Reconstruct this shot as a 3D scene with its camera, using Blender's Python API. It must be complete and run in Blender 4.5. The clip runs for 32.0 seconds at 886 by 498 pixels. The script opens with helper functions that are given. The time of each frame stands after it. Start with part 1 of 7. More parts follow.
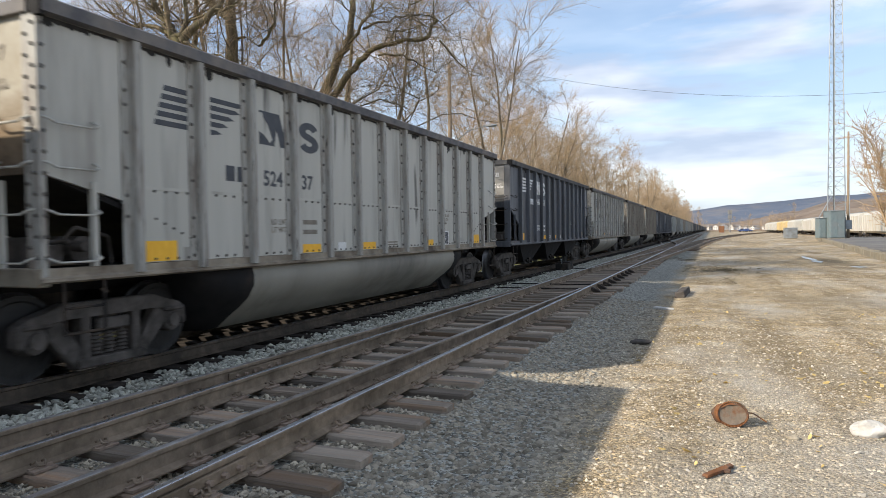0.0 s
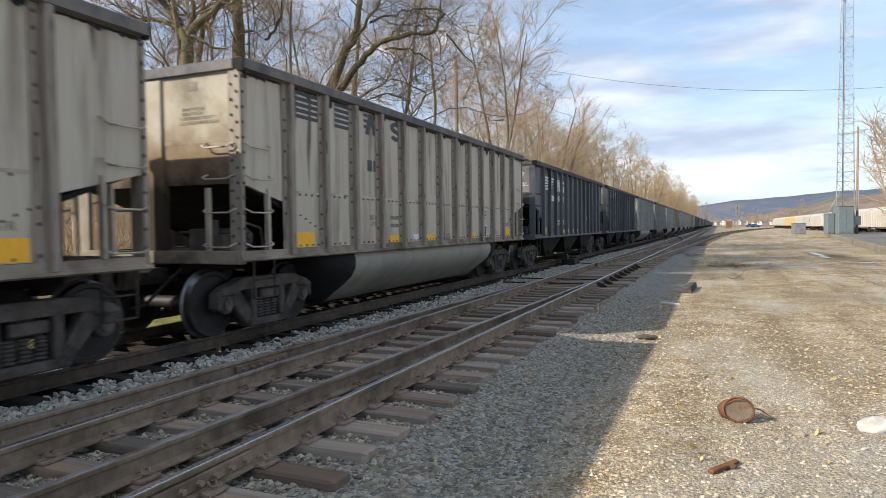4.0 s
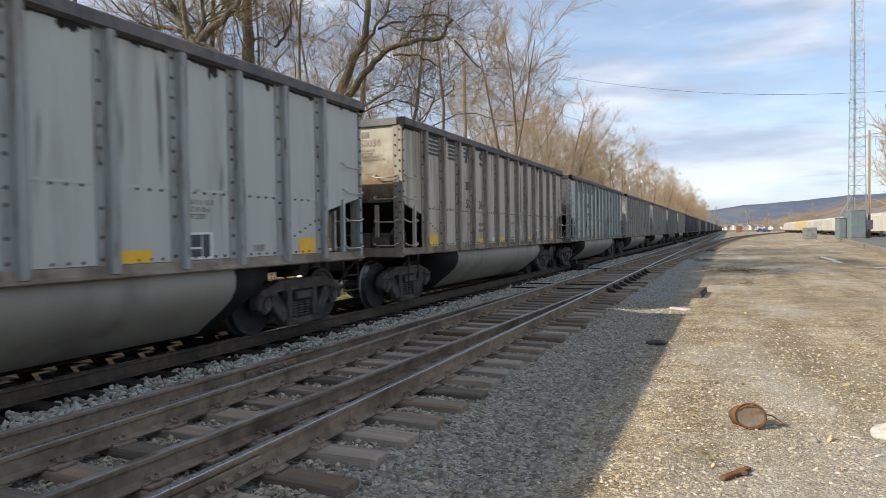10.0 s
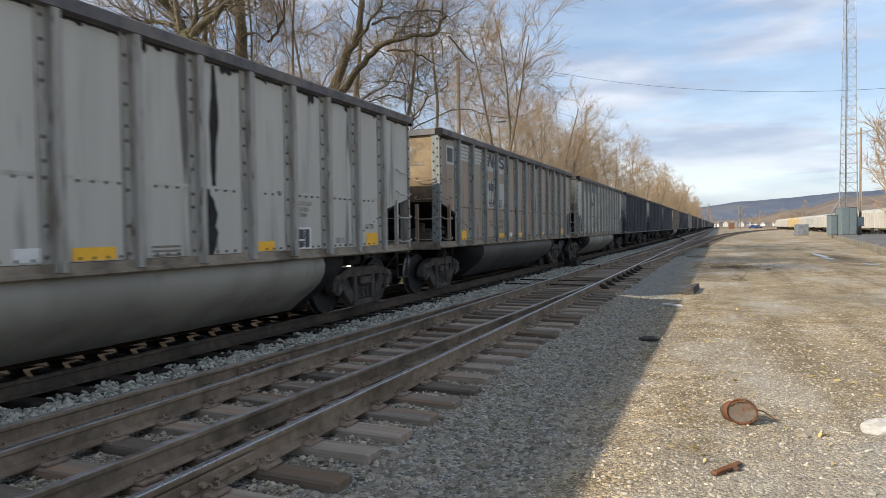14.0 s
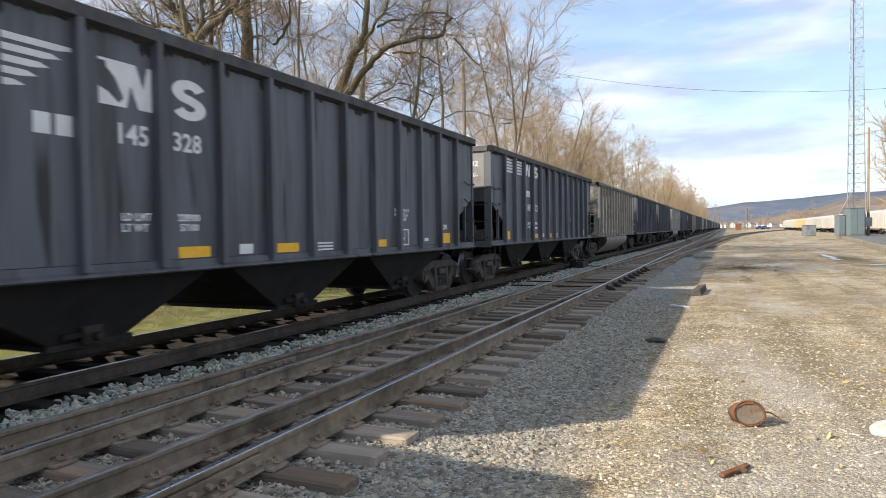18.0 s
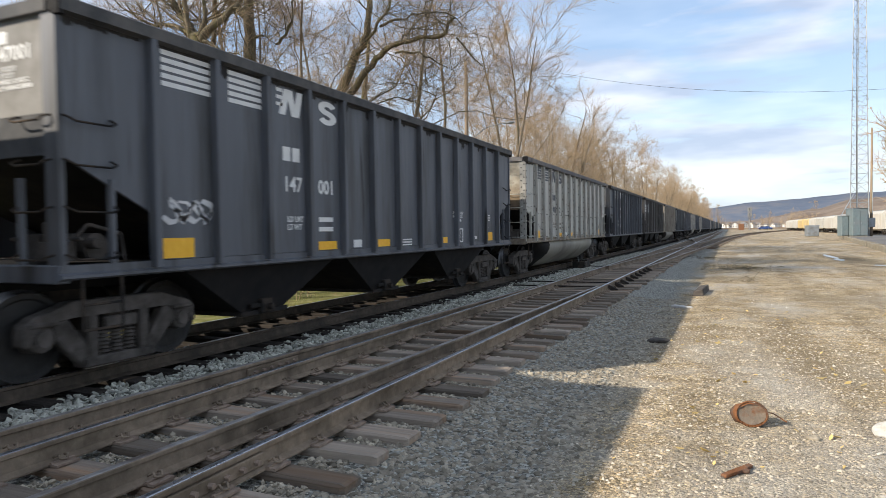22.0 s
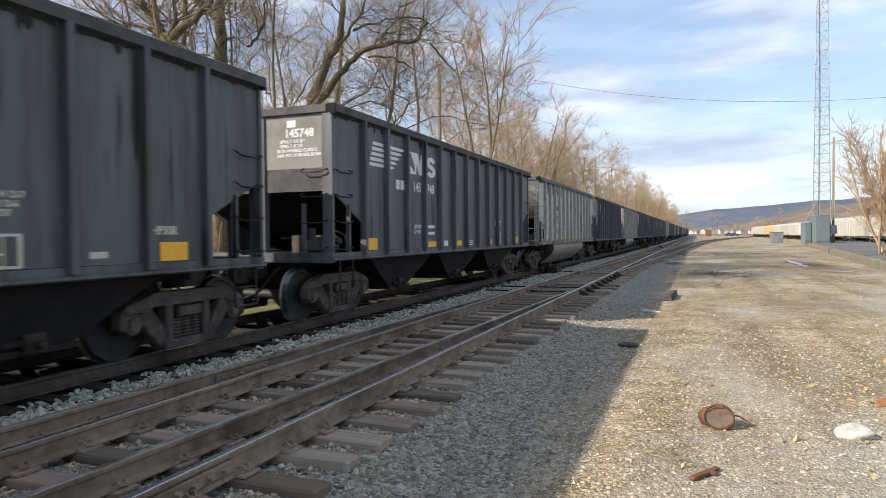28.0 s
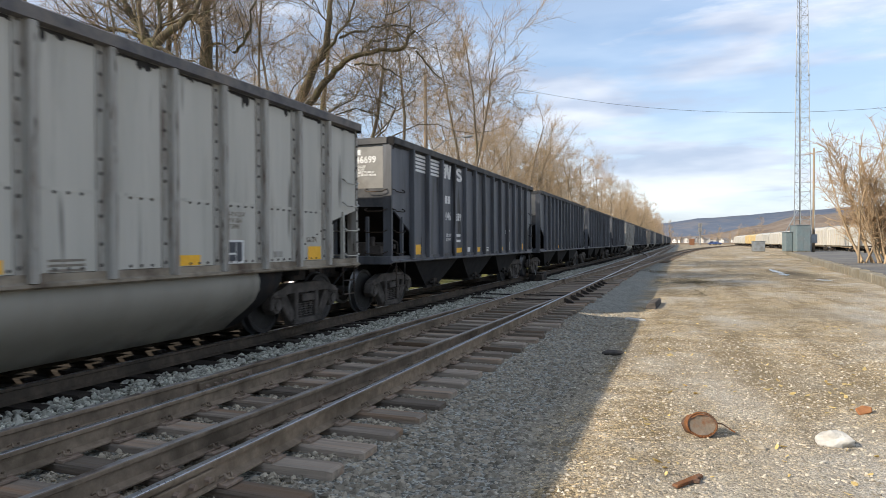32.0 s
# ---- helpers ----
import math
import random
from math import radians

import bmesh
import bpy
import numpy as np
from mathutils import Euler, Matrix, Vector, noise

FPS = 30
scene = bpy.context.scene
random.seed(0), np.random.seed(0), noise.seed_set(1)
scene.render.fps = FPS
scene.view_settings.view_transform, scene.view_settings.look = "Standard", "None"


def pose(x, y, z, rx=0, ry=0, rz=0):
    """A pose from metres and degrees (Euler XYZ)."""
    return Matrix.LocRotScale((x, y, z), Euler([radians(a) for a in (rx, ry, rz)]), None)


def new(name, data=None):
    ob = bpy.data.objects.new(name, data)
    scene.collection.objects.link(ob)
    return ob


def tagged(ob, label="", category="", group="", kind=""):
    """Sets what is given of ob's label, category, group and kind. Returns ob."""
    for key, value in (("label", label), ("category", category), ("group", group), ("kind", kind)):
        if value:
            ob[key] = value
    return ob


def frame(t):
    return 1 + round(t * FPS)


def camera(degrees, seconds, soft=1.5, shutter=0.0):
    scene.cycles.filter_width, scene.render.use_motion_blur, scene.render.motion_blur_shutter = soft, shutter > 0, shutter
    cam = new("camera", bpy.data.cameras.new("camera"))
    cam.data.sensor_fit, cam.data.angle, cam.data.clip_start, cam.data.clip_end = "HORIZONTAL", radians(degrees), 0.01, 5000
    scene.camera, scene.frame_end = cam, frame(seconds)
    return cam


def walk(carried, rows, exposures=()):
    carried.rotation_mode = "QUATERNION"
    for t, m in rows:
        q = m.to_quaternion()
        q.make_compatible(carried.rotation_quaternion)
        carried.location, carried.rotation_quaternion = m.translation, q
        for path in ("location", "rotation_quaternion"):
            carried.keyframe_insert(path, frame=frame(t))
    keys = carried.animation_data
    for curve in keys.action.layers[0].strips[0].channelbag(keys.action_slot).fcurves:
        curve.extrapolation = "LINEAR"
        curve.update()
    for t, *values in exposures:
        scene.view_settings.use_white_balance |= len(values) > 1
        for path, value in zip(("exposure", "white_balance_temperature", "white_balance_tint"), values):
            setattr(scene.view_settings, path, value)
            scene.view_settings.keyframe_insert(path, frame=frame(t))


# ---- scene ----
# The camera stands still beside the tracks and is turned slightly by hand.
cam = camera(68.6, 32.0, soft=0.6, shutter=0.12)
EYE_Z = 1.75
TURNS = [
    (0, 88.598, 0.844, 22.423),
    (0.5, 88.545, 0.744, 22.478),
    (1, 88.505, 0.763, 22.514),
    (1.5, 88.461, 0.849, 22.612),
    (2, 88.383, 0.838, 22.6),
    (2.5, 88.316, 0.772, 22.686),
    (3, 88.284, 0.751, 22.772),
    (3.5, 88.189, 0.734, 22.897),
    (5.5, 88.026, 0.514, 23.037),
    (6, 88.069, 0.621, 23.122),
    (6.5, 88.037, 0.684, 23.132),
    (7, 88.062, 0.794, 23.108),
    (7.5, 88.141, 0.81, 23.22),
    (8, 88.182, 0.725, 23.657),
    (8.5, 88.408, 0.685, 23.78),
    (9, 88.548, 0.645, 23.84),
    (9.5, 88.557, 0.668, 23.81),
    (10, 88.594, 0.807, 23.727),
    (10.5, 88.647, 0.948, 23.782),
    (11, 88.702, 1.009, 23.755),
    (11.5, 88.649, 0.962, 23.516),
    (12, 88.623, 0.921, 23.311),
    (12.5, 88.642, 0.897, 23.247),
    (13, 88.509, 0.811, 23.108),
    (13.5, 88.458, 0.742, 23.137),
    (14, 88.245, 0.703, 23.166),
    (14.5, 88.054, 0.679, 23.181),
    (16.5, 88.079, 0.857, 23.483),
    (17, 88.177, 0.804, 23.601),
    (17.5, 88.322, 0.832, 23.668),
    (18, 88.405, 0.87, 23.679),
    (18.5, 88.446, 0.866, 23.757),
    (19, 88.473, 0.866, 23.784),
    (19.5, 88.568, 0.841, 23.875),
    (20, 88.587, 0.779, 23.89),
    (20.5, 88.561, 0.755, 23.818),
    (21, 88.545, 0.733, 23.815),
    (21.5, 88.515, 0.71, 23.851),
    (22, 88.393, 0.785, 23.868),
    (22.5, 88.337, 0.91, 23.833),
    (23, 88.31, 0.978, 23.784),
    (23.5, 88.369, 1.002, 23.674),
    (24, 88.593, 0.972, 23.645),
    (24.5, 88.77, 0.891, 23.629),
    (25, 88.767, 0.9, 23.657),
    (25.5, 88.806, 1.056, 23.649),
    (27.5, 88.873, 0.644, 22.031),
    (28, 88.79, 0.517, 21.459),
    (28.5, 88.79, 0.51, 21.294),
    (29, 88.775, 0.561, 21.268),
    (29.5, 88.792, 0.627, 21.159),
    (30, 88.853, 0.694, 21.156),
    (30.5, 88.883, 0.687, 21.037),
    (31, 88.955, 0.6, 21.115),
    (31.5, 88.958, 0.425, 20.92),
    (32, 89.454, 0.258, 20.187),
]
walk(cam, [(t, pose(0, 0, EYE_Z, rx, ry, rz)) for t, rx, ry, rz in TURNS], exposures=[(0, 0.50), (3.5, 0.46), (6, 0.54), (9, 0.40), (13, 0.25), (15, 0.32), (17, 0.45), (18, 0.63), (19, 0.69), (21, 0.55), (22, 0.52), (23, 0.64), (24, 0.71), (25.5, 0.65), (28, 0.49), (30, 0.43), (32, 0.42)])

# ---- sun and sky ----
# Light travels along (1, 1, -0.83): the low winter sun stands behind the train and the camera.
SUN_WAY = Vector((1.0, 1.0, -0.83)).normalized()
sun = new("sun", bpy.data.lights.new("sun", "SUN"))
sun.data.energy, sun.data.angle, sun.data.color = 4.9, radians(0.6), (1.0, 0.9, 0.76)
sun.matrix_world = SUN_WAY.to_track_quat("-Z", "Y").to_matrix().to_4x4()

world = bpy.data.worlds.new("sky")
scene.world = world
world.use_nodes = True
wt = world.node_tree
wt.nodes.clear()


def wnode(kind, **inputs):
    n = wt.nodes.new(kind)
    for key, value in inputs.items():
        n.inputs[key.replace("_", " ")].default_value = value
    return n


sky = wt.nodes.new("ShaderNodeTexSky")
sky.sky_type, sky.sun_disc = "NISHITA", False
sky.sun_elevation, sky.sun_rotation = radians(30.4), radians(225)
sky.air_density, sky.dust_density, sky.ozone_density = 1.0, 0.08, 1.4
where = wt.nodes.new("ShaderNodeTexCoord")
squash = wt.nodes.new("ShaderNodeMapping")
squash.inputs["Scale"].default_value = (1.0, 1.0, 4.6)
clouds = wnode("ShaderNodeTexNoise", Scale=3.1, Detail=8.0, Roughness=0.56, Distortion=0.25)
cover = wt.nodes.new("ShaderNodeValToRGB")
cover.color_ramp.elements[0].position, cover.color_ramp.elements[0].color = 0.43, (0.24, 0.24, 0.24, 1)
cover.color_ramp.elements[1].position, cover.color_ramp.elements[1].color = 0.58, (0.90, 0.90, 0.90, 1)
body = wnode("ShaderNodeTexNoise", Scale=3.7, Detail=4.0, Roughness=0.5)
tone = wt.nodes.new("ShaderNodeValToRGB")
tone.color_ramp.elements[0].position, tone.color_ramp.elements[0].color = 0.40, (2.9, 3.4, 4.4, 1)
tone.color_ramp.elements[1].position, tone.color_ramp.elements[1].color = 0.60, (5.1, 5.4, 6.0, 1)
blend = wt.nodes.new("ShaderNodeMix")
blend.data_type = "RGBA"
back = wnode("ShaderNodeBackground", Strength=0.14)
out = wt.nodes.new("ShaderNodeOutputWorld")
wt.links.new(where.outputs["Generated"], squash.inputs["Vector"])
wt.links.new(squash.outputs["Vector"], clouds.inputs["Vector"])
wt.links.new(squash.outputs["Vector"], body.inputs["Vector"])
wt.links.new(clouds.outputs["Fac"], cover.inputs["Fac"])
wt.links.new(body.outputs["Fac"], tone.inputs["Fac"])
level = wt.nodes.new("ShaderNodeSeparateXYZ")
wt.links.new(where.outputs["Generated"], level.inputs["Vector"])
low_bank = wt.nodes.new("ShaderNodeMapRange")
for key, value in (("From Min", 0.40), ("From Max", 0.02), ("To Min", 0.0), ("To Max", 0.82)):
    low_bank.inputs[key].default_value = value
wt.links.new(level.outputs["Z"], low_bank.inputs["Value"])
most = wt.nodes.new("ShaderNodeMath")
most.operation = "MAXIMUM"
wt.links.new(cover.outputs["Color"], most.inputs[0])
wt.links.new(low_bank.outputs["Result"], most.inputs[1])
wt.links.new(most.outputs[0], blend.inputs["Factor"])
wt.links.new(sky.outputs["Color"], blend.inputs["A"])
wt.links.new(tone.outputs["Color"], blend.inputs["B"])
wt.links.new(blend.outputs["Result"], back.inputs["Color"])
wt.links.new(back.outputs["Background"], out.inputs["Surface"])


# ---- materials ----
def surface(name, low, high, scale=8.0, rough=0.8, metal=0.0, bump=0.2, bump_scale=60.0, stain=None, stain_scale=0.7,
            stain_cover=0.55, stretch=(1, 1, 1), fleck=None, fleck_scale=90.0, fleck_cover=0.7, island=0.0, piece=0.0, space="Object", shift=False):
    """A surface with grain from low to high, larger stains, small flecks and fine relief."""
    m = bpy.data.materials.new(name)
    m.use_nodes = True
    t = m.node_tree
    shade = t.nodes["Principled BSDF"]
    shade.inputs["Metallic"].default_value = metal
    shade.inputs["Specular IOR Level"].default_value = 0.5 if rough < 0.7 else 0.12
    place = t.nodes.new("ShaderNodeTexCoord")
    fit = t.nodes.new("ShaderNodeMapping")
    fit.inputs["Scale"].default_value = stretch
    if shift:
        own = t.nodes.new("ShaderNodeObjectInfo")
        times = t.nodes.new("ShaderNodeMath")
        times.operation = "MULTIPLY"
        times.inputs[1].default_value = 41.0
        t.links.new(own.outputs["Random"], times.inputs[0])
        t.links.new(times.outputs[0], fit.inputs["Location"])
    if space == "World":
        geo = t.nodes.new("ShaderNodeNewGeometry")
        t.links.new(geo.outputs["Position"], fit.inputs["Vector"])
    else:
        t.links.new(place.outputs["Object"], fit.inputs["Vector"])

    def noise_at(s, detail=4.0, rough_=0.6):
        n = t.nodes.new("ShaderNodeTexNoise")
        n.inputs["Scale"].default_value, n.inputs["Detail"].default_value, n.inputs["Roughness"].default_value = s, detail, rough_
        t.links.new(fit.outputs["Vector"], n.inputs["Vector"])
        return n.outputs["Fac"]

    def ramp(fac, a, b, ca=(0, 0, 0, 1), cb=(1, 1, 1, 1)):
        r = t.nodes.new("ShaderNodeValToRGB")
        r.color_ramp.elements[0].position, r.color_ramp.elements[0].color = a, ca
        r.color_ramp.elements[1].position, r.color_ramp.elements[1].color = b, cb
        t.links.new(fac, r.inputs["Fac"])
        return r.outputs["Color"]

    def mixed(fac, a, b, how="MIX"):
        x = t.nodes.new("ShaderNodeMix")
        x.data_type, x.blend_type = "RGBA", how
        if isinstance(fac, float):
            x.inputs["Factor"].default_value = fac
        else:
            t.links.new(fac, x.inputs["Factor"])
        for key, v in (("A", a), ("B", b)):
            if isinstance(v, tuple):
                x.inputs[key].default_value = (*v[:3], 1)
            else:
                t.links.new(v, x.inputs[key])
        return x.outputs["Result"]

    colour = ramp(noise_at(scale), 0.3, 0.7, (*low, 1), (*high, 1))
    if stain:
        colour = mixed(ramp(noise_at(stain_scale, 6.0, 0.65), stain_cover - 0.1, stain_cover + 0.12), colour, stain)
    if fleck:
        colour = mixed(ramp(noise_at(fleck_scale, 2.0, 0.5), fleck_cover - 0.03, fleck_cover + 0.05), colour, fleck)
    for amount, source in ((island, "island"), (piece, "piece")):
        if amount:
            if source == "island":
                value = t.nodes.new("ShaderNodeNewGeometry").outputs["Random Per Island"]
            else:
                value = t.nodes.new("ShaderNodeObjectInfo").outputs["Random"]
            colour = mixed(1.0, colour, ramp(value, 0.0, 1.0, (1 - amount,) * 3 + (1,), (1 + amount,) * 3 + (1,)), "MULTIPLY")
    t.links.new(colour, shade.inputs["Base Color"])
    gloss = t.nodes.new("ShaderNodeMapRange")
    gloss.inputs["To Min"].default_value, gloss.inputs["To Max"].default_value = max(rough - 0.12, 0.03), min(rough + 0.12, 1)
    t.links.new(noise_at(scale * 2.3), gloss.inputs["Value"])
    t.links.new(gloss.outputs["Result"], shade.inputs["Roughness"])
    if bump:
        b = t.nodes.new("ShaderNodeBump")
        b.inputs["Strength"].default_value, b.inputs["Distance"].default_value = bump, 0.02
        t.links.new(noise_at(bump_scale), b.inputs["Height"])
        t.links.new(b.outputs["Normal"], shade.inputs["Normal"])
    return m


def paint(name, low, high, grime, grime_cover=0.58, rough=0.55, dust=None):
    """Weathered car paint: streaks run down it, dust settles in patches."""
    return surface(name, low, high, scale=1.3, rough=rough, bump=0.06, bump_scale=9.0, stain=grime, stain_scale=1.1,
                   stain_cover=grime_cover, stretch=(2.2, 2.2, 0.22), fleck=dust or tuple(0.4 * c for c in grime), fleck_scale=1.7, fleck_cover=0.665, shift=True)


def rib_paint(name, low, high, rust):
    """Paint on the ribs, chipped and rusty along the edges."""
    return surface(name, low, high, scale=3.0, rough=0.65, bump=0.1, bump_scale=30.0, stain=rust, stain_scale=2.6, stain_cover=0.58,
                   stretch=(5, 5, 0.5), fleck=tuple(0.4 * c for c in rust), fleck_scale=6.0, fleck_cover=0.66, shift=True)


def soot_shade_end(name, low, high):
    """The end of a car: bleached paint above, coal stains spreading upward from the opening with a ragged edge, shade
    from the car ahead painted in.
    """
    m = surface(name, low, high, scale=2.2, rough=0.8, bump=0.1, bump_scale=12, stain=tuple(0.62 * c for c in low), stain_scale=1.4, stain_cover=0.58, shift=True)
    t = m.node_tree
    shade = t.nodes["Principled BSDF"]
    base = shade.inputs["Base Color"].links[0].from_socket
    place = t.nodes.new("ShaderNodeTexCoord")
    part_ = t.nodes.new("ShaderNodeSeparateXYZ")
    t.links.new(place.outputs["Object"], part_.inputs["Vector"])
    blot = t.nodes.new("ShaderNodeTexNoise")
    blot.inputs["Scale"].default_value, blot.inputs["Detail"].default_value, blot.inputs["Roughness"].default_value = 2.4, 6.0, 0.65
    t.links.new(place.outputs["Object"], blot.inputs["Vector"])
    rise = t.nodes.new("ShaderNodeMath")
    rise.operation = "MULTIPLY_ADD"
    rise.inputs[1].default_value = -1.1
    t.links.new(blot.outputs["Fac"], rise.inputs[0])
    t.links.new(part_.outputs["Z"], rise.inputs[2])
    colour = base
    # brown step: shade from the car ahead painted in; black step: coal
    for a, b, soot_shade in ((2.35, 1.95, (0.21, 0.155, 0.10)), (1.85, 1.45, (0.05, 0.04, 0.031))):
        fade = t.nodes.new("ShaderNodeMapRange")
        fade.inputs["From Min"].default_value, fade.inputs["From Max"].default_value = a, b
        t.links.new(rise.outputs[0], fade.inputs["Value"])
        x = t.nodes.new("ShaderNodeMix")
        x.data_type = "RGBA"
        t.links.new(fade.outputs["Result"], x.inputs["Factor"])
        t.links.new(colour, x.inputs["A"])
        x.inputs["B"].default_value = (*soot_shade, 1)
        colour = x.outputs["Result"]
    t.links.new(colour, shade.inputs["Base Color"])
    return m


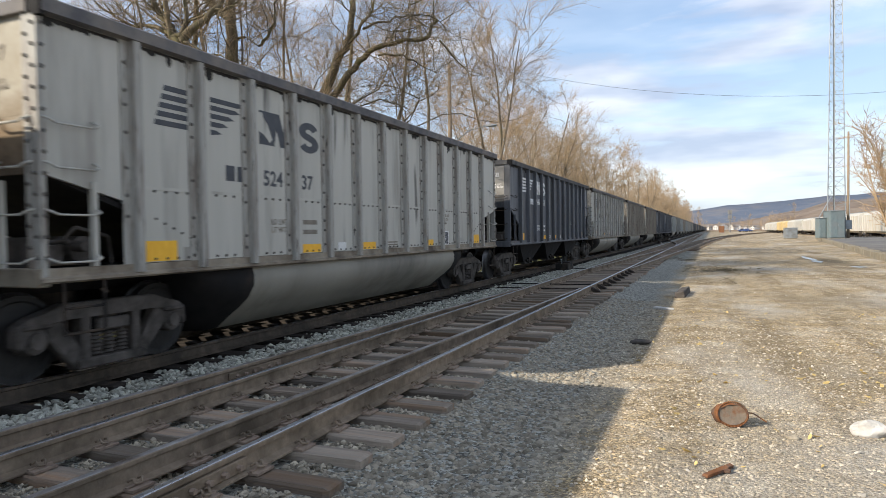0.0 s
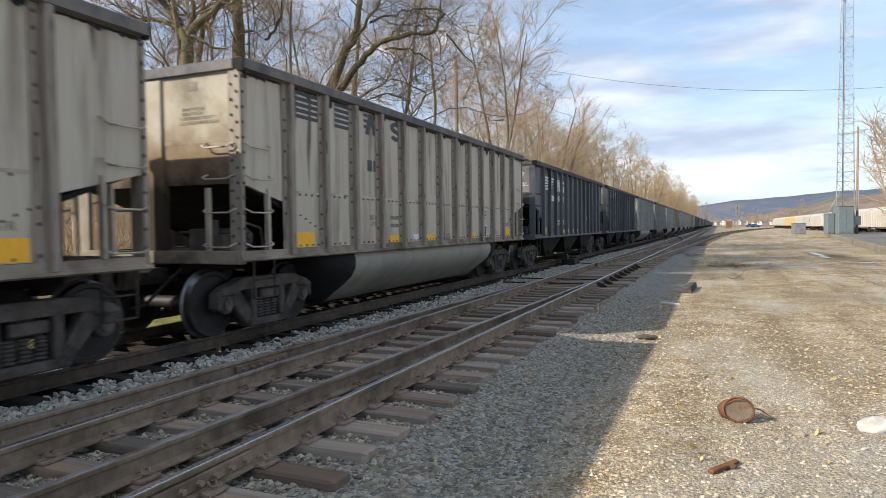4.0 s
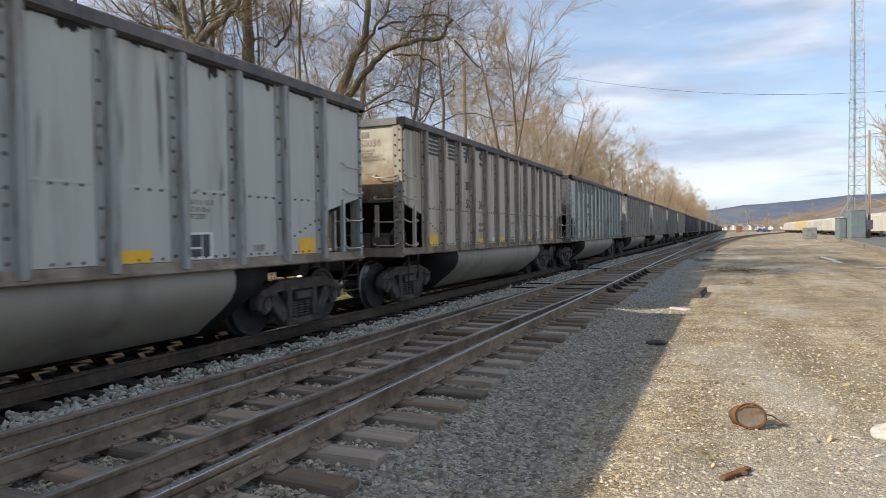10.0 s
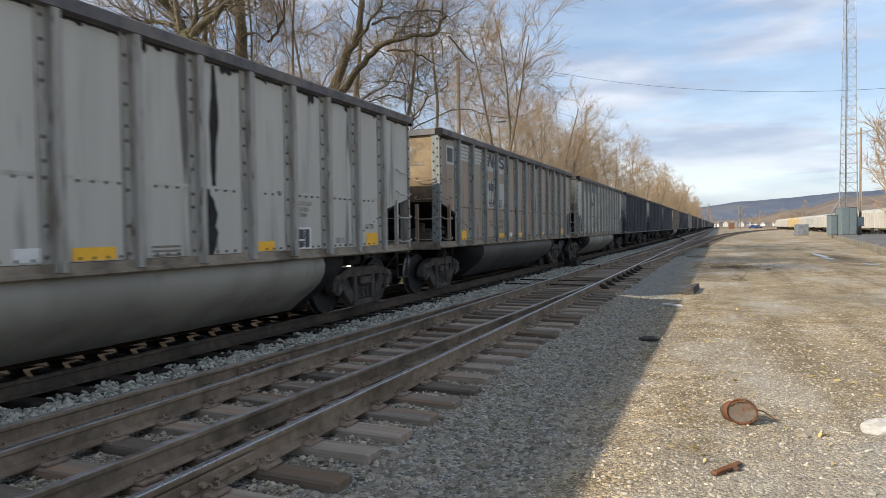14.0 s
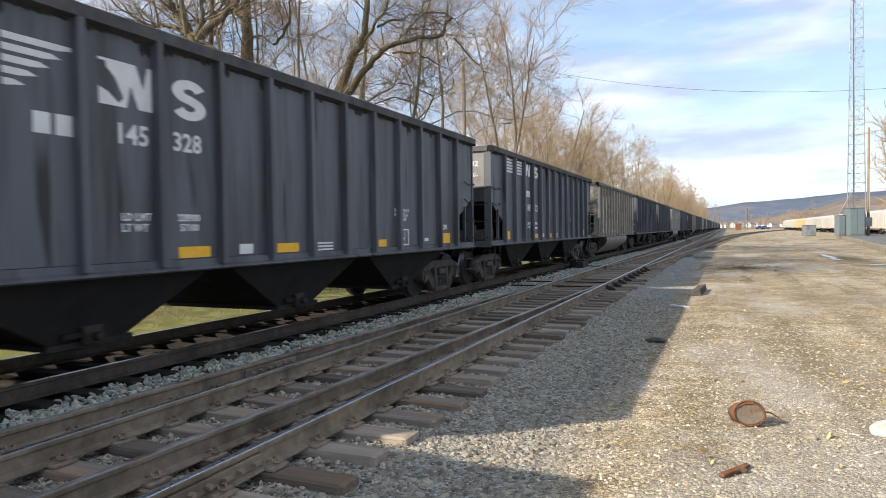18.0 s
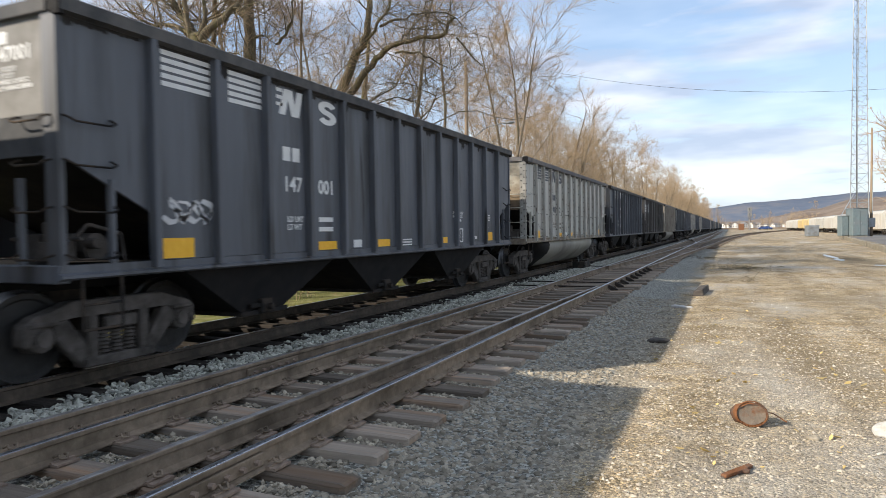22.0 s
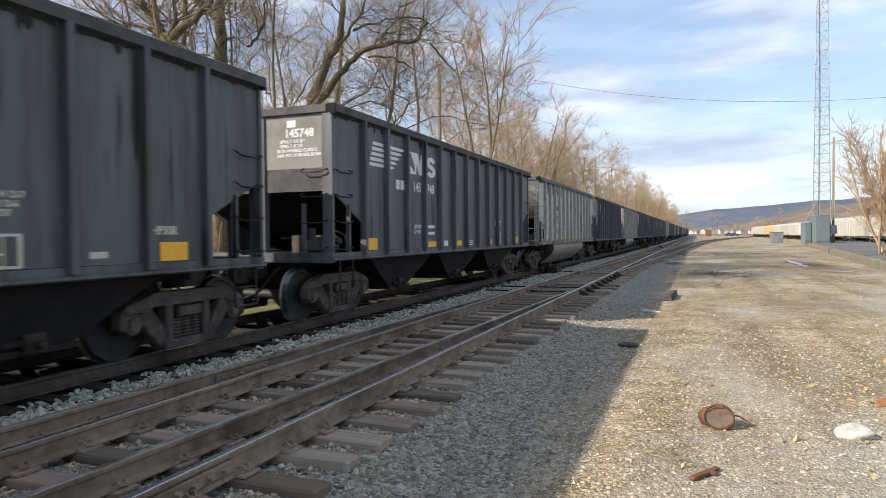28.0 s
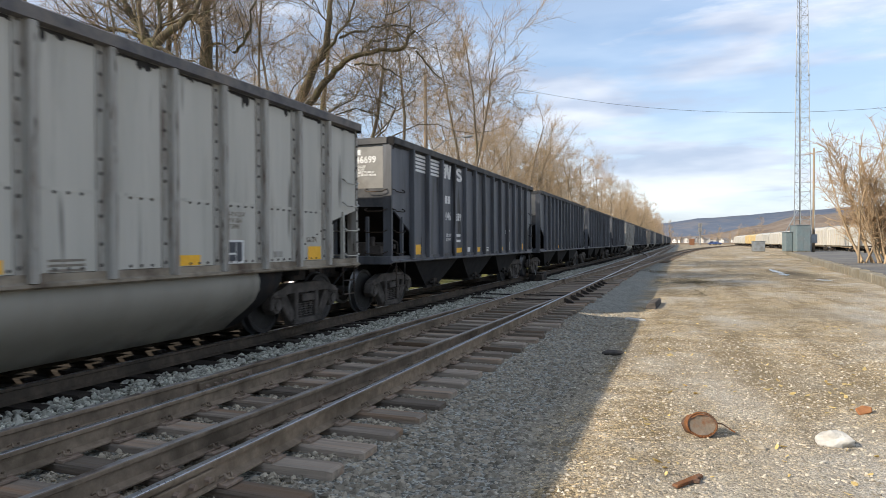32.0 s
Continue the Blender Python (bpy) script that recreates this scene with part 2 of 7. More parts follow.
M = {
    "grey_rib": rib_paint("grimy_grey_rib", (0.30, 0.293, 0.262), (0.375, 0.362, 0.325), (0.16, 0.125, 0.10)),
    "pale_rib": rib_paint("grimy_pale_rib", (0.27, 0.295, 0.285), (0.335, 0.358, 0.345), (0.16, 0.12, 0.095)),
    "tan_rib": rib_paint("grimy_tan_rib", (0.23, 0.204, 0.163), (0.299, 0.264, 0.215), (0.13, 0.09, 0.065)),
    "brown_rib": rib_paint("grey_green_rib", (0.19, 0.21, 0.20), (0.26, 0.28, 0.265), (0.14, 0.085, 0.055)),
    "sill": surface("dusty_side_sill", (0.23, 0.198, 0.153), (0.356, 0.308, 0.24), scale=3, rough=0.85, bump=0.15, bump_scale=25, stain=(0.11, 0.085, 0.065), stain_scale=1.6, shift=True),
    "cream_end": soot_shade_end("sun_bleached_end", (0.33, 0.29, 0.22), (0.46, 0.43, 0.36)),
    "brown_end": soot_shade_end("sun_bleached_brown_end", (0.27, 0.20, 0.12), (0.38, 0.29, 0.18)),
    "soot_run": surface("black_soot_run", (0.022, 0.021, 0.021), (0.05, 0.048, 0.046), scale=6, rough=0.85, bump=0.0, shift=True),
    "streak": surface("grime_run", (0.10, 0.098, 0.092), (0.17, 0.168, 0.16), scale=3, rough=0.8, bump=0.0, stain=(0.24, 0.235, 0.22), stain_scale=4.0, stain_cover=0.6, shift=True),
    "grey_end": surface("dusty_black_end", (0.22, 0.215, 0.20), (0.29, 0.28, 0.262), scale=2.2, rough=0.8, bump=0.1, bump_scale=12, stain=(0.17, 0.16, 0.145), stain_scale=1.4, stain_cover=0.6, shift=True),
    "rivet": surface("dark_rivet", (0.07, 0.065, 0.06), (0.12, 0.11, 0.10), rough=0.8, bump=0.0),
    "graffiti_white": surface("white_spray_paint", (0.5, 0.5, 0.5), (0.62, 0.62, 0.62), rough=0.7, bump=0.0),
    "graffiti_dark": surface("dark_spray_paint", (0.06, 0.055, 0.05), (0.09, 0.08, 0.07), rough=0.7, bump=0.0),
    "graffiti_blue": surface("pale_blue_spray_paint", (0.30, 0.42, 0.52), (0.38, 0.5, 0.6), rough=0.7, bump=0.0),
    "black": paint("black_car_paint", (0.0779, 0.0845, 0.0971), (0.111, 0.118, 0.134), (0.038, 0.038, 0.038), 0.57),
    "slate": paint("slate_car_paint", (0.075, 0.085, 0.092), (0.105, 0.113, 0.12), (0.035, 0.034, 0.032), 0.55),
    "umber": paint("umber_car_paint", (0.0576, 0.0528, 0.0504), (0.0792, 0.072, 0.066), (0.030, 0.028, 0.026), 0.58),
    "grey": paint("grey_car_paint", (0.412, 0.401, 0.354), (0.485, 0.468, 0.415), (0.26, 0.243, 0.21), 0.64),
    "pale": paint("pale_car_paint", (0.408, 0.425, 0.392), (0.478, 0.494, 0.455), (0.27, 0.265, 0.245), 0.65),
    "tan": paint("tan_car_paint", (0.423, 0.379, 0.302), (0.51, 0.463, 0.371), (0.18, 0.14, 0.10), 0.58),
    "brown": paint("brown_car_paint", (0.275, 0.212, 0.155), (0.35, 0.275, 0.205), (0.12, 0.083, 0.058), 0.60),
    "chord": surface("dusty_top_chord", (0.10, 0.10, 0.11), (0.17, 0.165, 0.165), scale=5, rough=0.8, bump=0.15, bump_scale=20, stain=(0.22, 0.20, 0.18), stain_scale=1.5),
    "chord_black": surface("dusty_black_chord", (0.06, 0.062, 0.066), (0.10, 0.10, 0.10), scale=5, rough=0.8, bump=0.15, bump_scale=20, stain=(0.13, 0.125, 0.12), stain_scale=1.5),
    "tub": surface("grimy_steel_tub", (0.22, 0.205, 0.172), (0.315, 0.295, 0.25), scale=0.8, rough=0.6, bump=0.1, bump_scale=8, stain=(0.12, 0.11, 0.095), stain_scale=0.7, stain_cover=0.60, stretch=(1, 1, 0.4), shift=True),
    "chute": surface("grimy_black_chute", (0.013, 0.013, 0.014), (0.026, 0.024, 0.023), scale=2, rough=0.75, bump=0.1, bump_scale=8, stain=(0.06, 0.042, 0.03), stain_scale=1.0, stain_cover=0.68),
    "iron": surface("grimy_cast_iron", (0.018, 0.017, 0.016), (0.038, 0.034, 0.031), scale=6, rough=0.75, metal=0.2, bump=0.25, bump_scale=30, stain=(0.08, 0.06, 0.045), stain_scale=3),
    "wheel": surface("dark_wheel_steel", (0.018, 0.017, 0.016), (0.036, 0.033, 0.031), scale=6, rough=0.6, metal=0.4, bump=0.15, bump_scale=30),
    "tread": surface("polished_wheel_tread", (0.14, 0.14, 0.145), (0.24, 0.24, 0.24), scale=20, rough=0.45, metal=1.0, bump=0.05),
    "coal": surface("coal", (0.012, 0.012, 0.013), (0.04, 0.04, 0.042), scale=14, rough=0.6, bump=0.8, bump_scale=14),
    "white": surface("white_lettering", (0.62, 0.62, 0.60), (0.74, 0.74, 0.72), scale=6, rough=0.6, bump=0.03, stain=(0.35, 0.34, 0.33), stain_scale=2.5, stain_cover=0.7),
    "new_paint": surface("bluish_new_paint", (0.075, 0.085, 0.11), (0.10, 0.112, 0.14), scale=3, rough=0.6, bump=0.03, stain=(0.06, 0.062, 0.07), stain_scale=2.5),
    "faded_ink": surface("faded_lettering", (0.17, 0.15, 0.125), (0.26, 0.235, 0.195), scale=6, rough=0.7, bump=0.0, stain=(0.36, 0.32, 0.26), stain_scale=3.0, stain_cover=0.55),
    "cream": surface("faded_cream_lettering", (0.50, 0.45, 0.36), (0.60, 0.55, 0.45), scale=6, rough=0.6, bump=0.03, stain=(0.3, 0.27, 0.22), stain_scale=2.5, stain_cover=0.66),
    "ink": surface("dark_lettering", (0.035, 0.04, 0.05), (0.06, 0.065, 0.075), scale=6, rough=0.6, bump=0.03, stain=(0.13, 0.13, 0.13), stain_scale=2.5, stain_cover=0.68),
    "yellow": surface("yellow_reflector", (0.80, 0.40, 0.01), (0.90, 0.50, 0.03), scale=14, rough=0.5, bump=0.03, stain=(0.45, 0.24, 0.03), stain_scale=5, stain_cover=0.70),
    "rail": surface("rusty_rail_side", (0.185, 0.14, 0.10), (0.31, 0.24, 0.172), scale=9, rough=0.85, bump=0.2, bump_scale=50, stain=(0.11, 0.085, 0.06), stain_scale=1.5),
    "rail_dark": surface("grimy_rail_side", (0.07, 0.055, 0.042), (0.13, 0.10, 0.075), scale=9, rough=0.85, bump=0.2, bump_scale=50, stain=(0.05, 0.042, 0.034), stain_scale=1.5),
    "rail_grey": surface("worn_rail_head", (0.25, 0.234, 0.218), (0.374, 0.359, 0.343), scale=12, rough=0.5, metal=0.5, bump=0.05, bump_scale=40, stain=(0.12, 0.09, 0.07), stain_scale=2),
    "rail_bright": surface("shiny_rail_head", (0.36, 0.38, 0.41), (0.50, 0.52, 0.56), scale=12, rough=0.30, metal=0.9, bump=0.03, bump_scale=40),
    "tie": surface("weathered_tie_wood", (0.165, 0.138, 0.112), (0.31, 0.255, 0.20), scale=5, rough=0.95, bump=0.5, bump_scale=22, stretch=(0.35, 3, 3), stain=(0.30, 0.17, 0.09), stain_scale=1.2, stain_cover=0.62, piece=0.45, shift=True),
    "grimy_shaded_tie": surface("coal_black_tie", (0.025, 0.022, 0.019), (0.06, 0.05, 0.042), scale=5, rough=0.95, bump=0.5, bump_scale=22, stretch=(0.35, 3, 3), stain=(0.07, 0.05, 0.036), stain_scale=1.2, stain_cover=0.70, piece=0.3, shift=True),
    "tub_dark": surface("sooty_steel_tub", (0.03, 0.029, 0.028), (0.075, 0.07, 0.064), scale=0.8, rough=0.6, bump=0.1, bump_scale=8, stain=(0.12, 0.11, 0.10), stain_scale=0.9, stain_cover=0.64, stretch=(1, 1, 0.3), shift=True),
    "blue_patch": surface("pale_blue_paint_patch", (0.20, 0.31, 0.44), (0.30, 0.41, 0.52), scale=5, rough=0.7, bump=0.05, stain=(0.30, 0.30, 0.28), stain_scale=3.5, stain_cover=0.58),
    "plate": surface("rusty_tie_plate", (0.186, 0.135, 0.105), (0.321, 0.246, 0.186), scale=12, rough=0.9, bump=0.2, bump_scale=60),
    "ballast": surface("grey_ballast_stone", (0.185, 0.161, 0.124), (0.37, 0.325, 0.25), scale=10, rough=0.95, bump=0.4, bump_scale=40, island=0.42),
    "ballast_pale": surface("pale_ballast_stone", (0.31, 0.305, 0.255), (0.50, 0.49, 0.415), scale=10, rough=0.95, bump=0.4, bump_scale=40, island=0.4),
    "pebble": surface("tan_pebble", (0.30, 0.255, 0.19), (0.50, 0.45, 0.365), scale=10, rough=0.95, bump=0.3, bump_scale=60, island=0.55),
    "crib": surface("dusty_crib_stone", (0.25, 0.215, 0.16), (0.43, 0.375, 0.285), scale=10, rough=0.95, bump=0.4, bump_scale=40, island=0.5),
    "pale_pebble": surface("pale_pebble", (0.34, 0.31, 0.26), (0.50, 0.47, 0.41), scale=10, rough=0.95, bump=0.4, bump_scale=40, island=0.45),
    "bark": surface("grey_brown_bark", (0.15, 0.122, 0.09), (0.275, 0.225, 0.165), scale=4, rough=0.95, bump=0.7, bump_scale=14, stretch=(3, 3, 0.5), stain=(0.15, 0.14, 0.06), stain_scale=1.5, stain_cover=0.62),
    "twig": surface("brown_twig", (0.32, 0.235, 0.15), (0.49, 0.37, 0.24), scale=1.2, rough=0.95, bump=0.0),
    "oak_twig": surface("dark_twig", (0.20, 0.16, 0.112), (0.31, 0.245, 0.175), scale=1.2, rough=0.95, bump=0.0),
    "truck": surface("dusty_truck_casting", (0.0725, 0.0638, 0.0569), (0.135, 0.119, 0.107), scale=5, rough=0.9, metal=0.0, bump=0.2, bump_scale=30, stain=(0.045, 0.04, 0.035), stain_scale=3),
    "rib_edge": surface("rusty_rib_edge", (0.05, 0.035, 0.03), (0.10, 0.07, 0.055), scale=5, rough=0.9, bump=0.2, bump_scale=30, stain=(0.25, 0.25, 0.24), stain_scale=2.2, stain_cover=0.58, stretch=(1, 1, 0.6), shift=True),
    "oak": surface("dark_oak_bark", (0.10, 0.084, 0.058), (0.20, 0.168, 0.12), scale=4, rough=0.95, bump=0.8, bump_scale=12, stretch=(3, 3, 0.5), stain=(0.17, 0.155, 0.06), stain_scale=1.5, stain_cover=0.6),
    "brush": surface("dry_brush", (0.30, 0.20, 0.115), (0.46, 0.33, 0.20), scale=0.6, rough=0.95, bump=0.0, island=0.3),
    "galv": surface("galvanised_steel", (0.24, 0.27, 0.29), (0.34, 0.37, 0.39), scale=6, rough=0.5, metal=0.5, bump=0.05, stain=(0.2, 0.2, 0.2), stain_scale=1.5),
    "cabinet": surface("blue_grey_cabinet_paint", (0.12, 0.16, 0.17), (0.16, 0.205, 0.215), scale=3, rough=0.5, bump=0.05, stain=(0.16, 0.18, 0.185), stain_scale=1.2),
    "pole": surface("weathered_pole_wood", (0.20, 0.155, 0.11), (0.32, 0.25, 0.18), scale=5, rough=0.95, bump=0.4, bump_scale=20, stretch=(4, 4, 0.4)),
    "concrete": surface("old_concrete", (0.17, 0.155, 0.12), (0.28, 0.255, 0.205), scale=4, rough=0.95, bump=0.3, bump_scale=30, stain=(0.20, 0.17, 0.12), stain_scale=0.9),
    "asphalt": surface("worn_asphalt", (0.10, 0.10, 0.10), (0.16, 0.155, 0.15), scale=6, rough=0.9, bump=0.2, bump_scale=60, stain=(0.2, 0.19, 0.17), stain_scale=0.3, space="World"),
    "rust": surface("flaking_rust", (0.13, 0.055, 0.025), (0.27, 0.12, 0.055), scale=16, rough=0.95, bump=0.5, bump_scale=60, stain=(0.10, 0.085, 0.075), stain_scale=7),
    "tin": surface("dull_rusty_tin", (0.17, 0.14, 0.11), (0.25, 0.205, 0.16), scale=14, rough=0.7, metal=0.3, bump=0.3, bump_scale=50, stain=(0.19, 0.085, 0.04), stain_scale=10, stain_cover=0.58),
    "stone": surface("pale_limestone", (0.40, 0.385, 0.355), (0.55, 0.535, 0.50), scale=10, rough=0.95, bump=0.6, bump_scale=30),
    "offwhite": surface("dirty_white_car_paint", (0.44, 0.42, 0.37), (0.56, 0.54, 0.49), scale=1.0, rough=0.6, bump=0.05, stain=(0.40, 0.35, 0.27), stain_scale=0.8, stretch=(2, 2, 0.3)),
    "straw": surface("faded_yellow_car_paint", (0.55, 0.40, 0.16), (0.66, 0.50, 0.24), scale=1.0, rough=0.6, bump=0.05, stain=(0.35, 0.25, 0.13), stain_scale=0.8),
    "wire": surface("black_cable", (0.03, 0.03, 0.03), (0.05, 0.05, 0.05), rough=0.6, bump=0.0),
    "blue": surface("blue_vehicle_paint", (0.02, 0.05, 0.16), (0.03, 0.07, 0.22), rough=0.3, bump=0.0),
    "glass": surface("dark_window_glass", (0.02, 0.025, 0.03), (0.03, 0.035, 0.04), rough=0.08, bump=0.0),
    "rubber": surface("black_rubber", (0.02, 0.02, 0.02), (0.03, 0.03, 0.03), rough=0.9, bump=0.1),
    # distance haze is put into the ridge's blue base colour
    "ridge": surface("far_ridge_hazed_blue", (0.085, 0.11, 0.155), (0.125, 0.145, 0.185), scale=0.02, rough=1, bump=0.0, stain=(0.20, 0.18, 0.17), stain_scale=0.004, stain_cover=0.60),
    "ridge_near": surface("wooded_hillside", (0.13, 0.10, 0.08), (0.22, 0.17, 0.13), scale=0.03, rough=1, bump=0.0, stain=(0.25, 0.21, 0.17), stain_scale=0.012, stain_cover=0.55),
    "wall": surface("pale_house_wall", (0.60, 0.58, 0.55), (0.72, 0.70, 0.66), rough=0.9, bump=0.0),
    "roof": surface("grey_house_roof", (0.16, 0.15, 0.15), (0.22, 0.21, 0.2), rough=0.9, bump=0.0),
    "leaf": surface("dry_leaf", (0.42, 0.30, 0.11), (0.60, 0.46, 0.20), scale=20, rough=0.8, bump=0.1, island=0.35),
    "clay": surface("orange_fired_clay", (0.24, 0.10, 0.045), (0.38, 0.18, 0.08), scale=12, rough=0.9, bump=0.2),
    "signal": surface("grey_signal_steel", (0.16, 0.16, 0.16), (0.24, 0.24, 0.235), rough=0.6, metal=0.3, bump=0.0),
    "lens_dark": surface("dark_signal_lens", (0.02, 0.02, 0.02), (0.03, 0.03, 0.03), rough=0.2, bump=0.0),
}


def ground_material():
    """Tan yard gravel, grey ballast along the tracks, grass and leaf litter beyond them, damp and oily patches."""
    m = bpy.data.materials.new("yard_ground")
    m.use_nodes = True
    t = m.node_tree
    shade = t.nodes["Principled BSDF"]
    geo = t.nodes.new("ShaderNodeNewGeometry")
    split = t.nodes.new("ShaderNodeSeparateXYZ")
    t.links.new(geo.outputs["Position"], split.inputs["Vector"])

    def noise_at(s, detail=5.0, rough=0.6, stretch=None):
        n = t.nodes.new("ShaderNodeTexNoise")
        n.inputs["Scale"].default_value, n.inputs["Detail"].default_value, n.inputs["Roughness"].default_value = s, detail, rough
        if stretch:
            mp = t.nodes.new("ShaderNodeMapping")
            mp.inputs["Scale"].default_value = stretch
            t.links.new(geo.outputs["Position"], mp.inputs["Vector"])
            t.links.new(mp.outputs["Vector"], n.inputs["Vector"])
        else:
            t.links.new(geo.outputs["Position"], n.inputs["Vector"])
        return n.outputs["Fac"]

    def cells(s):
        n = t.nodes.new("ShaderNodeTexVoronoi")
        n.inputs["Scale"].default_value = s
        t.links.new(geo.outputs["Position"], n.inputs["Vector"])
        return n

    def ramp(fac, stops):
        r = t.nodes.new("ShaderNodeValToRGB")
        while len(r.color_ramp.elements) < len(stops):
            r.color_ramp.elements.new(0.5)
        for e, (p, c) in zip(r.color_ramp.elements, stops):
            e.position, e.color = p, (*c, 1)
        t.links.new(fac, r.inputs["Fac"])
        return r.outputs["Color"]

    def calc(op, a, b, c=None):
        n = t.nodes.new("ShaderNodeMath")
        n.operation = op
        for i, v in enumerate((a, b, c)):
            if v is None:
                continue
            if isinstance(v, (int, float)):
                n.inputs[i].default_value = v
            else:
                t.links.new(v, n.inputs[i])
        return n.outputs[0]

    def step(x, a, b):
        n = t.nodes.new("ShaderNodeMapRange")
        n.inputs["From Min"].default_value, n.inputs["From Max"].default_value = a, b
        t.links.new(x, n.inputs["Value"])
        return n.outputs["Result"]

    def mixed(fac, a, b, how="MIX"):
        x = t.nodes.new("ShaderNodeMix")
        x.data_type, x.blend_type = "RGBA", how
        if isinstance(fac, float):
            x.inputs["Factor"].default_value = fac
        else:
            t.links.new(fac, x.inputs["Factor"])
        for key, v in (("A", a), ("B", b)):
            if isinstance(v, tuple):
                x.inputs[key].default_value = (*v[:3], 1)
            else:
                t.links.new(v, x.inputs[key])
        return x.outputs["Result"]

    small = cells(38.0)
    fine = cells(95.0)
    stone_tone = t.nodes.new("ShaderNodeSeparateColor")
    t.links.new(small.outputs["Color"], stone_tone.inputs["Color"])
    fine_tone = t.nodes.new("ShaderNodeSeparateColor")
    t.links.new(fine.outputs["Color"], fine_tone.inputs["Color"])
    tan = ramp(noise_at(1.6), [(0.30, (0.25, 0.20, 0.125)), (0.52, (0.35, 0.295, 0.21)), (0.72, (0.42, 0.39, 0.33))])
    tan = mixed(1.0, tan, ramp(fine_tone.outputs["Red"], [(0.0, (0.5, 0.48, 0.46)), (0.5, (0.98, 0.98, 0.98)), (1.0, (1.5, 1.46, 1.38))]), "MULTIPLY")
    tan = mixed(1.0, tan, ramp(stone_tone.outputs["Green"], [(0.0, (0.68, 0.65, 0.62)), (0.7, (1.0, 1.0, 1.0)), (0.97, (1.5, 1.4, 1.2))]), "MULTIPLY")
    tan = mixed(1.0, tan, ramp(noise_at(7.0, 8.0, 0.78), [(0.30, (0.62, 0.60, 0.57)), (0.5, (1.0, 1.0, 1.0)), (0.70, (1.3, 1.29, 1.26))]), "MULTIPLY")
    pale = ramp(noise_at(0.33, 5.0, 0.6, (1.0, 0.55, 1.0)), [(0.49, (0, 0, 0)), (0.66, (0.72, 0.72, 0.72))])
    ring = t.nodes.new("ShaderNodeVectorMath")
    ring.operation = "DISTANCE"
    t.links.new(geo.outputs["Position"], ring.inputs[0])
    ring.inputs[1].default_value = (2.3, 4.4, 0.0)
    worn = step(calc("ADD", ring.outputs["Value"], calc("MULTIPLY", noise_at(1.1, 5.0, 0.65), 2.4)), 4.4, 2.2)
    pale = calc("MAXIMUM", pale, calc("MULTIPLY", worn, 0.7))
    ruts = ramp(noise_at(1.0, 5.0, 0.6, (1.3, 0.13, 1.0)), [(0.34, (0.70, 0.68, 0.65)), (0.5, (1.0, 1.0, 1.0)), (0.64, (1.14, 1.13, 1.12))])
    tan = mixed(1.0, tan, ruts, "MULTIPLY")
    tan = mixed(pale, tan, mixed(fine_tone.outputs["Green"], (0.24, 0.225, 0.195), (0.66, 0.64, 0.585)))
    damp = ramp(noise_at(0.16, 6.0, 0.62, (0.8, 1.0, 1.0)), [(0.50, (0, 0, 0)), (0.66, (0.75, 0.75, 0.75))])
    reach = t.nodes.new("ShaderNodeVectorMath")
    reach.operation = "DISTANCE"
    flat = t.nodes.new("ShaderNodeMapping")
    flat.inputs["Scale"].default_value = (1.0, 0.16, 0.0)
    t.links.new(geo.outputs["Position"], flat.inputs["Vector"])
    t.links.new(flat.outputs["Vector"], reach.inputs[0])
    reach.inputs[1].default_value = (5.6, 6.0, 0.0)
    wet = step(calc("ADD", reach.outputs["Value"], calc("MULTIPLY", noise_at(0.8, 5.0, 0.65), 2.6)), 2.5, 1.7)
    tan = mixed(wet, tan, (0.115, 0.095, 0.068))
    tan = mixed(damp, tan, mixed(fine_tone.outputs["Blue"], (0.11, 0.09, 0.06), (0.32, 0.27, 0.19)))
    grey = ramp(stone_tone.outputs["Red"], [(0.0, (0.08, 0.077, 0.066)), (0.5, (0.24, 0.232, 0.198)), (1.0, (0.46, 0.45, 0.39))])
    grass = ramp(noise_at(2.2), [(0.30, (0.15, 0.13, 0.055)), (0.50, (0.17, 0.175, 0.055)), (0.72, (0.30, 0.26, 0.13))])
    litter = ramp(noise_at(1.1), [(0.30, (0.12, 0.085, 0.055)), (0.52, (0.22, 0.16, 0.10)), (0.72, (0.30, 0.22, 0.14))])
    wob = calc("MULTIPLY_ADD", noise_at(0.9, 5.0, 0.7), 1.3, -0.65)
    x = calc("ADD", split.outputs["X"], wob)
    colour = mixed(step(x, -1.45, -1.0), grey, tan)
    # coal dust, blackened further to paint in the shade under the train
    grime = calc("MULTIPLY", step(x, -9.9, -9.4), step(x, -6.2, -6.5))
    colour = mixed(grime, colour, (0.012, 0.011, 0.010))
    colour = mixed(step(x, -10.4, -9.6), grass, colour)
    colour = mixed(step(x, -16.5, -14.5), litter, colour)
    far = mixed(step(split.outputs["Y"], 320.0, 600.0), colour, litter)
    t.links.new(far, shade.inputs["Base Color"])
    shade.inputs["Roughness"].default_value = 0.95
    shade.inputs["Specular IOR Level"].default_value = 0.08
    b = t.nodes.new("ShaderNodeBump")
    b.inputs["Strength"].default_value, b.inputs["Distance"].default_value = 0.7, 0.02
    high = calc("ADD", calc("MULTIPLY", small.outputs["Distance"], -1.0), calc("MULTIPLY", fine.outputs["Distance"], -0.5))
    t.links.new(high, b.inputs["Height"])
    t.links.new(b.outputs["Normal"], shade.inputs["Normal"])
    return m


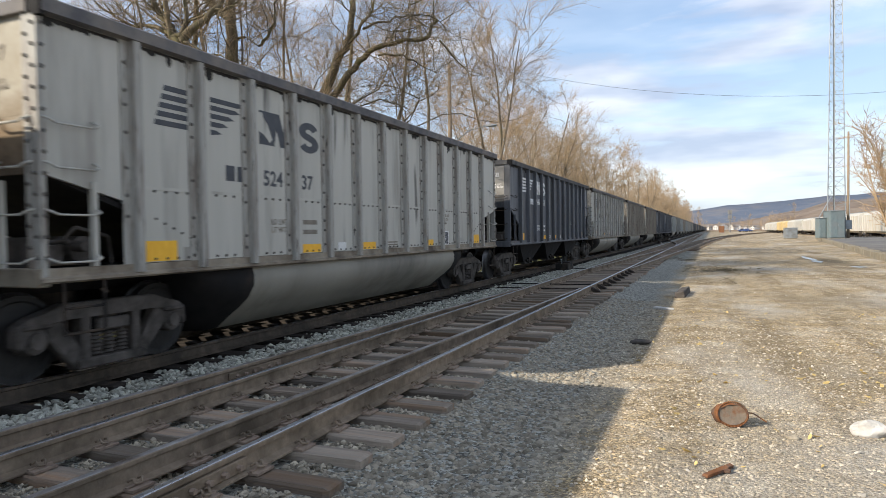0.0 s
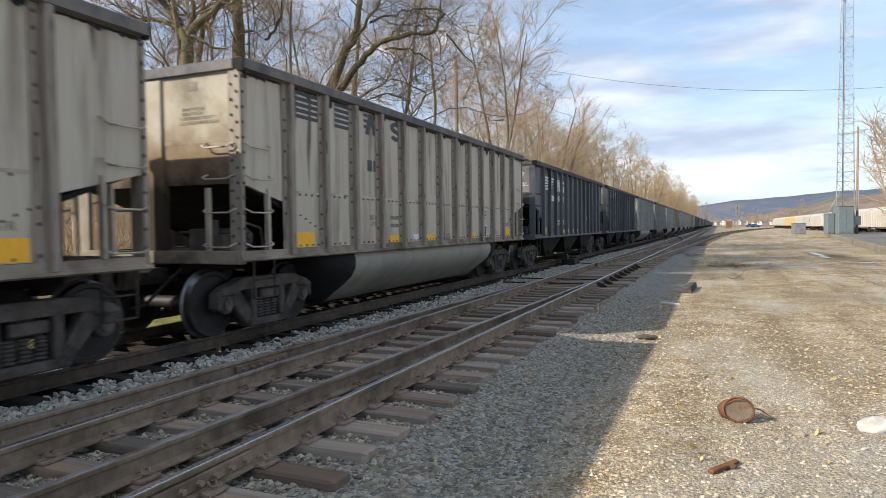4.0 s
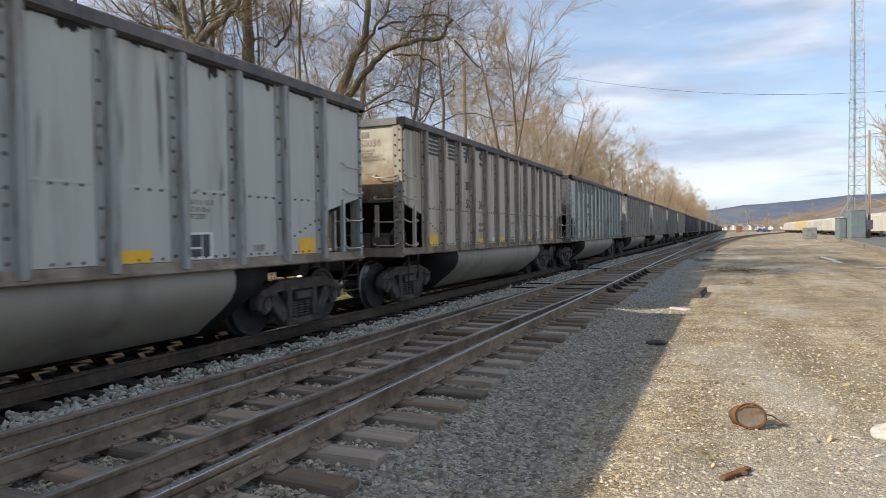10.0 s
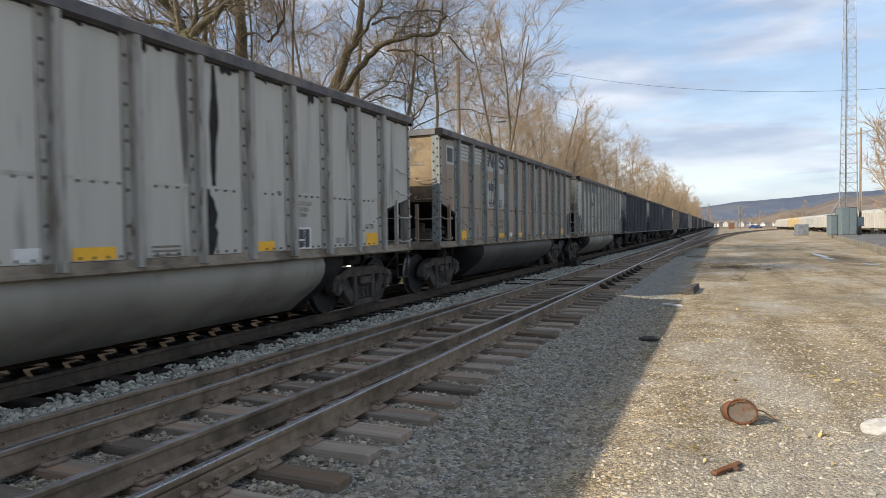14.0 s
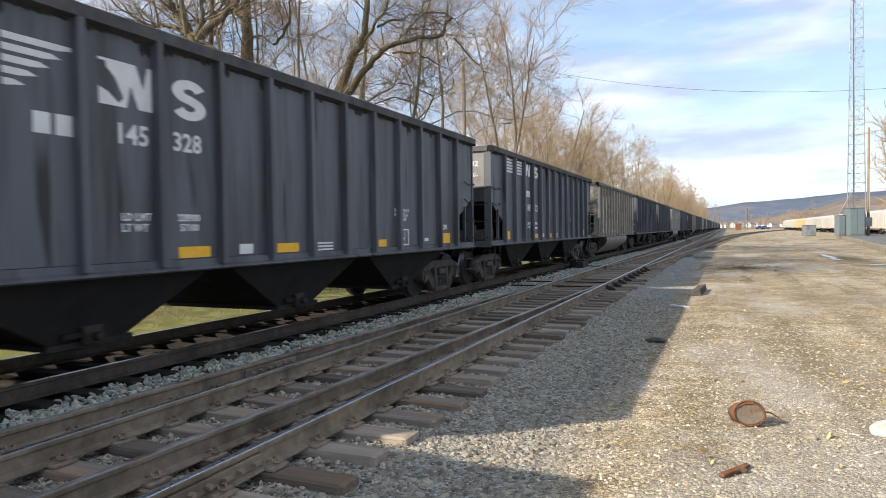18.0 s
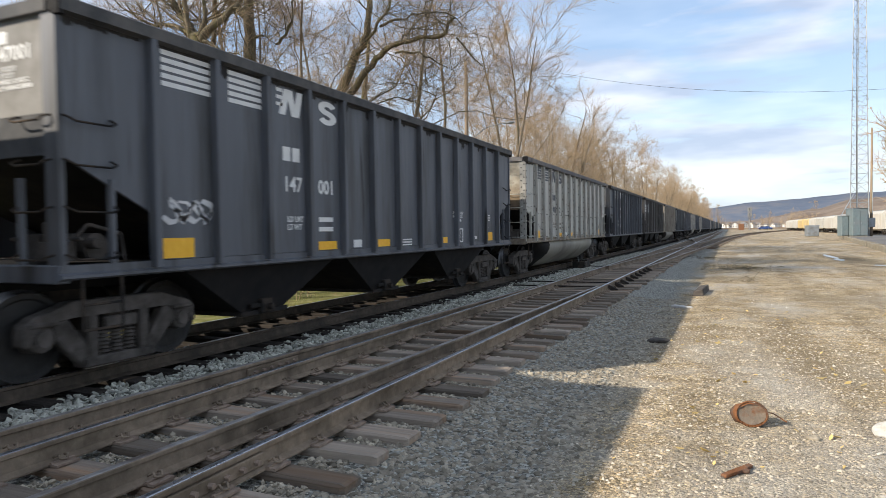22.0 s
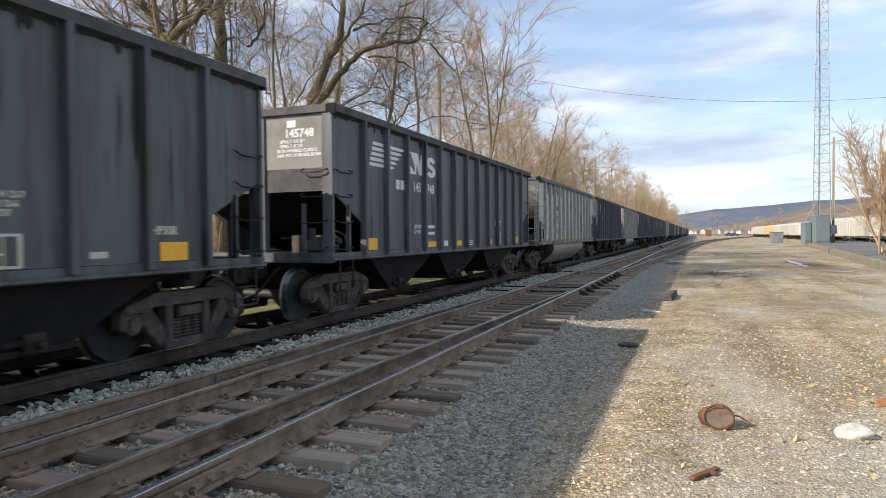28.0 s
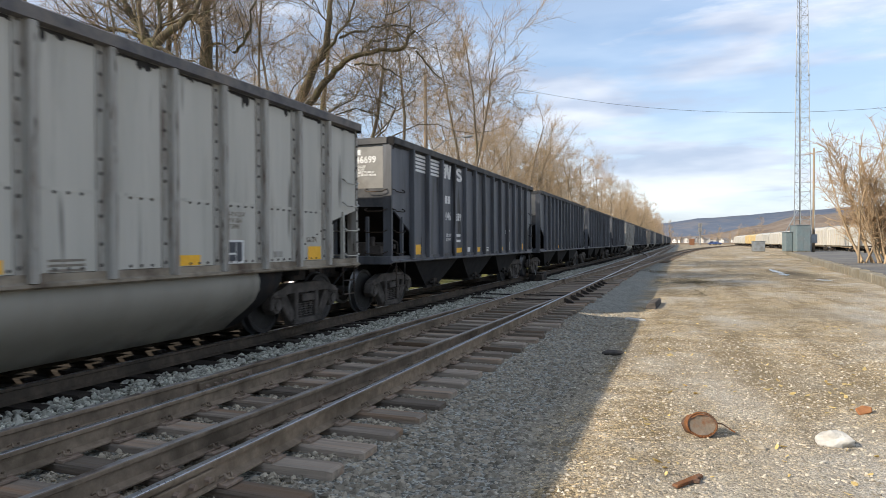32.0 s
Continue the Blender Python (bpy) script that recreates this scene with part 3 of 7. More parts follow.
# ---- building blocks ----
def box(bm, x0, x1, y0, y1, z0, z1, m=None):
    vs = [bm.verts.new((x, y, z)) for z in (z0, z1) for y in (y0, y1) for x in (x0, x1)]
    for f in ((0, 2, 3, 1), (4, 5, 7, 6), (0, 1, 5, 4), (2, 6, 7, 3), (1, 3, 7, 5), (0, 4, 6, 2)):
        bm.faces.new([vs[i] for i in f])
    if m:
        bmesh.ops.transform(bm, matrix=m, verts=vs)
    return vs


def prism(bm, outline, axis, a, b):
    """Extrudes a 2D outline from a to b along an axis: x (outline in y, z), y (x, z) or z (x, y)."""
    def at(p, q, s):
        return {"x": (s, p, q), "y": (p, s, q), "z": (p, q, s)}[axis]
    va = [bm.verts.new(at(p, q, a)) for p, q in outline]
    vb = [bm.verts.new(at(p, q, b)) for p, q in outline]
    n = len(outline)
    bm.faces.new(va)
    bm.faces.new(vb[::-1])
    for i in range(n):
        bm.faces.new((va[i], vb[i], vb[(i + 1) % n], va[(i + 1) % n]))
    return va + vb


def rod(bm, p, q, r0, r1=None, n=8):
    r1 = r0 if r1 is None else r1
    p, q = Vector(p), Vector(q)
    way = (q - p).normalized()
    side = way.orthogonal().normalized()
    up = way.cross(side)
    rings = []
    for c, r in ((p, r0), (q, r1)):
        rings.append([bm.verts.new(c + (side * math.cos(2 * math.pi * i / n) + up * math.sin(2 * math.pi * i / n)) * r) for i in range(n)])
    for i in range(n):
        bm.faces.new((rings[0][i], rings[0][(i + 1) % n], rings[1][(i + 1) % n], rings[1][i]))
    bm.faces.new(rings[0][::-1])
    bm.faces.new(rings[1])


def bent(bm, points, r, n=6):
    for p, q in zip(points, points[1:]):
        rod(bm, p, q, r, n=n)


def lathe(bm, profile, n=24, axis="x"):
    """Turns (along, radius) pairs round an axis."""
    rings = []
    for s, r in profile:
        ring = []
        for i in range(n):
            a = 2 * math.pi * i / n
            c, d = r * math.cos(a), r * math.sin(a)
            ring.append(bm.verts.new({"x": (s, c, d), "y": (c, s, d), "z": (c, d, s)}[axis]))
        rings.append(ring)
    for A, B_ in zip(rings, rings[1:]):
        for i in range(n):
            bm.faces.new((A[i], A[(i + 1) % n], B_[(i + 1) % n], B_[i]))
    bm.faces.new(rings[0][::-1])
    bm.faces.new(rings[-1])


def mesh_of(name, bm, smooth=False, bevel=0.0):
    if bevel:
        bmesh.ops.bevel(bm, geom=list(bm.edges), offset=bevel, segments=1, affect="EDGES", clamp_overlap=True)
    bmesh.ops.recalc_face_normals(bm, faces=bm.faces)
    me = bpy.data.meshes.new(name)
    bm.to_mesh(me)
    bm.free()
    if smooth:
        for p in me.polygons:
            p.use_smooth = True
    return me


def part(name, what, material, parent=None, label="", m=None, smooth=False, bevel=0.0):
    """Links a bmesh or a mesh as one object under its thing, with its own material."""
    me = what if isinstance(what, bpy.types.Mesh) else mesh_of(name, what, smooth, bevel)
    if not me.materials:
        me.materials.append(material)
    ob = new(name, me)
    if me.materials[0] is not material:
        ob.material_slots[0].link = "OBJECT"
        ob.material_slots[0].material = material
    if parent:
        ob.parent = parent
    if m is not None:
        ob.matrix_basis = m
    return tagged(ob, label) if label else ob


def lump(bm, centre, size, seed, n=2):
    """An uneven stone-like lump."""
    made = bmesh.ops.create_icosphere(bm, subdivisions=n, radius=1.0)["verts"]
    for v in made:
        k = 1 + 0.35 * noise.noise(v.co * 1.3 + Vector((seed * 7.1, seed * 3.3, 0)))
        v.co = Vector((v.co.x * size[0] * k, v.co.y * size[1] * k, v.co.z * size[2] * k)) + Vector(centre)


def lettering(name, words, size, thick=0.0):
    """Flat words in the built-in font, 2 mm deep, standing on the near side of a car (they read along +y, up z)."""
    cu = bpy.data.curves.new(name, "FONT")
    cu.body, cu.size, cu.offset, cu.extrude, cu.resolution_u = words, size, thick, 0.002, 2
    ob = bpy.data.objects.new(name, cu)
    me = bpy.data.meshes.new_from_object(ob)
    bpy.data.objects.remove(ob)
    bpy.data.curves.remove(cu)
    me.transform(Matrix(((0, 0, 1, 0), (1, 0, 0, 0), (0, 1, 0, 0), (0, 0, 0, 1))))
    return me


# ---- ground ----
RAIL_TOP = 0.27
TIE_TOP = 0.10
MAIN_X, NEAR_LEFT_X, NEAR_RIGHT_X = -7.30, -4.53, -3.03


def smooth(a, b, x):
    k = min(max((x - a) / (b - a), 0), 1)
    return k * k * (3 - 2 * k)


def ground_z(x, y):
    z = 0.012 * noise.noise((x * 0.9, y * 0.9, 0)) + 0.03 * noise.noise((x * 0.12, y * 0.12, 4))
    z += 0.005 * noise.noise((x * 5, y * 5, 2))
    bed = smooth(-9.6, -8.9, x) * (1 - smooth(-2.45, -1.7, x))
    z = z * (1 - bed) + bed * (0.03 + 0.008 * noise.noise((x * 4, y * 4, 1)))
    z -= 0.04 * smooth(-2.45, -1.7, x) * (1 - smooth(-1.2, -0.2, x))
    z -= 0.15 * (1 - smooth(-10.5, -9.2, x))
    z += 0.2 * min(max(-30 - x, 0), 65) * (1 - smooth(480, 700, y))
    if x < -14:
        z += (0.11 * min(-14 - x, 30)) * (1 - smooth(480, 700, y)) * (0.8 + 0.4 * noise.noise((x * 0.05, y * 0.03, 7)))
    return z


def lines(*runs):
    """Grid lines: (from, to, step) runs laid end to end."""
    out = []
    for a, b, s in runs:
        n = max(1, round((b - a) / s))
        out += [a + (b - a) * i / n for i in range(n)]
    return out + [runs[-1][1]]


def build_ground():
    xs = lines((-1500, -200, 260), (-200, -40, 20), (-40, -12, 2.5), (-12, -2.6, 0.3), (-2.6, 3.6, 0.1), (3.6, 9, 0.45), (9, 40, 5), (40, 200, 40), (200, 1500, 260))
    ys = lines((-620, -20, 40), (-20, 1, 1.5), (1, 14, 0.12), (14, 40, 0.6), (40, 120, 4), (120, 500, 20), (500, 3600, 200))
    verts = [(x, y, ground_z(x, y)) for y in ys for x in xs]
    w = len(xs)
    faces = [(j * w + i, j * w + i + 1, (j + 1) * w + i + 1, (j + 1) * w + i) for j in range(len(ys) - 1) for i in range(w - 1)]
    me = bpy.data.meshes.new("ground")
    me.from_pydata(verts, [], faces)
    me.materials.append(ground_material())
    for p in me.polygons:
        p.use_smooth = True
    tagged(new("ground", me), "tan gravel yard with grey ballast and grass verge", "ground", kind="structure")


build_ground()


# ---- tracks ----
def drift(y):
    """How far the diverging rails stand to the left of the near track's rails."""
    return 0.04 + 0.034 * max(17.5 - y, 0)


BRANCH = [(24, 0), (55, 1.25), (95, 2.9), (135, 5.4), (178, 9.5), (222, 15), (320, 30)]


def branch(y):
    for (a, p), (b, q) in zip(BRANCH, BRANCH[1:]):
        if y <= b:
            return p + (q - p) * max(y - a, 0) / (b - a)
    return BRANCH[-1][1]


SECTION = [(-0.07, -0.17), (0.07, -0.17), (0.07, -0.158), (0.012, -0.135), (0.009, -0.045), (0.034, -0.032), (0.036, -0.006),
           (0.030, 0.0), (-0.030, 0.0), (-0.036, -0.006), (-0.034, -0.032), (-0.009, -0.045), (-0.012, -0.135), (-0.07, -0.158)]


def sweep(outline, path):
    """A mesh of a cross-section (sideways, up) carried along (x, y, z) points."""
    verts, faces, n = [], [], len(outline)
    for x, y, z in path:
        verts += [(x + a, y, z + b) for a, b in outline]
    for k in range(len(path) - 1):
        for i in range(n):
            j = (i + 1) % n
            faces.append((k * n + i, k * n + j, (k + 1) * n + j, (k + 1) * n + i))
    faces += [tuple(range(n)), tuple(reversed(range((len(path) - 1) * n, len(path) * n)))]
    me = bpy.data.meshes.new("sweep")
    me.from_pydata(verts, [], faces)
    return me


def lay_rail(track, path, head, label="", side="rail"):
    r = part("rail", sweep(SECTION, path), M[side], track, label)
    top = sweep([(-0.031, 0.0005), (0.031, 0.0005), (0.024, 0.004), (-0.024, 0.004)], path)
    part("rail_head", top, M[head], r, "worn shiny running surface" if head == "rail_bright" else "")
    return r


def along(fx, y0, y1, step):
    return [(fx(y), y, RAIL_TOP) for y in lines((y0, y1, step))]


def track_of(name, label):
    e = new(name)
    return tagged(e, label, "railway track", kind="structure")


main_track = track_of("main_track", "straight main railway track under the coal train")
near_track = track_of("near_track", "shiny railway track with wooden ties on grey ballast")
turnout = track_of("turnout", "rusty turnout rails converging beside the near track")
branch_track = track_of("branch_track", "rusty branch track curving away across the yard")
for s in (-0.755, 0.755):
    lay_rail(main_track, along(lambda y: MAIN_X + s, -520, 1000, 20), "rail_bright", side="rail_dark")
lay_rail(near_track, along(lambda y: NEAR_LEFT_X, -60, 900, 20), "rail_bright")
lay_rail(near_track, along(lambda y: NEAR_RIGHT_X, -60, 900, 20), "rail_bright")
for base in (NEAR_LEFT_X, NEAR_RIGHT_X):
    lay_rail(turnout, along(lambda y: base - drift(y) - 0.04, -25, 17, 1.0), "rail_grey")
for base in (NEAR_LEFT_X, NEAR_RIGHT_X):
    lay_rail(branch_track, along(lambda y: base + branch(y) + 0.04, 26, 320, 4), "rail_grey")
crossover = track_of("crossover_track", "crossover rails between the two main tracks")
for s in (-0.75, 0.75):
    lay_rail(crossover, along(lambda y: -3.78 + s - 3.52 * smooth(62, 118, y), 62, 118, 2), "rail_grey")


def lay_ties(track, y0, y1, x0, x1, step, look_="tie", name="tie"):
    rng = random.Random(int(abs(y1 * 100)))
    shapes = []
    for k in range(5):
        bm = bmesh.new()
        vs = box(bm, -0.5, 0.5, -0.115, 0.115, -0.19, 0.0)
        me = mesh_of("tie", bm, bevel=0.012)
        for v in me.vertices:
            v.co += Vector((0, rng.uniform(-0.007, 0.007), rng.uniform(-0.006, 0.004)))
        shapes.append(me)
    y = y0
    while y < y1:
        a, b = x0(y) if callable(x0) else x0, x1(y) if callable(x1) else x1
        a, b = a + rng.uniform(-0.07, 0.07), b + rng.uniform(-0.06, 0.06)
        m = Matrix.LocRotScale(((a + b) / 2, y + rng.uniform(-0.03, 0.03), TIE_TOP + rng.uniform(-0.012, 0.006)), Euler((0, rng.uniform(-0.006, 0.006), rng.uniform(-0.012, 0.012))), (b - a, rng.uniform(0.92, 1.08), 1))
        part(name, rng.choice(shapes), M[look_], track, m=m)
        y += step


def far_ties(track, y0, y1, fx, half, step, look_="tie"):
    verts, faces = [], []
    y = y0
    while y < y1:
        c = fx(y)
        b = len(verts)
        for z in (-0.1, TIE_TOP):
            for dy in (-0.115, 0.115):
                for dx in (-half, half):
                    verts.append((c + dx, y + dy, z))
        faces += [tuple(b + i for i in f) for f in ((4, 5, 7, 6), (0, 1, 5, 4), (2, 6, 7, 3), (1, 3, 7, 5), (0, 4, 6, 2))]
        y += step
    me = bpy.data.meshes.new("far_ties")
    me.from_pydata(verts, [], faces)
    tagged(part("far_ties", me, M[look_], track), kind="stuff")


def rail_fixings(track, ys, xs_of):
    """Tie plates as single parts; the spring clips on them joined."""
    bm = bmesh.new()
    box(bm, -0.15, 0.15, -0.09, 0.09, 0.0, 0.018)
    box(bm, -0.1, -0.075, -0.09, 0.09, 0.018, 0.030)
    box(bm, 0.075, 0.1, -0.09, 0.09, 0.018, 0.030)
    plate = mesh_of("tie_plate", bm)
    clips = bmesh.new()
    for y in ys:
        for x in xs_of(y):
            part("tie_plate", plate, M["plate"], track, m=pose(x, y, TIE_TOP - 0.001))
            for s in (-1, 1):
                pts = [(x + s * 0.055, y - 0.05, TIE_TOP + 0.05), (x + s * 0.085, y - 0.03, TIE_TOP + 0.07), (x + s * 0.12, y - 0.045, TIE_TOP + 0.05),
                       (x + s * 0.125, y + 0.01, TIE_TOP + 0.035), (x + s * 0.08, y + 0.045, TIE_TOP + 0.06), (x + s * 0.055, y + 0.035, TIE_TOP + 0.05)]
                bent(clips, pts, 0.0095, 5)
    tagged(part("rail_clips", clips, M["rail"], track, smooth=True), kind="stuff")


STEP = 0.525
near_ties = [1.05 + STEP * k for k in range(-4, 160)]
lay_ties(near_track, near_ties[0], 62, lambda y: -4.85 - drift(y) * (y < 17), -2.37, STEP)
# main track's ties are darkened likewise: grime plus the train's shade put in
lay_ties(main_track, -1.0, 42, -8.62, -6.12, STEP, "grimy_shaded_tie")
far_ties(near_track, 62.3, 260, lambda y: -3.78, 1.3, 0.55)
far_ties(main_track, 42.4, 260, lambda y: MAIN_X, 1.3, 0.55, "grimy_shaded_tie")
far_ties(branch_track, 58, 300, lambda y: -3.78 + branch(y), 1.3, 0.55)
rail_fixings(near_track, [y for y in near_ties if 0.5 < y < 27], lambda y: (NEAR_LEFT_X, NEAR_RIGHT_X))
rail_fixings(turnout, [y for y in near_ties if 1 < y < 12.5], lambda y: (NEAR_LEFT_X - drift(y) - 0.04, NEAR_RIGHT_X - drift(y) - 0.04))

# joint bars with bolts on the near rails
for x, y, s in ((NEAR_RIGHT_X, 3.15, 1), (NEAR_LEFT_X - drift(6.2) - 0.04, 6.2, 1)):
    bm = bmesh.new()
    box(bm, 0.012, 0.045, -0.46, 0.46, -0.14, -0.05)
    box(bm, -0.045, -0.012, -0.46, 0.46, -0.14, -0.05)
    bar = part("joint_bar", bm, M["rail"], near_track, m=pose(x, y, RAIL_TOP), bevel=0.006)
    for k in range(6):
        bm = bmesh.new()
        rod(bm, (0.04, 0, 0), (0.085, 0, 0), 0.021, n=6)
        part("bolt", bm, M["plate"], bar, m=pose(0, -0.36 + 0.144 * k, -0.095))

# switch points: rods, braces and the low switch machine between the tracks
brace = bmesh.new()
prism(brace, [(0.05, -0.16), (0.30, -0.16), (0.30, -0.13), (0.09, -0.03), (0.05, -0.03)], "y", -0.05, 0.05)
brace_me = mesh_of("rail_brace", brace, bevel=0.006)
for k in range(9):
    part("rail_brace", brace_me, M["iron"], turnout, "dark cast rail brace", pose(NEAR_RIGHT_X, 17.6 + 1.05 * k, RAIL_TOP))
for y in (17.9, 19.4):
    bm = bmesh.new()
    rod(bm, (NEAR_LEFT_X - 1.2, y, 0.16), (NEAR_RIGHT_X + 0.2, y, 0.16), 0.02)
    part("throw_rod", bm, M["iron"], turnout)


def switch_machine():
    e = new("switch_machine")
    bm = bmesh.new()
    box(bm, -0.28, 0.28, -0.55, 0.55, 0.0, 0.34)
    part("case", bm, M["iron"], e, bevel=0.04)
    bm = bmesh.new()
    box(bm, -0.3, 0.3, -0.3, 0.58, 0.34, 0.39)
    part("cover", bm, M["iron"], e, bevel=0.012)
    bm = bmesh.new()
    bent(bm, [(0, -0.5, 0.3), (0, -0.62, 0.5), (0, -0.72, 0.52)], 0.025)
    part("hand_lever", bm, M["galv"], e)
    bm = bmesh.new()
    bent(bm, [(0.28, 0.3, 0.1), (0.6, 0.34, 0.08), (1.2, 0.34, 0.08)], 0.02)
    part("connecting_rod", bm, M["iron"], e)
    e.matrix_basis = pose(-5.95, 28.3, 0.03)
    tagged(e, "low dark iron switch machine on ties between the tracks", "switch machine")


switch_machine()


# ---- loose stones ----
def scatter(name, spots, sizes, material, label, flat=0.7, seed=1):
    """Angular stones as one object: every stone is a jittered twelve-cornered lump."""
    rng = np.random.default_rng(seed)
    g = (1 + 5 ** 0.5) / 2
    base = np.array([(-1, g, 0), (1, g, 0), (-1, -g, 0), (1, -g, 0), (0, -1, g), (0, 1, g), (0, -1, -g), (0, 1, -g), (g, 0, -1), (g, 0, 1), (-g, 0, -1), (-g, 0, 1)]) / 1.9
    tri = np.array([(0, 11, 5), (0, 5, 1), (0, 1, 7), (0, 7, 10), (0, 10, 11), (1, 5, 9), (5, 11, 4), (11, 10, 2), (10, 7, 6), (7, 1, 8),
                    (3, 9, 4), (3, 4, 2), (3, 2, 6), (3, 6, 8), (3, 8, 9), (4, 9, 5), (2, 4, 11), (6, 2, 10), (8, 6, 7), (9, 8, 1)])
    n = len(spots)
    p = np.repeat(base[None], n, 0) * (1 + rng.uniform(-0.38, 0.38, (n, 12, 1)))
    p *= rng.uniform(0.65, 1.35, (n, 1, 3)) * np.array([1, 1, flat])
    a = rng.uniform(0, 2 * np.pi, n)
    c, s = np.cos(a)[:, None], np.sin(a)[:, None]
    tilt = rng.uniform(-0.7, 0.7, (n, 1))
    x, y, z = p[..., 0], p[..., 1], p[..., 2]
    y, z = y * np.cos(tilt) - z * np.sin(tilt), y * np.sin(tilt) + z * np.cos(tilt)
    x, y = x * c - y * s, x * s + y * c
    p = np.stack([x, y, z], -1) * np.asarray(sizes)[:, None, None] + np.asarray(spots)[:, None]
    me = bpy.data.meshes.new(name)
    me.from_pydata(p.reshape(-1, 3).tolist(), [], (tri[None] + 12 * np.arange(n)[:, None, None]).reshape(-1, 3).tolist())
    me.materials.append(material)
    return tagged(new(name, me), label, "stones", kind="stuff")


def spots_in(n, x0, x1, y0, y1, seed, lift=0.0, power=1.6, keep=None):
    """Random places, denser towards the camera."""
    rng = random.Random(seed)
    out = []
    while len(out) < n:
        x, y = rng.uniform(x0, x1), y0 + (y1 - y0) * rng.random() ** power
        if keep and not keep(x, y, rng):
            continue
        out.append((x, y, ground_z(x, y) + lift))
    return out


def sizes_of(n, a, b, seed):
    rng = random.Random(seed)
    return [a + (b - a) * rng.random() ** 1.5 for _ in range(n)]


def off_ties(x, y, rng):
    k = (y - near_ties[0]) / STEP
    return abs(k - round(k)) > 0.24 and min(abs(x - NEAR_LEFT_X), abs(x - NEAR_RIGHT_X)) > 0.09


def shoulder(x, y, rng):
    k = (y - near_ties[0]) / STEP
    if x < -2.35 and abs(k - round(k)) < 0.25:
        return False
    return rng.random() < 1 - smooth(-1.5, -0.75, x + 0.25 * noise.noise((y * 0.8, 0, 3)))


def between(x, y, rng):
    return x < -4.78 - drift(y) and rng.random() < smooth(-6.46, -6.2, x + 0.12 * noise.noise((y * 1.4, 3, 0)))


n = 24000
scatter("ballast", spots_in(n, -2.85, -0.7, 1.6, 17, 3, -0.012, 1.7, shoulder), sizes_of(n, 0.015, 0.037, 4), M["ballast"], "sharp grey crushed stone ballast", 0.75, 5)
n = 16000
scatter("crib_ballast", spots_in(n, -5.3, -2.6, 1.0, 30, 6, 0.008, 1.8, off_ties), sizes_of(n, 0.013, 0.03, 7), M["crib"], "dusty brown stone between the ties", 0.75, 8)
n = 13000
scatter("pale_ballast", spots_in(n, -6.46, -4.75, 1.0, 48, 9, 0.03, 1.8, between), sizes_of(n, 0.02, 0.042, 10), M["ballast_pale"], "pale blue-grey crushed stone between tracks", 0.75, 11)
n = 32000
scatter("gravel", spots_in(n, -1.3, 4.4, 2.6, 13, 12, 0.0, 1.9), [0.0045 + 0.0145 * random.Random(k).random() ** 2.8 for k in range(n)], M["pebble"], "tan and pale yard gravel", 0.6, 14)
n = 1000
scatter("pale_gravel", spots_in(n, -1.0, 8.0, 2.8, 42, 15, 0.004, 1.9), sizes_of(n, 0.006, 0.024, 16), M["pale_pebble"], "scattered pale pebbles on the yard", 0.6, 17)


# ---- coal cars ----
CAR_HALF = 6.875
RIBS = [-5.80 + 0.96 * k for k in range(13)]
SHAPE = {}


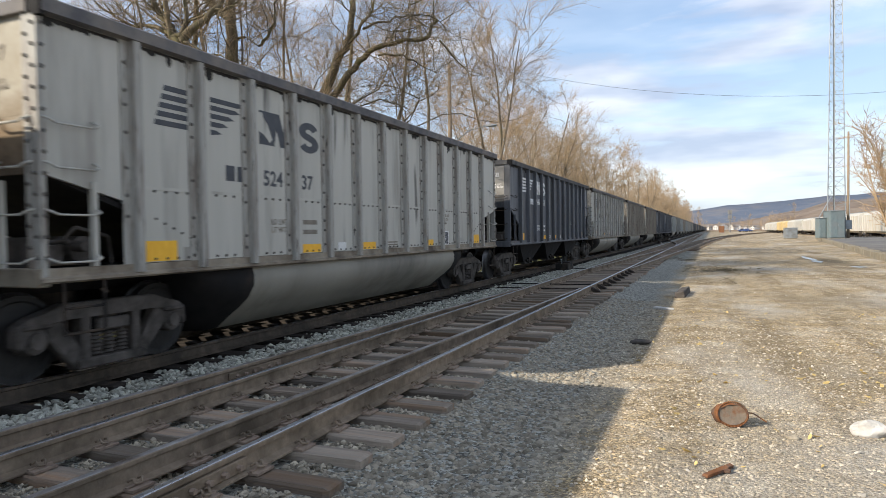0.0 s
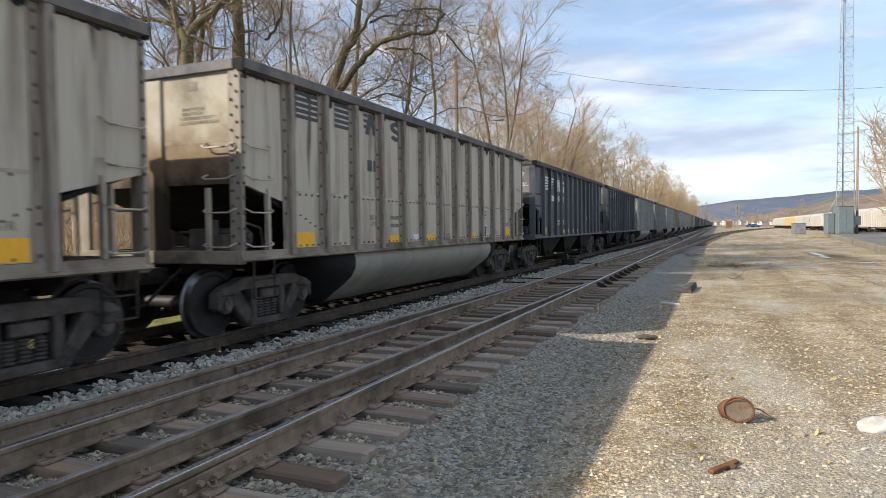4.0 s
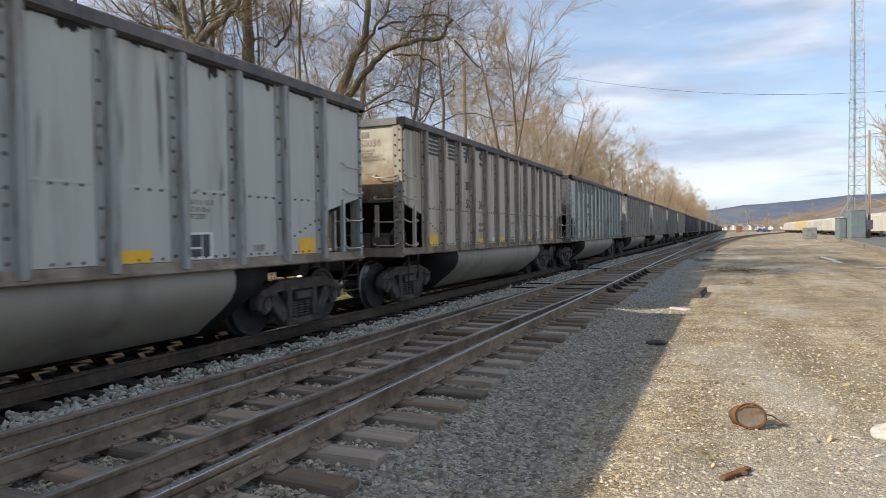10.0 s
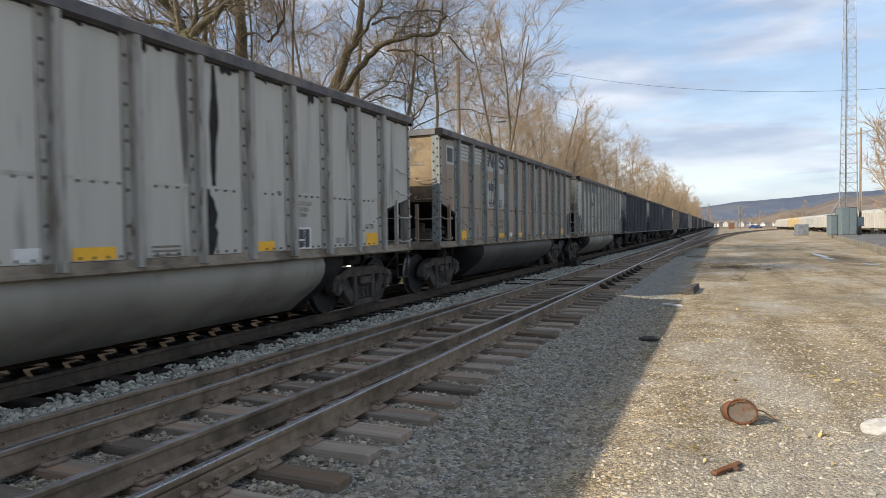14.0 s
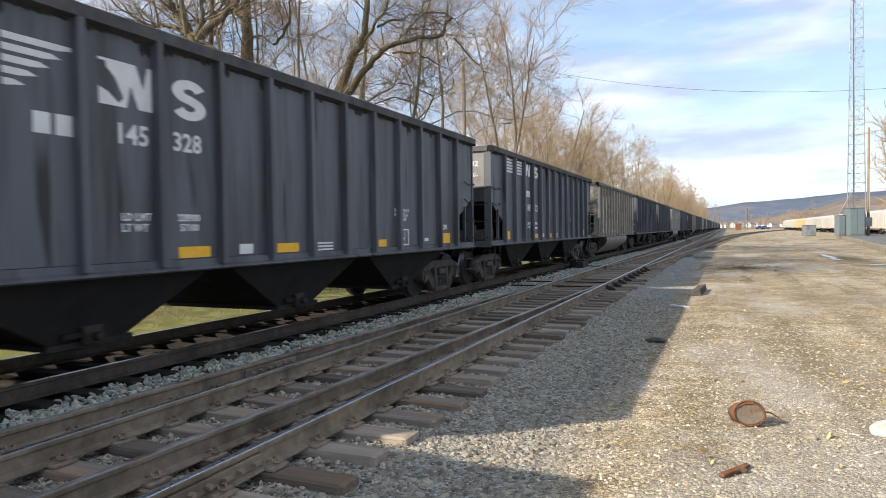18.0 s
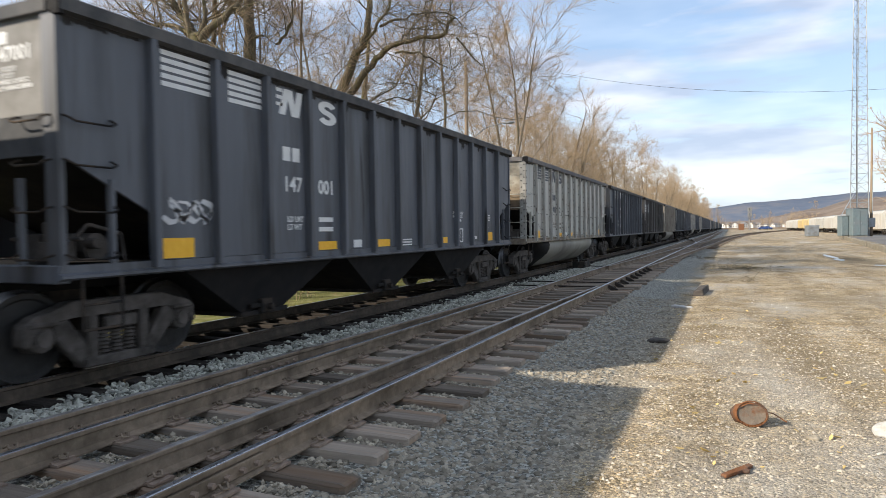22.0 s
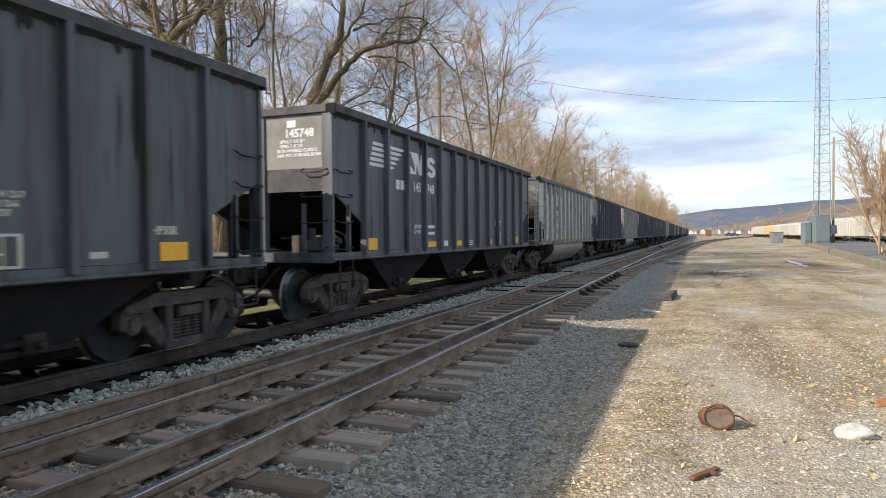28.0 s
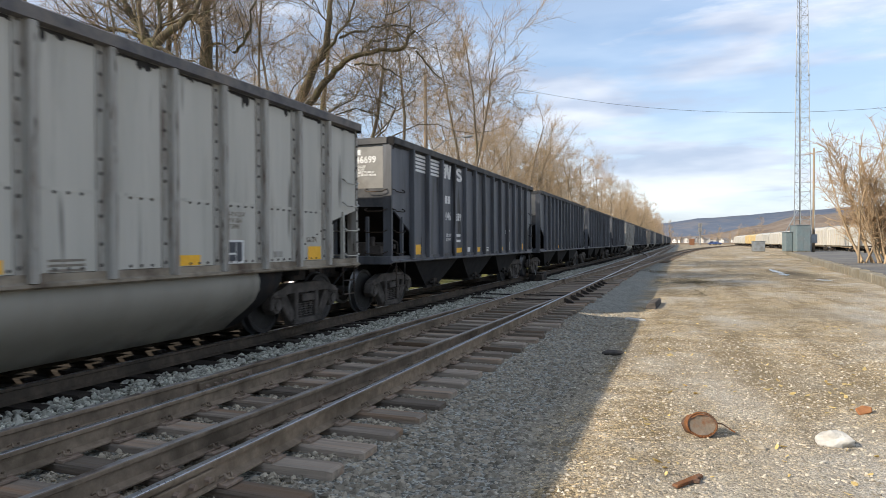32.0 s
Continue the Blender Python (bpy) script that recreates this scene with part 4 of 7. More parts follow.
def shapes():
    """The meshes that the cars share."""
    S = SHAPE
    for kind, low, mid in (("hopper", 2.26, 1.72), ("gondola", 2.10, 1.84)):
        bm = bmesh.new()
        side = [(-CAR_HALF, low), (-CAR_HALF, 3.6), (CAR_HALF, 3.6), (CAR_HALF, low), (5.78, mid), (5.78, 1.20), (-5.81, 1.20), (-5.81, mid)]
        prism(bm, side, "x", 1.46, 1.50)
        S[kind + "_side"] = mesh_of("side_sheet", bm)
        bm = bmesh.new()
        box(bm, -1.46, 1.46, -CAR_HALF, -CAR_HALF + 0.04, 2.66, 3.6)
        S[kind + "_end"] = mesh_of("end_sheet", bm)
        bm = bmesh.new()
        box(bm, -1.46, 1.46, -CAR_HALF + 0.002, -CAR_HALF + 0.04, low, 2.659)
        S[kind + "_end_low"] = mesh_of("lower_end_sheet", bm)
        bm = bmesh.new()
        prism(bm, [(-CAR_HALF + 0.045, low), (-CAR_HALF + 0.045, low + 0.06), (-4.3, 1.26), (-4.3, 1.20)], "x", -1.455, 1.455)
        S[kind + "_slope"] = mesh_of("slope_sheet", bm)
    bm = bmesh.new()
    box(bm, -1.455, 1.455, -4.3, 4.3, 1.20, 1.25)
    S["floor"] = mesh_of("floor_sheet", bm)
    bm = bmesh.new()
    for s in (-1, 1):
        prism(bm, [(s * 1.44, 3.58), (s * 1.60, 3.60), (s * 1.61, 3.72), (s * 1.57, 3.745), (s * 1.44, 3.745)], "y", -CAR_HALF - 0.02, CAR_HALF + 0.02)
        prism(bm, [(s * (CAR_HALF - 0.1), 3.58), (s * (CAR_HALF + 0.06), 3.60), (s * (CAR_HALF + 0.06), 3.73), (s * (CAR_HALF - 0.1), 3.735)], "x", -1.43, 1.43)
    S["chord"] = mesh_of("top_chord", bm)
    # solid dark blocks stand in for the shade inside the hollow chord ends
    bm = bmesh.new()
    box(bm, 1.45, 1.60, -CAR_HALF - 0.045, -CAR_HALF - 0.022, 3.595, 3.735)
    box(bm, 1.50, 1.60, -CAR_HALF - 0.045, -CAR_HALF + 0.02, 3.56, 3.60)
    S["chord_end"] = mesh_of("chord_end", bm)
    bm = bmesh.new()
    prism(bm, [(1.38, 1.05), (1.52, 1.05), (1.56, 1.07), (1.56, 1.10), (1.52, 1.12), (1.52, 1.195), (1.38, 1.195)], "y", -CAR_HALF - 0.05, CAR_HALF + 0.05)
    S["sill"] = mesh_of("side_sill", bm)
    bm = bmesh.new()
    prism(bm, [(1.501, -0.045), (1.60, -0.042), (1.612, -0.03), (1.612, 0.03), (1.60, 0.042), (1.501, 0.045)], "z", 1.13, 3.595)
    S["hopper_rib"] = mesh_of("rib", bm)
    bm = bmesh.new()
    prism(bm, [(1.501, -0.17), (1.513, -0.17), (1.513, -0.055), (1.575, -0.045), (1.59, -0.03), (1.59, 0.045), (1.575, 0.06), (1.501, 0.06)], "z", 1.11, 3.595)
    me = mesh_of("rib", bm)
    me.materials.append(M["grey_rib"])
    me.materials.append(M["rib_edge"])
    for p in me.polygons:
        if p.center.y > 0.04 and p.center.x > 1.56 and abs(p.normal.z) < 0.5:
            p.material_index = 1
    S["gondola_rib"] = me
    for kind in ("hopper", "gondola"):
        bm = bmesh.new()
        for r in RIBS:
            b = len(bm.verts)
            bm.from_mesh(S[kind + "_rib"])
            bm.verts.ensure_lookup_table()
            bmesh.ops.translate(bm, verts=bm.verts[b:], vec=(0, r, 0))
        S[kind + "_rib_row"] = mesh_of("rib_row", bm)
        if kind == "gondola":
            S[kind + "_rib_row"].materials.append(M["grey_rib"])
            S[kind + "_rib_row"].materials.append(M["rib_edge"])
    bm = bmesh.new()
    box(bm, 1.33, 1.525, -0.03, 0.035, 1.05, 3.595)
    S["corner"] = mesh_of("corner_post", bm)
    bm = bmesh.new()
    box(bm, -0.16, 0.16, -0.04, 0.10, 1.0, 3.57)
    S["centre_post"] = mesh_of("centre_post", bm, bevel=0.015)
    bm = bmesh.new()
    box(bm, -1.5, 1.5, -CAR_HALF - 0.06, -CAR_HALF + 0.08, 1.02, 1.20)
    S["end_sill"] = mesh_of("end_sill", bm, bevel=0.012)
    bm = bmesh.new()
    box(bm, -1.38, 1.38, -CAR_HALF + 0.09, -5.2, 1.14, 1.18)
    box(bm, -0.3, 0.3, -CAR_HALF + 0.09, CAR_HALF - 0.09, 0.86, 1.13)
    S["deck"] = mesh_of("end_deck", bm)
    bm = bmesh.new()
    box(bm, -0.035, 0.035, -0.025, 0.025, 1.20, 2.05)
    S["stile"] = mesh_of("ladder_stile", bm)
    bm = bmesh.new()
    bent(bm, [(1.5, 0.0, 0.03), (1.58, 0.02, 0.0), (1.58, 0.10, -0.03), (1.58, 0.50, -0.03), (1.58, 0.56, 0.0), (1.51, 0.54, 0.04)], 0.012, 5)
    S["grab"] = mesh_of("grab_iron", bm, smooth=True)
    bm = bmesh.new()
    bent(bm, [(1.44, 0.0, 0.03), (1.40, -0.09, 0.0), (1.34, -0.10, -0.03), (0.98, -0.10, -0.03), (0.92, -0.09, 0.0), (0.94, 0.0, 0.04)], 0.012, 5)
    S["end_grab"] = mesh_of("grab_iron", bm, smooth=True)
    bm = bmesh.new()
    bent(bm, [(1.54, 0, 1.06), (1.54, 0, 0.55), (1.54, 0.45, 0.55), (1.54, 0.45, 1.06)], 0.016, 5)
    bent(bm, [(1.54, 0, 0.80), (1.54, 0.45, 0.80)], 0.014, 5)
    S["stirrup"] = mesh_of("stirrup_step", bm)
    bm = bmesh.new()
    xs, ys = lines((-1.44, 1.44, 0.24)), lines((-6.76, 6.76, 0.26))
    vs = [[bm.verts.new((x, y, 3.40 + (0.60 + 0.16 * math.cos(y * 1.3 + 0.6)) * math.cos(x * 1.0) * smooth(6.9, 4.6, abs(y)) + 0.10 * noise.noise((x * 2.3, y * 2.3, 5)) + 0.06 * noise.noise((x * 6, y * 6, 1)) - 0.3 * smooth(1.1, 1.44, abs(x)))) for x in xs] for y in ys]
    for A, B_ in zip(vs, vs[1:]):
        for i in range(len(xs) - 1):
            bm.faces.new((A[i], A[i + 1], B_[i + 1], B_[i]))
    S["coal"] = mesh_of("coal_load", bm)
    # belly of a gondola
    bm = bmesh.new()
    rings = []
    belly = [(s * x, z) for s, pts in ((-1, ((1.42, 1.06), (1.46, 0.94), (1.45, 0.80), (1.36, 0.64), (1.19, 0.49), (0.98, 0.34), (0.78, 0.18), (0.5, 0.12))), (1, ((0.5, 0.12), (0.78, 0.18), (0.98, 0.34), (1.19, 0.49), (1.36, 0.64), (1.45, 0.80), (1.46, 0.94), (1.42, 1.06)))) for x, z in pts]
    for y, k in ((-4.72, 0.25), (-4.5, 0.7), (-4.2, 0.94), (-3.78, 1.0), (-3.1, 1.0), (3.1, 1.0), (3.78, 1.0), (4.2, 0.94), (4.5, 0.7), (4.72, 0.25)):
        rings.append([bm.verts.new((x * (0.8 + 0.2 * k), y, 1.06 + (z - 1.06) * k)) for x, z in belly])
    for A, B_ in zip(rings, rings[1:]):
        for i in range(len(belly) - 1):
            bm.faces.new((A[i], A[i + 1], B_[i + 1], B_[i]))
    bm.faces.new(rings[0])
    bm.faces.new(rings[-1])
    me = mesh_of("belly_tub", bm, smooth=True)
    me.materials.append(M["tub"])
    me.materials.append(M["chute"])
    # black ends: coal grime, with shade where the tub narrows painted in
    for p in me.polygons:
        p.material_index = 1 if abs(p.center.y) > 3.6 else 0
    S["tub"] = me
    # discharge chute of a hopper
    bm = bmesh.new()
    top = [(-1.36, -1.7), (1.36, -1.7), (1.36, 1.7), (-1.36, 1.7)]
    low_ = [(-1.15, -0.42), (1.15, -0.42), (1.15, 0.52), (-1.15, 0.52)]
    va = [bm.verts.new((x, y, 1.10)) for x, y in top]
    vb = [bm.verts.new((x, y, 0.40)) for x, y in low_]
    bm.faces.new(va)
    bm.faces.new(vb[::-1])
    for i in range(4):
        bm.faces.new((va[i], va[(i + 1) % 4], vb[(i + 1) % 4], vb[i]))
    box(bm, -1.2, 1.2, -0.46, 0.56, 0.34, 0.40)
    S["chute"] = mesh_of("discharge_chute", bm)
    bm = bmesh.new()
    box(bm, 1.12, 1.26, -0.10, 0.14, 0.36, 0.56)
    rod(bm, (1.1, 0.05, 0.44), (1.34, 0.05, 0.44), 0.05)
    box(bm, 1.18, 1.24, -0.3, 0.0, 0.44, 0.50)
    S["gate"] = mesh_of("gate_latch", bm, bevel=0.008)
    # couplers, brake gear
    bm = bmesh.new()
    box(bm, -0.10, 0.10, -7.36, -6.6, 0.74, 0.96)
    prism(bm, [(-0.19, -7.36), (0.10, -7.36), (0.18, -7.60), (0.08, -7.66), (0.02, -7.52), (-0.12, -7.62), (-0.22, -7.52)], "z", 0.70, 1.0)
    S["coupler"] = mesh_of("coupler", bm, bevel=0.012)
    bm = bmesh.new()
    bent(bm, [(0.45, -6.9, 0.95), (0.42, -7.2, 0.75), (0.3, -7.4, 0.5), (0.2, -7.58, 0.45)], 0.022, 6)
    S["hose"] = mesh_of("air_hose", bm, smooth=True)
    bm = bmesh.new()
    rod(bm, (0.35, -6.2, 1.36), (1.2, -6.2, 1.36), 0.15, n=12)
    box(bm, 0.85, 1.15, -6.6, -6.4, 1.22, 1.42)
    rod(bm, (1.2, -6.3, 1.4), (1.36, -6.3, 1.4), 0.06)
    bent(bm, [(1.1, -6.6, 1.25), (1.2, -6.3, 1.6), (1.25, -5.95, 1.5), (1.25, -5.9, 1.2)], 0.022)
    box(bm, 0.5, 0.8, -6.55, -6.3, 1.18, 1.5)
    rod(bm, (0.9, -6.5, 1.18), (0.9, -6.5, 1.62), 0.07)
    rod(bm, (0.2, -6.45, 1.45), (1.3, -6.45, 1.45), 0.025)
    S["brake"] = mesh_of("brake_gear", bm, bevel=0.01)
    # trucks
    bm = bmesh.new()
    box(bm, -1.02, 1.02, -0.19, 0.19, 0.42, 0.72)
    rod(bm, (0, 0, 0.7), (0, 0, 0.9), 0.3, n=12)
    S["bolster"] = mesh_of("truck", bm, bevel=0.02)
    bm = bmesh.new()
    prism(bm, [(-1.10, 0.40), (-1.09, 0.60), (-0.98, 0.68), (-0.78, 0.73), (-0.58, 0.80), (0.58, 0.80), (0.78, 0.73), (0.98, 0.68), (1.09, 0.60), (1.10, 0.40), (1.02, 0.38), (1.01, 0.50),
               (0.93, 0.58), (0.84, 0.58), (0.72, 0.60), (0.58, 0.65), (-0.58, 0.65), (-0.72, 0.60), (-0.84, 0.58), (-0.93, 0.58), (-1.01, 0.50), (-1.02, 0.38)], "x", -0.09, 0.09)
    for s in (-1, 1):
        prism(bm, [(s * 0.62, 0.64), (s * 0.80, 0.60), (s * 0.77, 0.44), (s * 0.44, 0.09), (s * 0.30, 0.09), (s * 0.30, 0.20), (s * 0.38, 0.29)], "x", -0.07, 0.07)
        box(bm, -0.085, 0.085, s * 0.33 - 0.06, s * 0.33 + 0.06, 0.14, 0.66)
        box(bm, -0.05, 0.11, s * 0.89 - 0.16, s * 0.89 + 0.16, 0.57, 0.63)
    box(bm, -0.11, 0.11, -0.45, 0.45, 0.08, 0.19)
    box(bm, 0.04, 0.12, -0.20, 0.20, 0.47, 0.60)
    S["frame"] = mesh_of("side_frame", bm, bevel=0.018)
    bm = bmesh.new()
    for c in (-0.165, 0.0, 0.165):
        b = len(bm.verts)
        prof = []
        for k in range(6):
            z = 0.195 + 0.042 * k
            prof += [(z, 0.054), (z + 0.016, 0.076), (z + 0.034, 0.054)]
        lathe(bm, prof, 8, "z")
        bm.verts.ensure_lookup_table()
        bmesh.ops.translate(bm, verts=bm.verts[b:], vec=(0.0, c, 0))
    S["spring"] = mesh_of("spring", bm)
    bm = bmesh.new()
    profile = [(-0.985, 0.05), (-0.985, 0.10), (-0.94, 0.10), (-0.94, 0.075), (-0.82, 0.10), (-0.82, 0.17), (-0.80, 0.38), (-0.815, 0.40), (-0.815, 0.452), (-0.715, 0.462), (-0.70, 0.487), (-0.68, 0.487), (-0.675, 0.42), (-0.70, 0.38), (-0.70, 0.17), (-0.68, 0.09)]
    lathe(bm, profile + [(-a, r) for a, r in profile[::-1]], 24, "x")
    for s in (-1, 1):
        for k in range(3):
            a = 2 * math.pi * k / 3
            c, d = 0.06 * math.cos(a), 0.06 * math.sin(a)
            rod(bm, (s * 0.985, c, d), (s * 1.005, c, d), 0.016, n=6)
    me = mesh_of("wheelset", bm)
    me.materials.append(M["wheel"])
    me.materials.append(M["tread"])
    for p in me.polygons:
        r = (p.center.y ** 2 + p.center.z ** 2) ** 0.5
        if r > 0.425 and abs(p.center.x) < 0.80:
            p.material_index = 1
    S["wheelset"] = me
    bm = bmesh.new()
    lathe(bm, [(0.88, 0.15), (1.02, 0.15), (1.06, 0.135), (1.075, 0.09), (1.10, 0.085)], 14, "x")
    S["bearing"] = mesh_of("bearing_cap", bm)
    # lettering plates
    for key, w, h in (("reflector", 0.40, 0.13), ("tag", 0.22, 0.14), ("data", 0.24, 0.30), ("bar", 0.34, 0.045), ("thin_bar", 0.42, 0.03), ("patch", 0.80, 0.62)):
        bm = bmesh.new()
        box(bm, 1.500, 1.504 if key != "patch" else 1.502, -w / 2, w / 2, -h / 2, h / 2)
        S[key] = mesh_of(key, bm)
    bm = bmesh.new()
    prism(bm, [(-0.40, -0.085), (-0.40, 0.0), (0.40, 0.0), (0.40, -0.085)], "x", 1.5005, 1.504)
    S["stripe"] = mesh_of("stripe", bm)
    for k in range(5):
        bm = bmesh.new()
        prism(bm, [(-0.30 - 0.036 * k, -0.063), (-0.278 - 0.036 * k, 0.0), (0.20, 0.0), (0.20, -0.063)], "x", 1.5005, 1.504)
        S["wing%d" % k] = mesh_of("stripe", bm)
        bm = bmesh.new()
        tip = 0.68 - 0.12 * k
        prism(bm, [(0.0, -0.063), (0.0, 0.0), (tip - 0.1 * (k > 0), 0.0), (tip, -0.035), (tip - 0.16, -0.063)], "x", 1.5005, 1.504)
        S["tail%d" % k] = mesh_of("stripe", bm)
    bm = bmesh.new()
    prism(bm, [(-0.335, 0.235), (0.125, 0.235), (0.215, -0.015), (0.275, 0.235), (0.335, 0.235), (0.335, -0.235), (0.15, -0.235), (0.055, 0.01), (-0.005, -0.235), (-0.335, -0.235),
               (-0.335, -0.06), (-0.23, -0.10), (-0.10, -0.20), (-0.04, -0.14), (-0.14, 0.06), (-0.24, 0.15), (-0.25, 0.21), (-0.335, 0.205)], "x", 1.5005, 1.504)
    S["emblem_a"] = mesh_of("emblem_block", bm)
    bm = bmesh.new()
    prism(bm, [(-0.285, -0.185), (-0.16, 0.185), (0.03, 0.185), (0.09, -0.03), (0.15, 0.185), (0.285, 0.185), (0.19, -0.185), (0.01, -0.185), (-0.065, 0.04), (-0.14, -0.185)], "x", 1.5005, 1.504)
    S["emblem_n"] = mesh_of("emblem_block", bm)
    bm = bmesh.new()
    curve = [(0.17 * math.cos(radians(a_)), 0.095 + 0.088 * math.sin(radians(a_))) for a_ in range(15, 271, 15)]
    curve += [(0.17 * math.cos(radians(a_)), -0.095 + 0.088 * math.sin(radians(a_))) for a_ in range(75, -166, -15)]
    rows_ = []
    for i, (u, v) in enumerate(curve):
        (u0, v0), (u1, v1) = curve[max(i - 1, 0)], curve[min(i + 1, len(curve) - 1)]
        n_ = math.hypot(u1 - u0, v1 - v0)
        du, dv = -(v1 - v0) / n_ * 0.092, (u1 - u0) / n_ * 0.052
        rows_.append([bm.verts.new((x, u + k * du, v + k * dv)) for x, k in ((1.5005, -1), (1.504, -1), (1.504, 1), (1.5005, 1))])
    for A, B_ in zip(rows_, rows_[1:]):
        for i in range(4):
            bm.faces.new((A[i], A[(i + 1) % 4], B_[(i + 1) % 4], B_[i]))
    bm.faces.new(rows_[0])
    bm.faces.new(rows_[-1])
    S["emblem_b"] = mesh_of("emblem_block", bm)
    bm = bmesh.new()
    for z, n in ((2.0, 1),):
        for k in range(70):
            y = -5.7 + k * 0.165
            if min(abs(y - r) for r in RIBS) < 0.2:
                continue
            rod(bm, (1.50, y, z), (1.518, y, z), 0.021, 0.012, 5)
            rod(bm, (1.50, y, 1.235), (1.518, y, 1.235), 0.021, 0.012, 5)
    for s in (-1, 1):
        for k in range(9):
            y, z = 5.78 - 0.13 * k, 1.80 - 0.055 * k
            if min(abs(y - r) for r in RIBS) > 0.19:
                rod(bm, (1.50, s * y, z), (1.518, s * y, z), 0.018, 0.011, 5)
    pick = random.Random(2)
    for r in RIBS:
        for k in range(11):
            if pick.random() < 0.85:
                z = 1.26 + 0.225 * k + pick.choice((0, 0, 0.07))
                rod(bm, (1.512, r - 0.115, z), (1.532, r - 0.115, z), 0.024, 0.015, 6)
    for s in (-1, 1):
        for k in range(12):
            z = 1.3 + 0.20 * k
            rod(bm, (1.524, s * (CAR_HALF - 0.02), z), (1.545, s * (CAR_HALF - 0.02), z), 0.024, 0.015, 6)
            rod(bm, (1.47, s * (CAR_HALF + 0.029), z), (1.47, s * (CAR_HALF + 0.05), z), 0.024, 0.015, 6)
            rod(bm, (1.38, s * (CAR_HALF + 0.029), z + 0.1), (1.38, s * (CAR_HALF + 0.05), z + 0.1), 0.024, 0.015, 6)
    S["rivets"] = mesh_of("rivets", bm)
    bm = bmesh.new()
    prism(bm, [(-5.80, 2.012), (5.76, 2.012), (5.76, 2.05), (-5.80, 2.05)], "x", 1.5, 1.505)
    S["lap"] = mesh_of("seam_strip", bm)
    # ragged dirt under the top chord, with the chord's shadow painted into it
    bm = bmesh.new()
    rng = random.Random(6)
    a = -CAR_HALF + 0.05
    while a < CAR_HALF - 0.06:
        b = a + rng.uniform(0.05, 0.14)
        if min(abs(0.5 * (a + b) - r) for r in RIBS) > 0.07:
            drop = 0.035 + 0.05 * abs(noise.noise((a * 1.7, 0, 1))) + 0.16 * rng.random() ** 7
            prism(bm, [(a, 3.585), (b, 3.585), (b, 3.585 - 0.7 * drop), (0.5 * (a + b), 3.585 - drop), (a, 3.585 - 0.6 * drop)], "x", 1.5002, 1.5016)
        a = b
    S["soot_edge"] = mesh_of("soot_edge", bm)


shapes()
MIRROR = Matrix.Rotation(math.pi, 4, "Z")
FLIP = Matrix.Diagonal((-1, 1, 1, 1))
LABELS = {
    "grey": "grey riveted coal gondola with dark lettering, loaded",
    "pale": "pale blue-grey riveted coal gondola, loaded",
    "tan": "dusty tan riveted coal gondola with dark grime streaks",
    "brown": "rust-brown weathered coal gondola with grey number patches",
    "black": "black ribbed coal hopper with white lettering, loaded",
    "slate": "faded slate-black ribbed coal hopper with patchy paint",
    "umber": "dusty brown-black coal hopper with white lettering",
}
DIGITS = {}
CODES = {"249": "HP30R", "732": "H69"}


def digits(words, size, thick):
    key = (words, size)
    if key not in DIGITS:
        DIGITS[key] = lettering("number", words, size, thick)
    return DIGITS[key]


WHEELS = []
# Lengths: most hoppers are a little shorter than the gondolas; one odd hopper is longer, with uneven ribs.
FIT = {"black": 0.99, "slate": 0.99, "umber": 1.05}
WIDE = [-CAR_HALF + y / 1.05 for y in (1.33, 2.67, 3.65, 4.55, 5.9, 7.25, 8.6, 9.95, 10.8, 11.8, 13.0)]
GRAFFITI = {
    "148160": [(1, "graffiti_white", -4.0, 1.68, 0.72, 0.75), (2, "graffiti_white", -0.9, 1.72, 0.7, 0.45), (3, "graffiti_white", 2.0, 1.65, 0.6, 0.4)],
    "147847": [(14, "graffiti_white", 3.65, 1.62, 0.4, 0.65)],
    "146810": [(4, "graffiti_white", -4.2, 1.8, 0.85, 0.45)],
    "147001": [(5, "graffiti_white", -5.2, 1.75, 0.7, 0.3)],
    "301652": [(6, "graffiti_white", 1.85, 1.62, 0.75, 0.6), (12, "graffiti_white", -2.6, 1.6, 0.5, 0.5)],
    "50036": [(7, "graffiti_white", 0.9, 1.6, 1.2, 0.5)],
    "46539": [(8, "graffiti_dark", 1.2, 1.75, 0.9, 0.4), (9, "graffiti_dark", 3.1, 1.7, 0.8, 0.35), (10, "graffiti_dark", 6.3, 2.75, 0.5, 0.4)],
}


def scribble(seed, w, h):
    """A looping spray-paint stroke, lying flat on a car's side."""
    rng = random.Random(seed)
    verts, faces = [], []
    pts = []
    for k in range(46):
        a = k / 45
        pts.append((w * (a - 0.5) + 0.16 * w * math.sin(k * 1.1 + seed), h * 0.5 * math.sin(k * 0.83 + seed * 2) * rng.uniform(0.6, 1.0)))
    fine = []
    for (a, b), (c, d) in zip(pts, pts[1:]):
        fine += [(a + (c - a) * f / 3, b + (d - b) * f / 3) for f in range(3)]
    for i, (a, b) in enumerate(fine):
        r = 0.024 + 0.009 * math.sin(i * 0.3)
        verts += [(1.5045, a - r * 0.7, b - r), (1.5045, a + r * 0.7, b + r)]
    for i in range(len(fine) - 1):
        faces.append((2 * i, 2 * i + 1, 2 * i + 3, 2 * i + 2))
    me = bpy.data.meshes.new("graffiti")
    me.from_pydata(verts, [], faces)
    return me




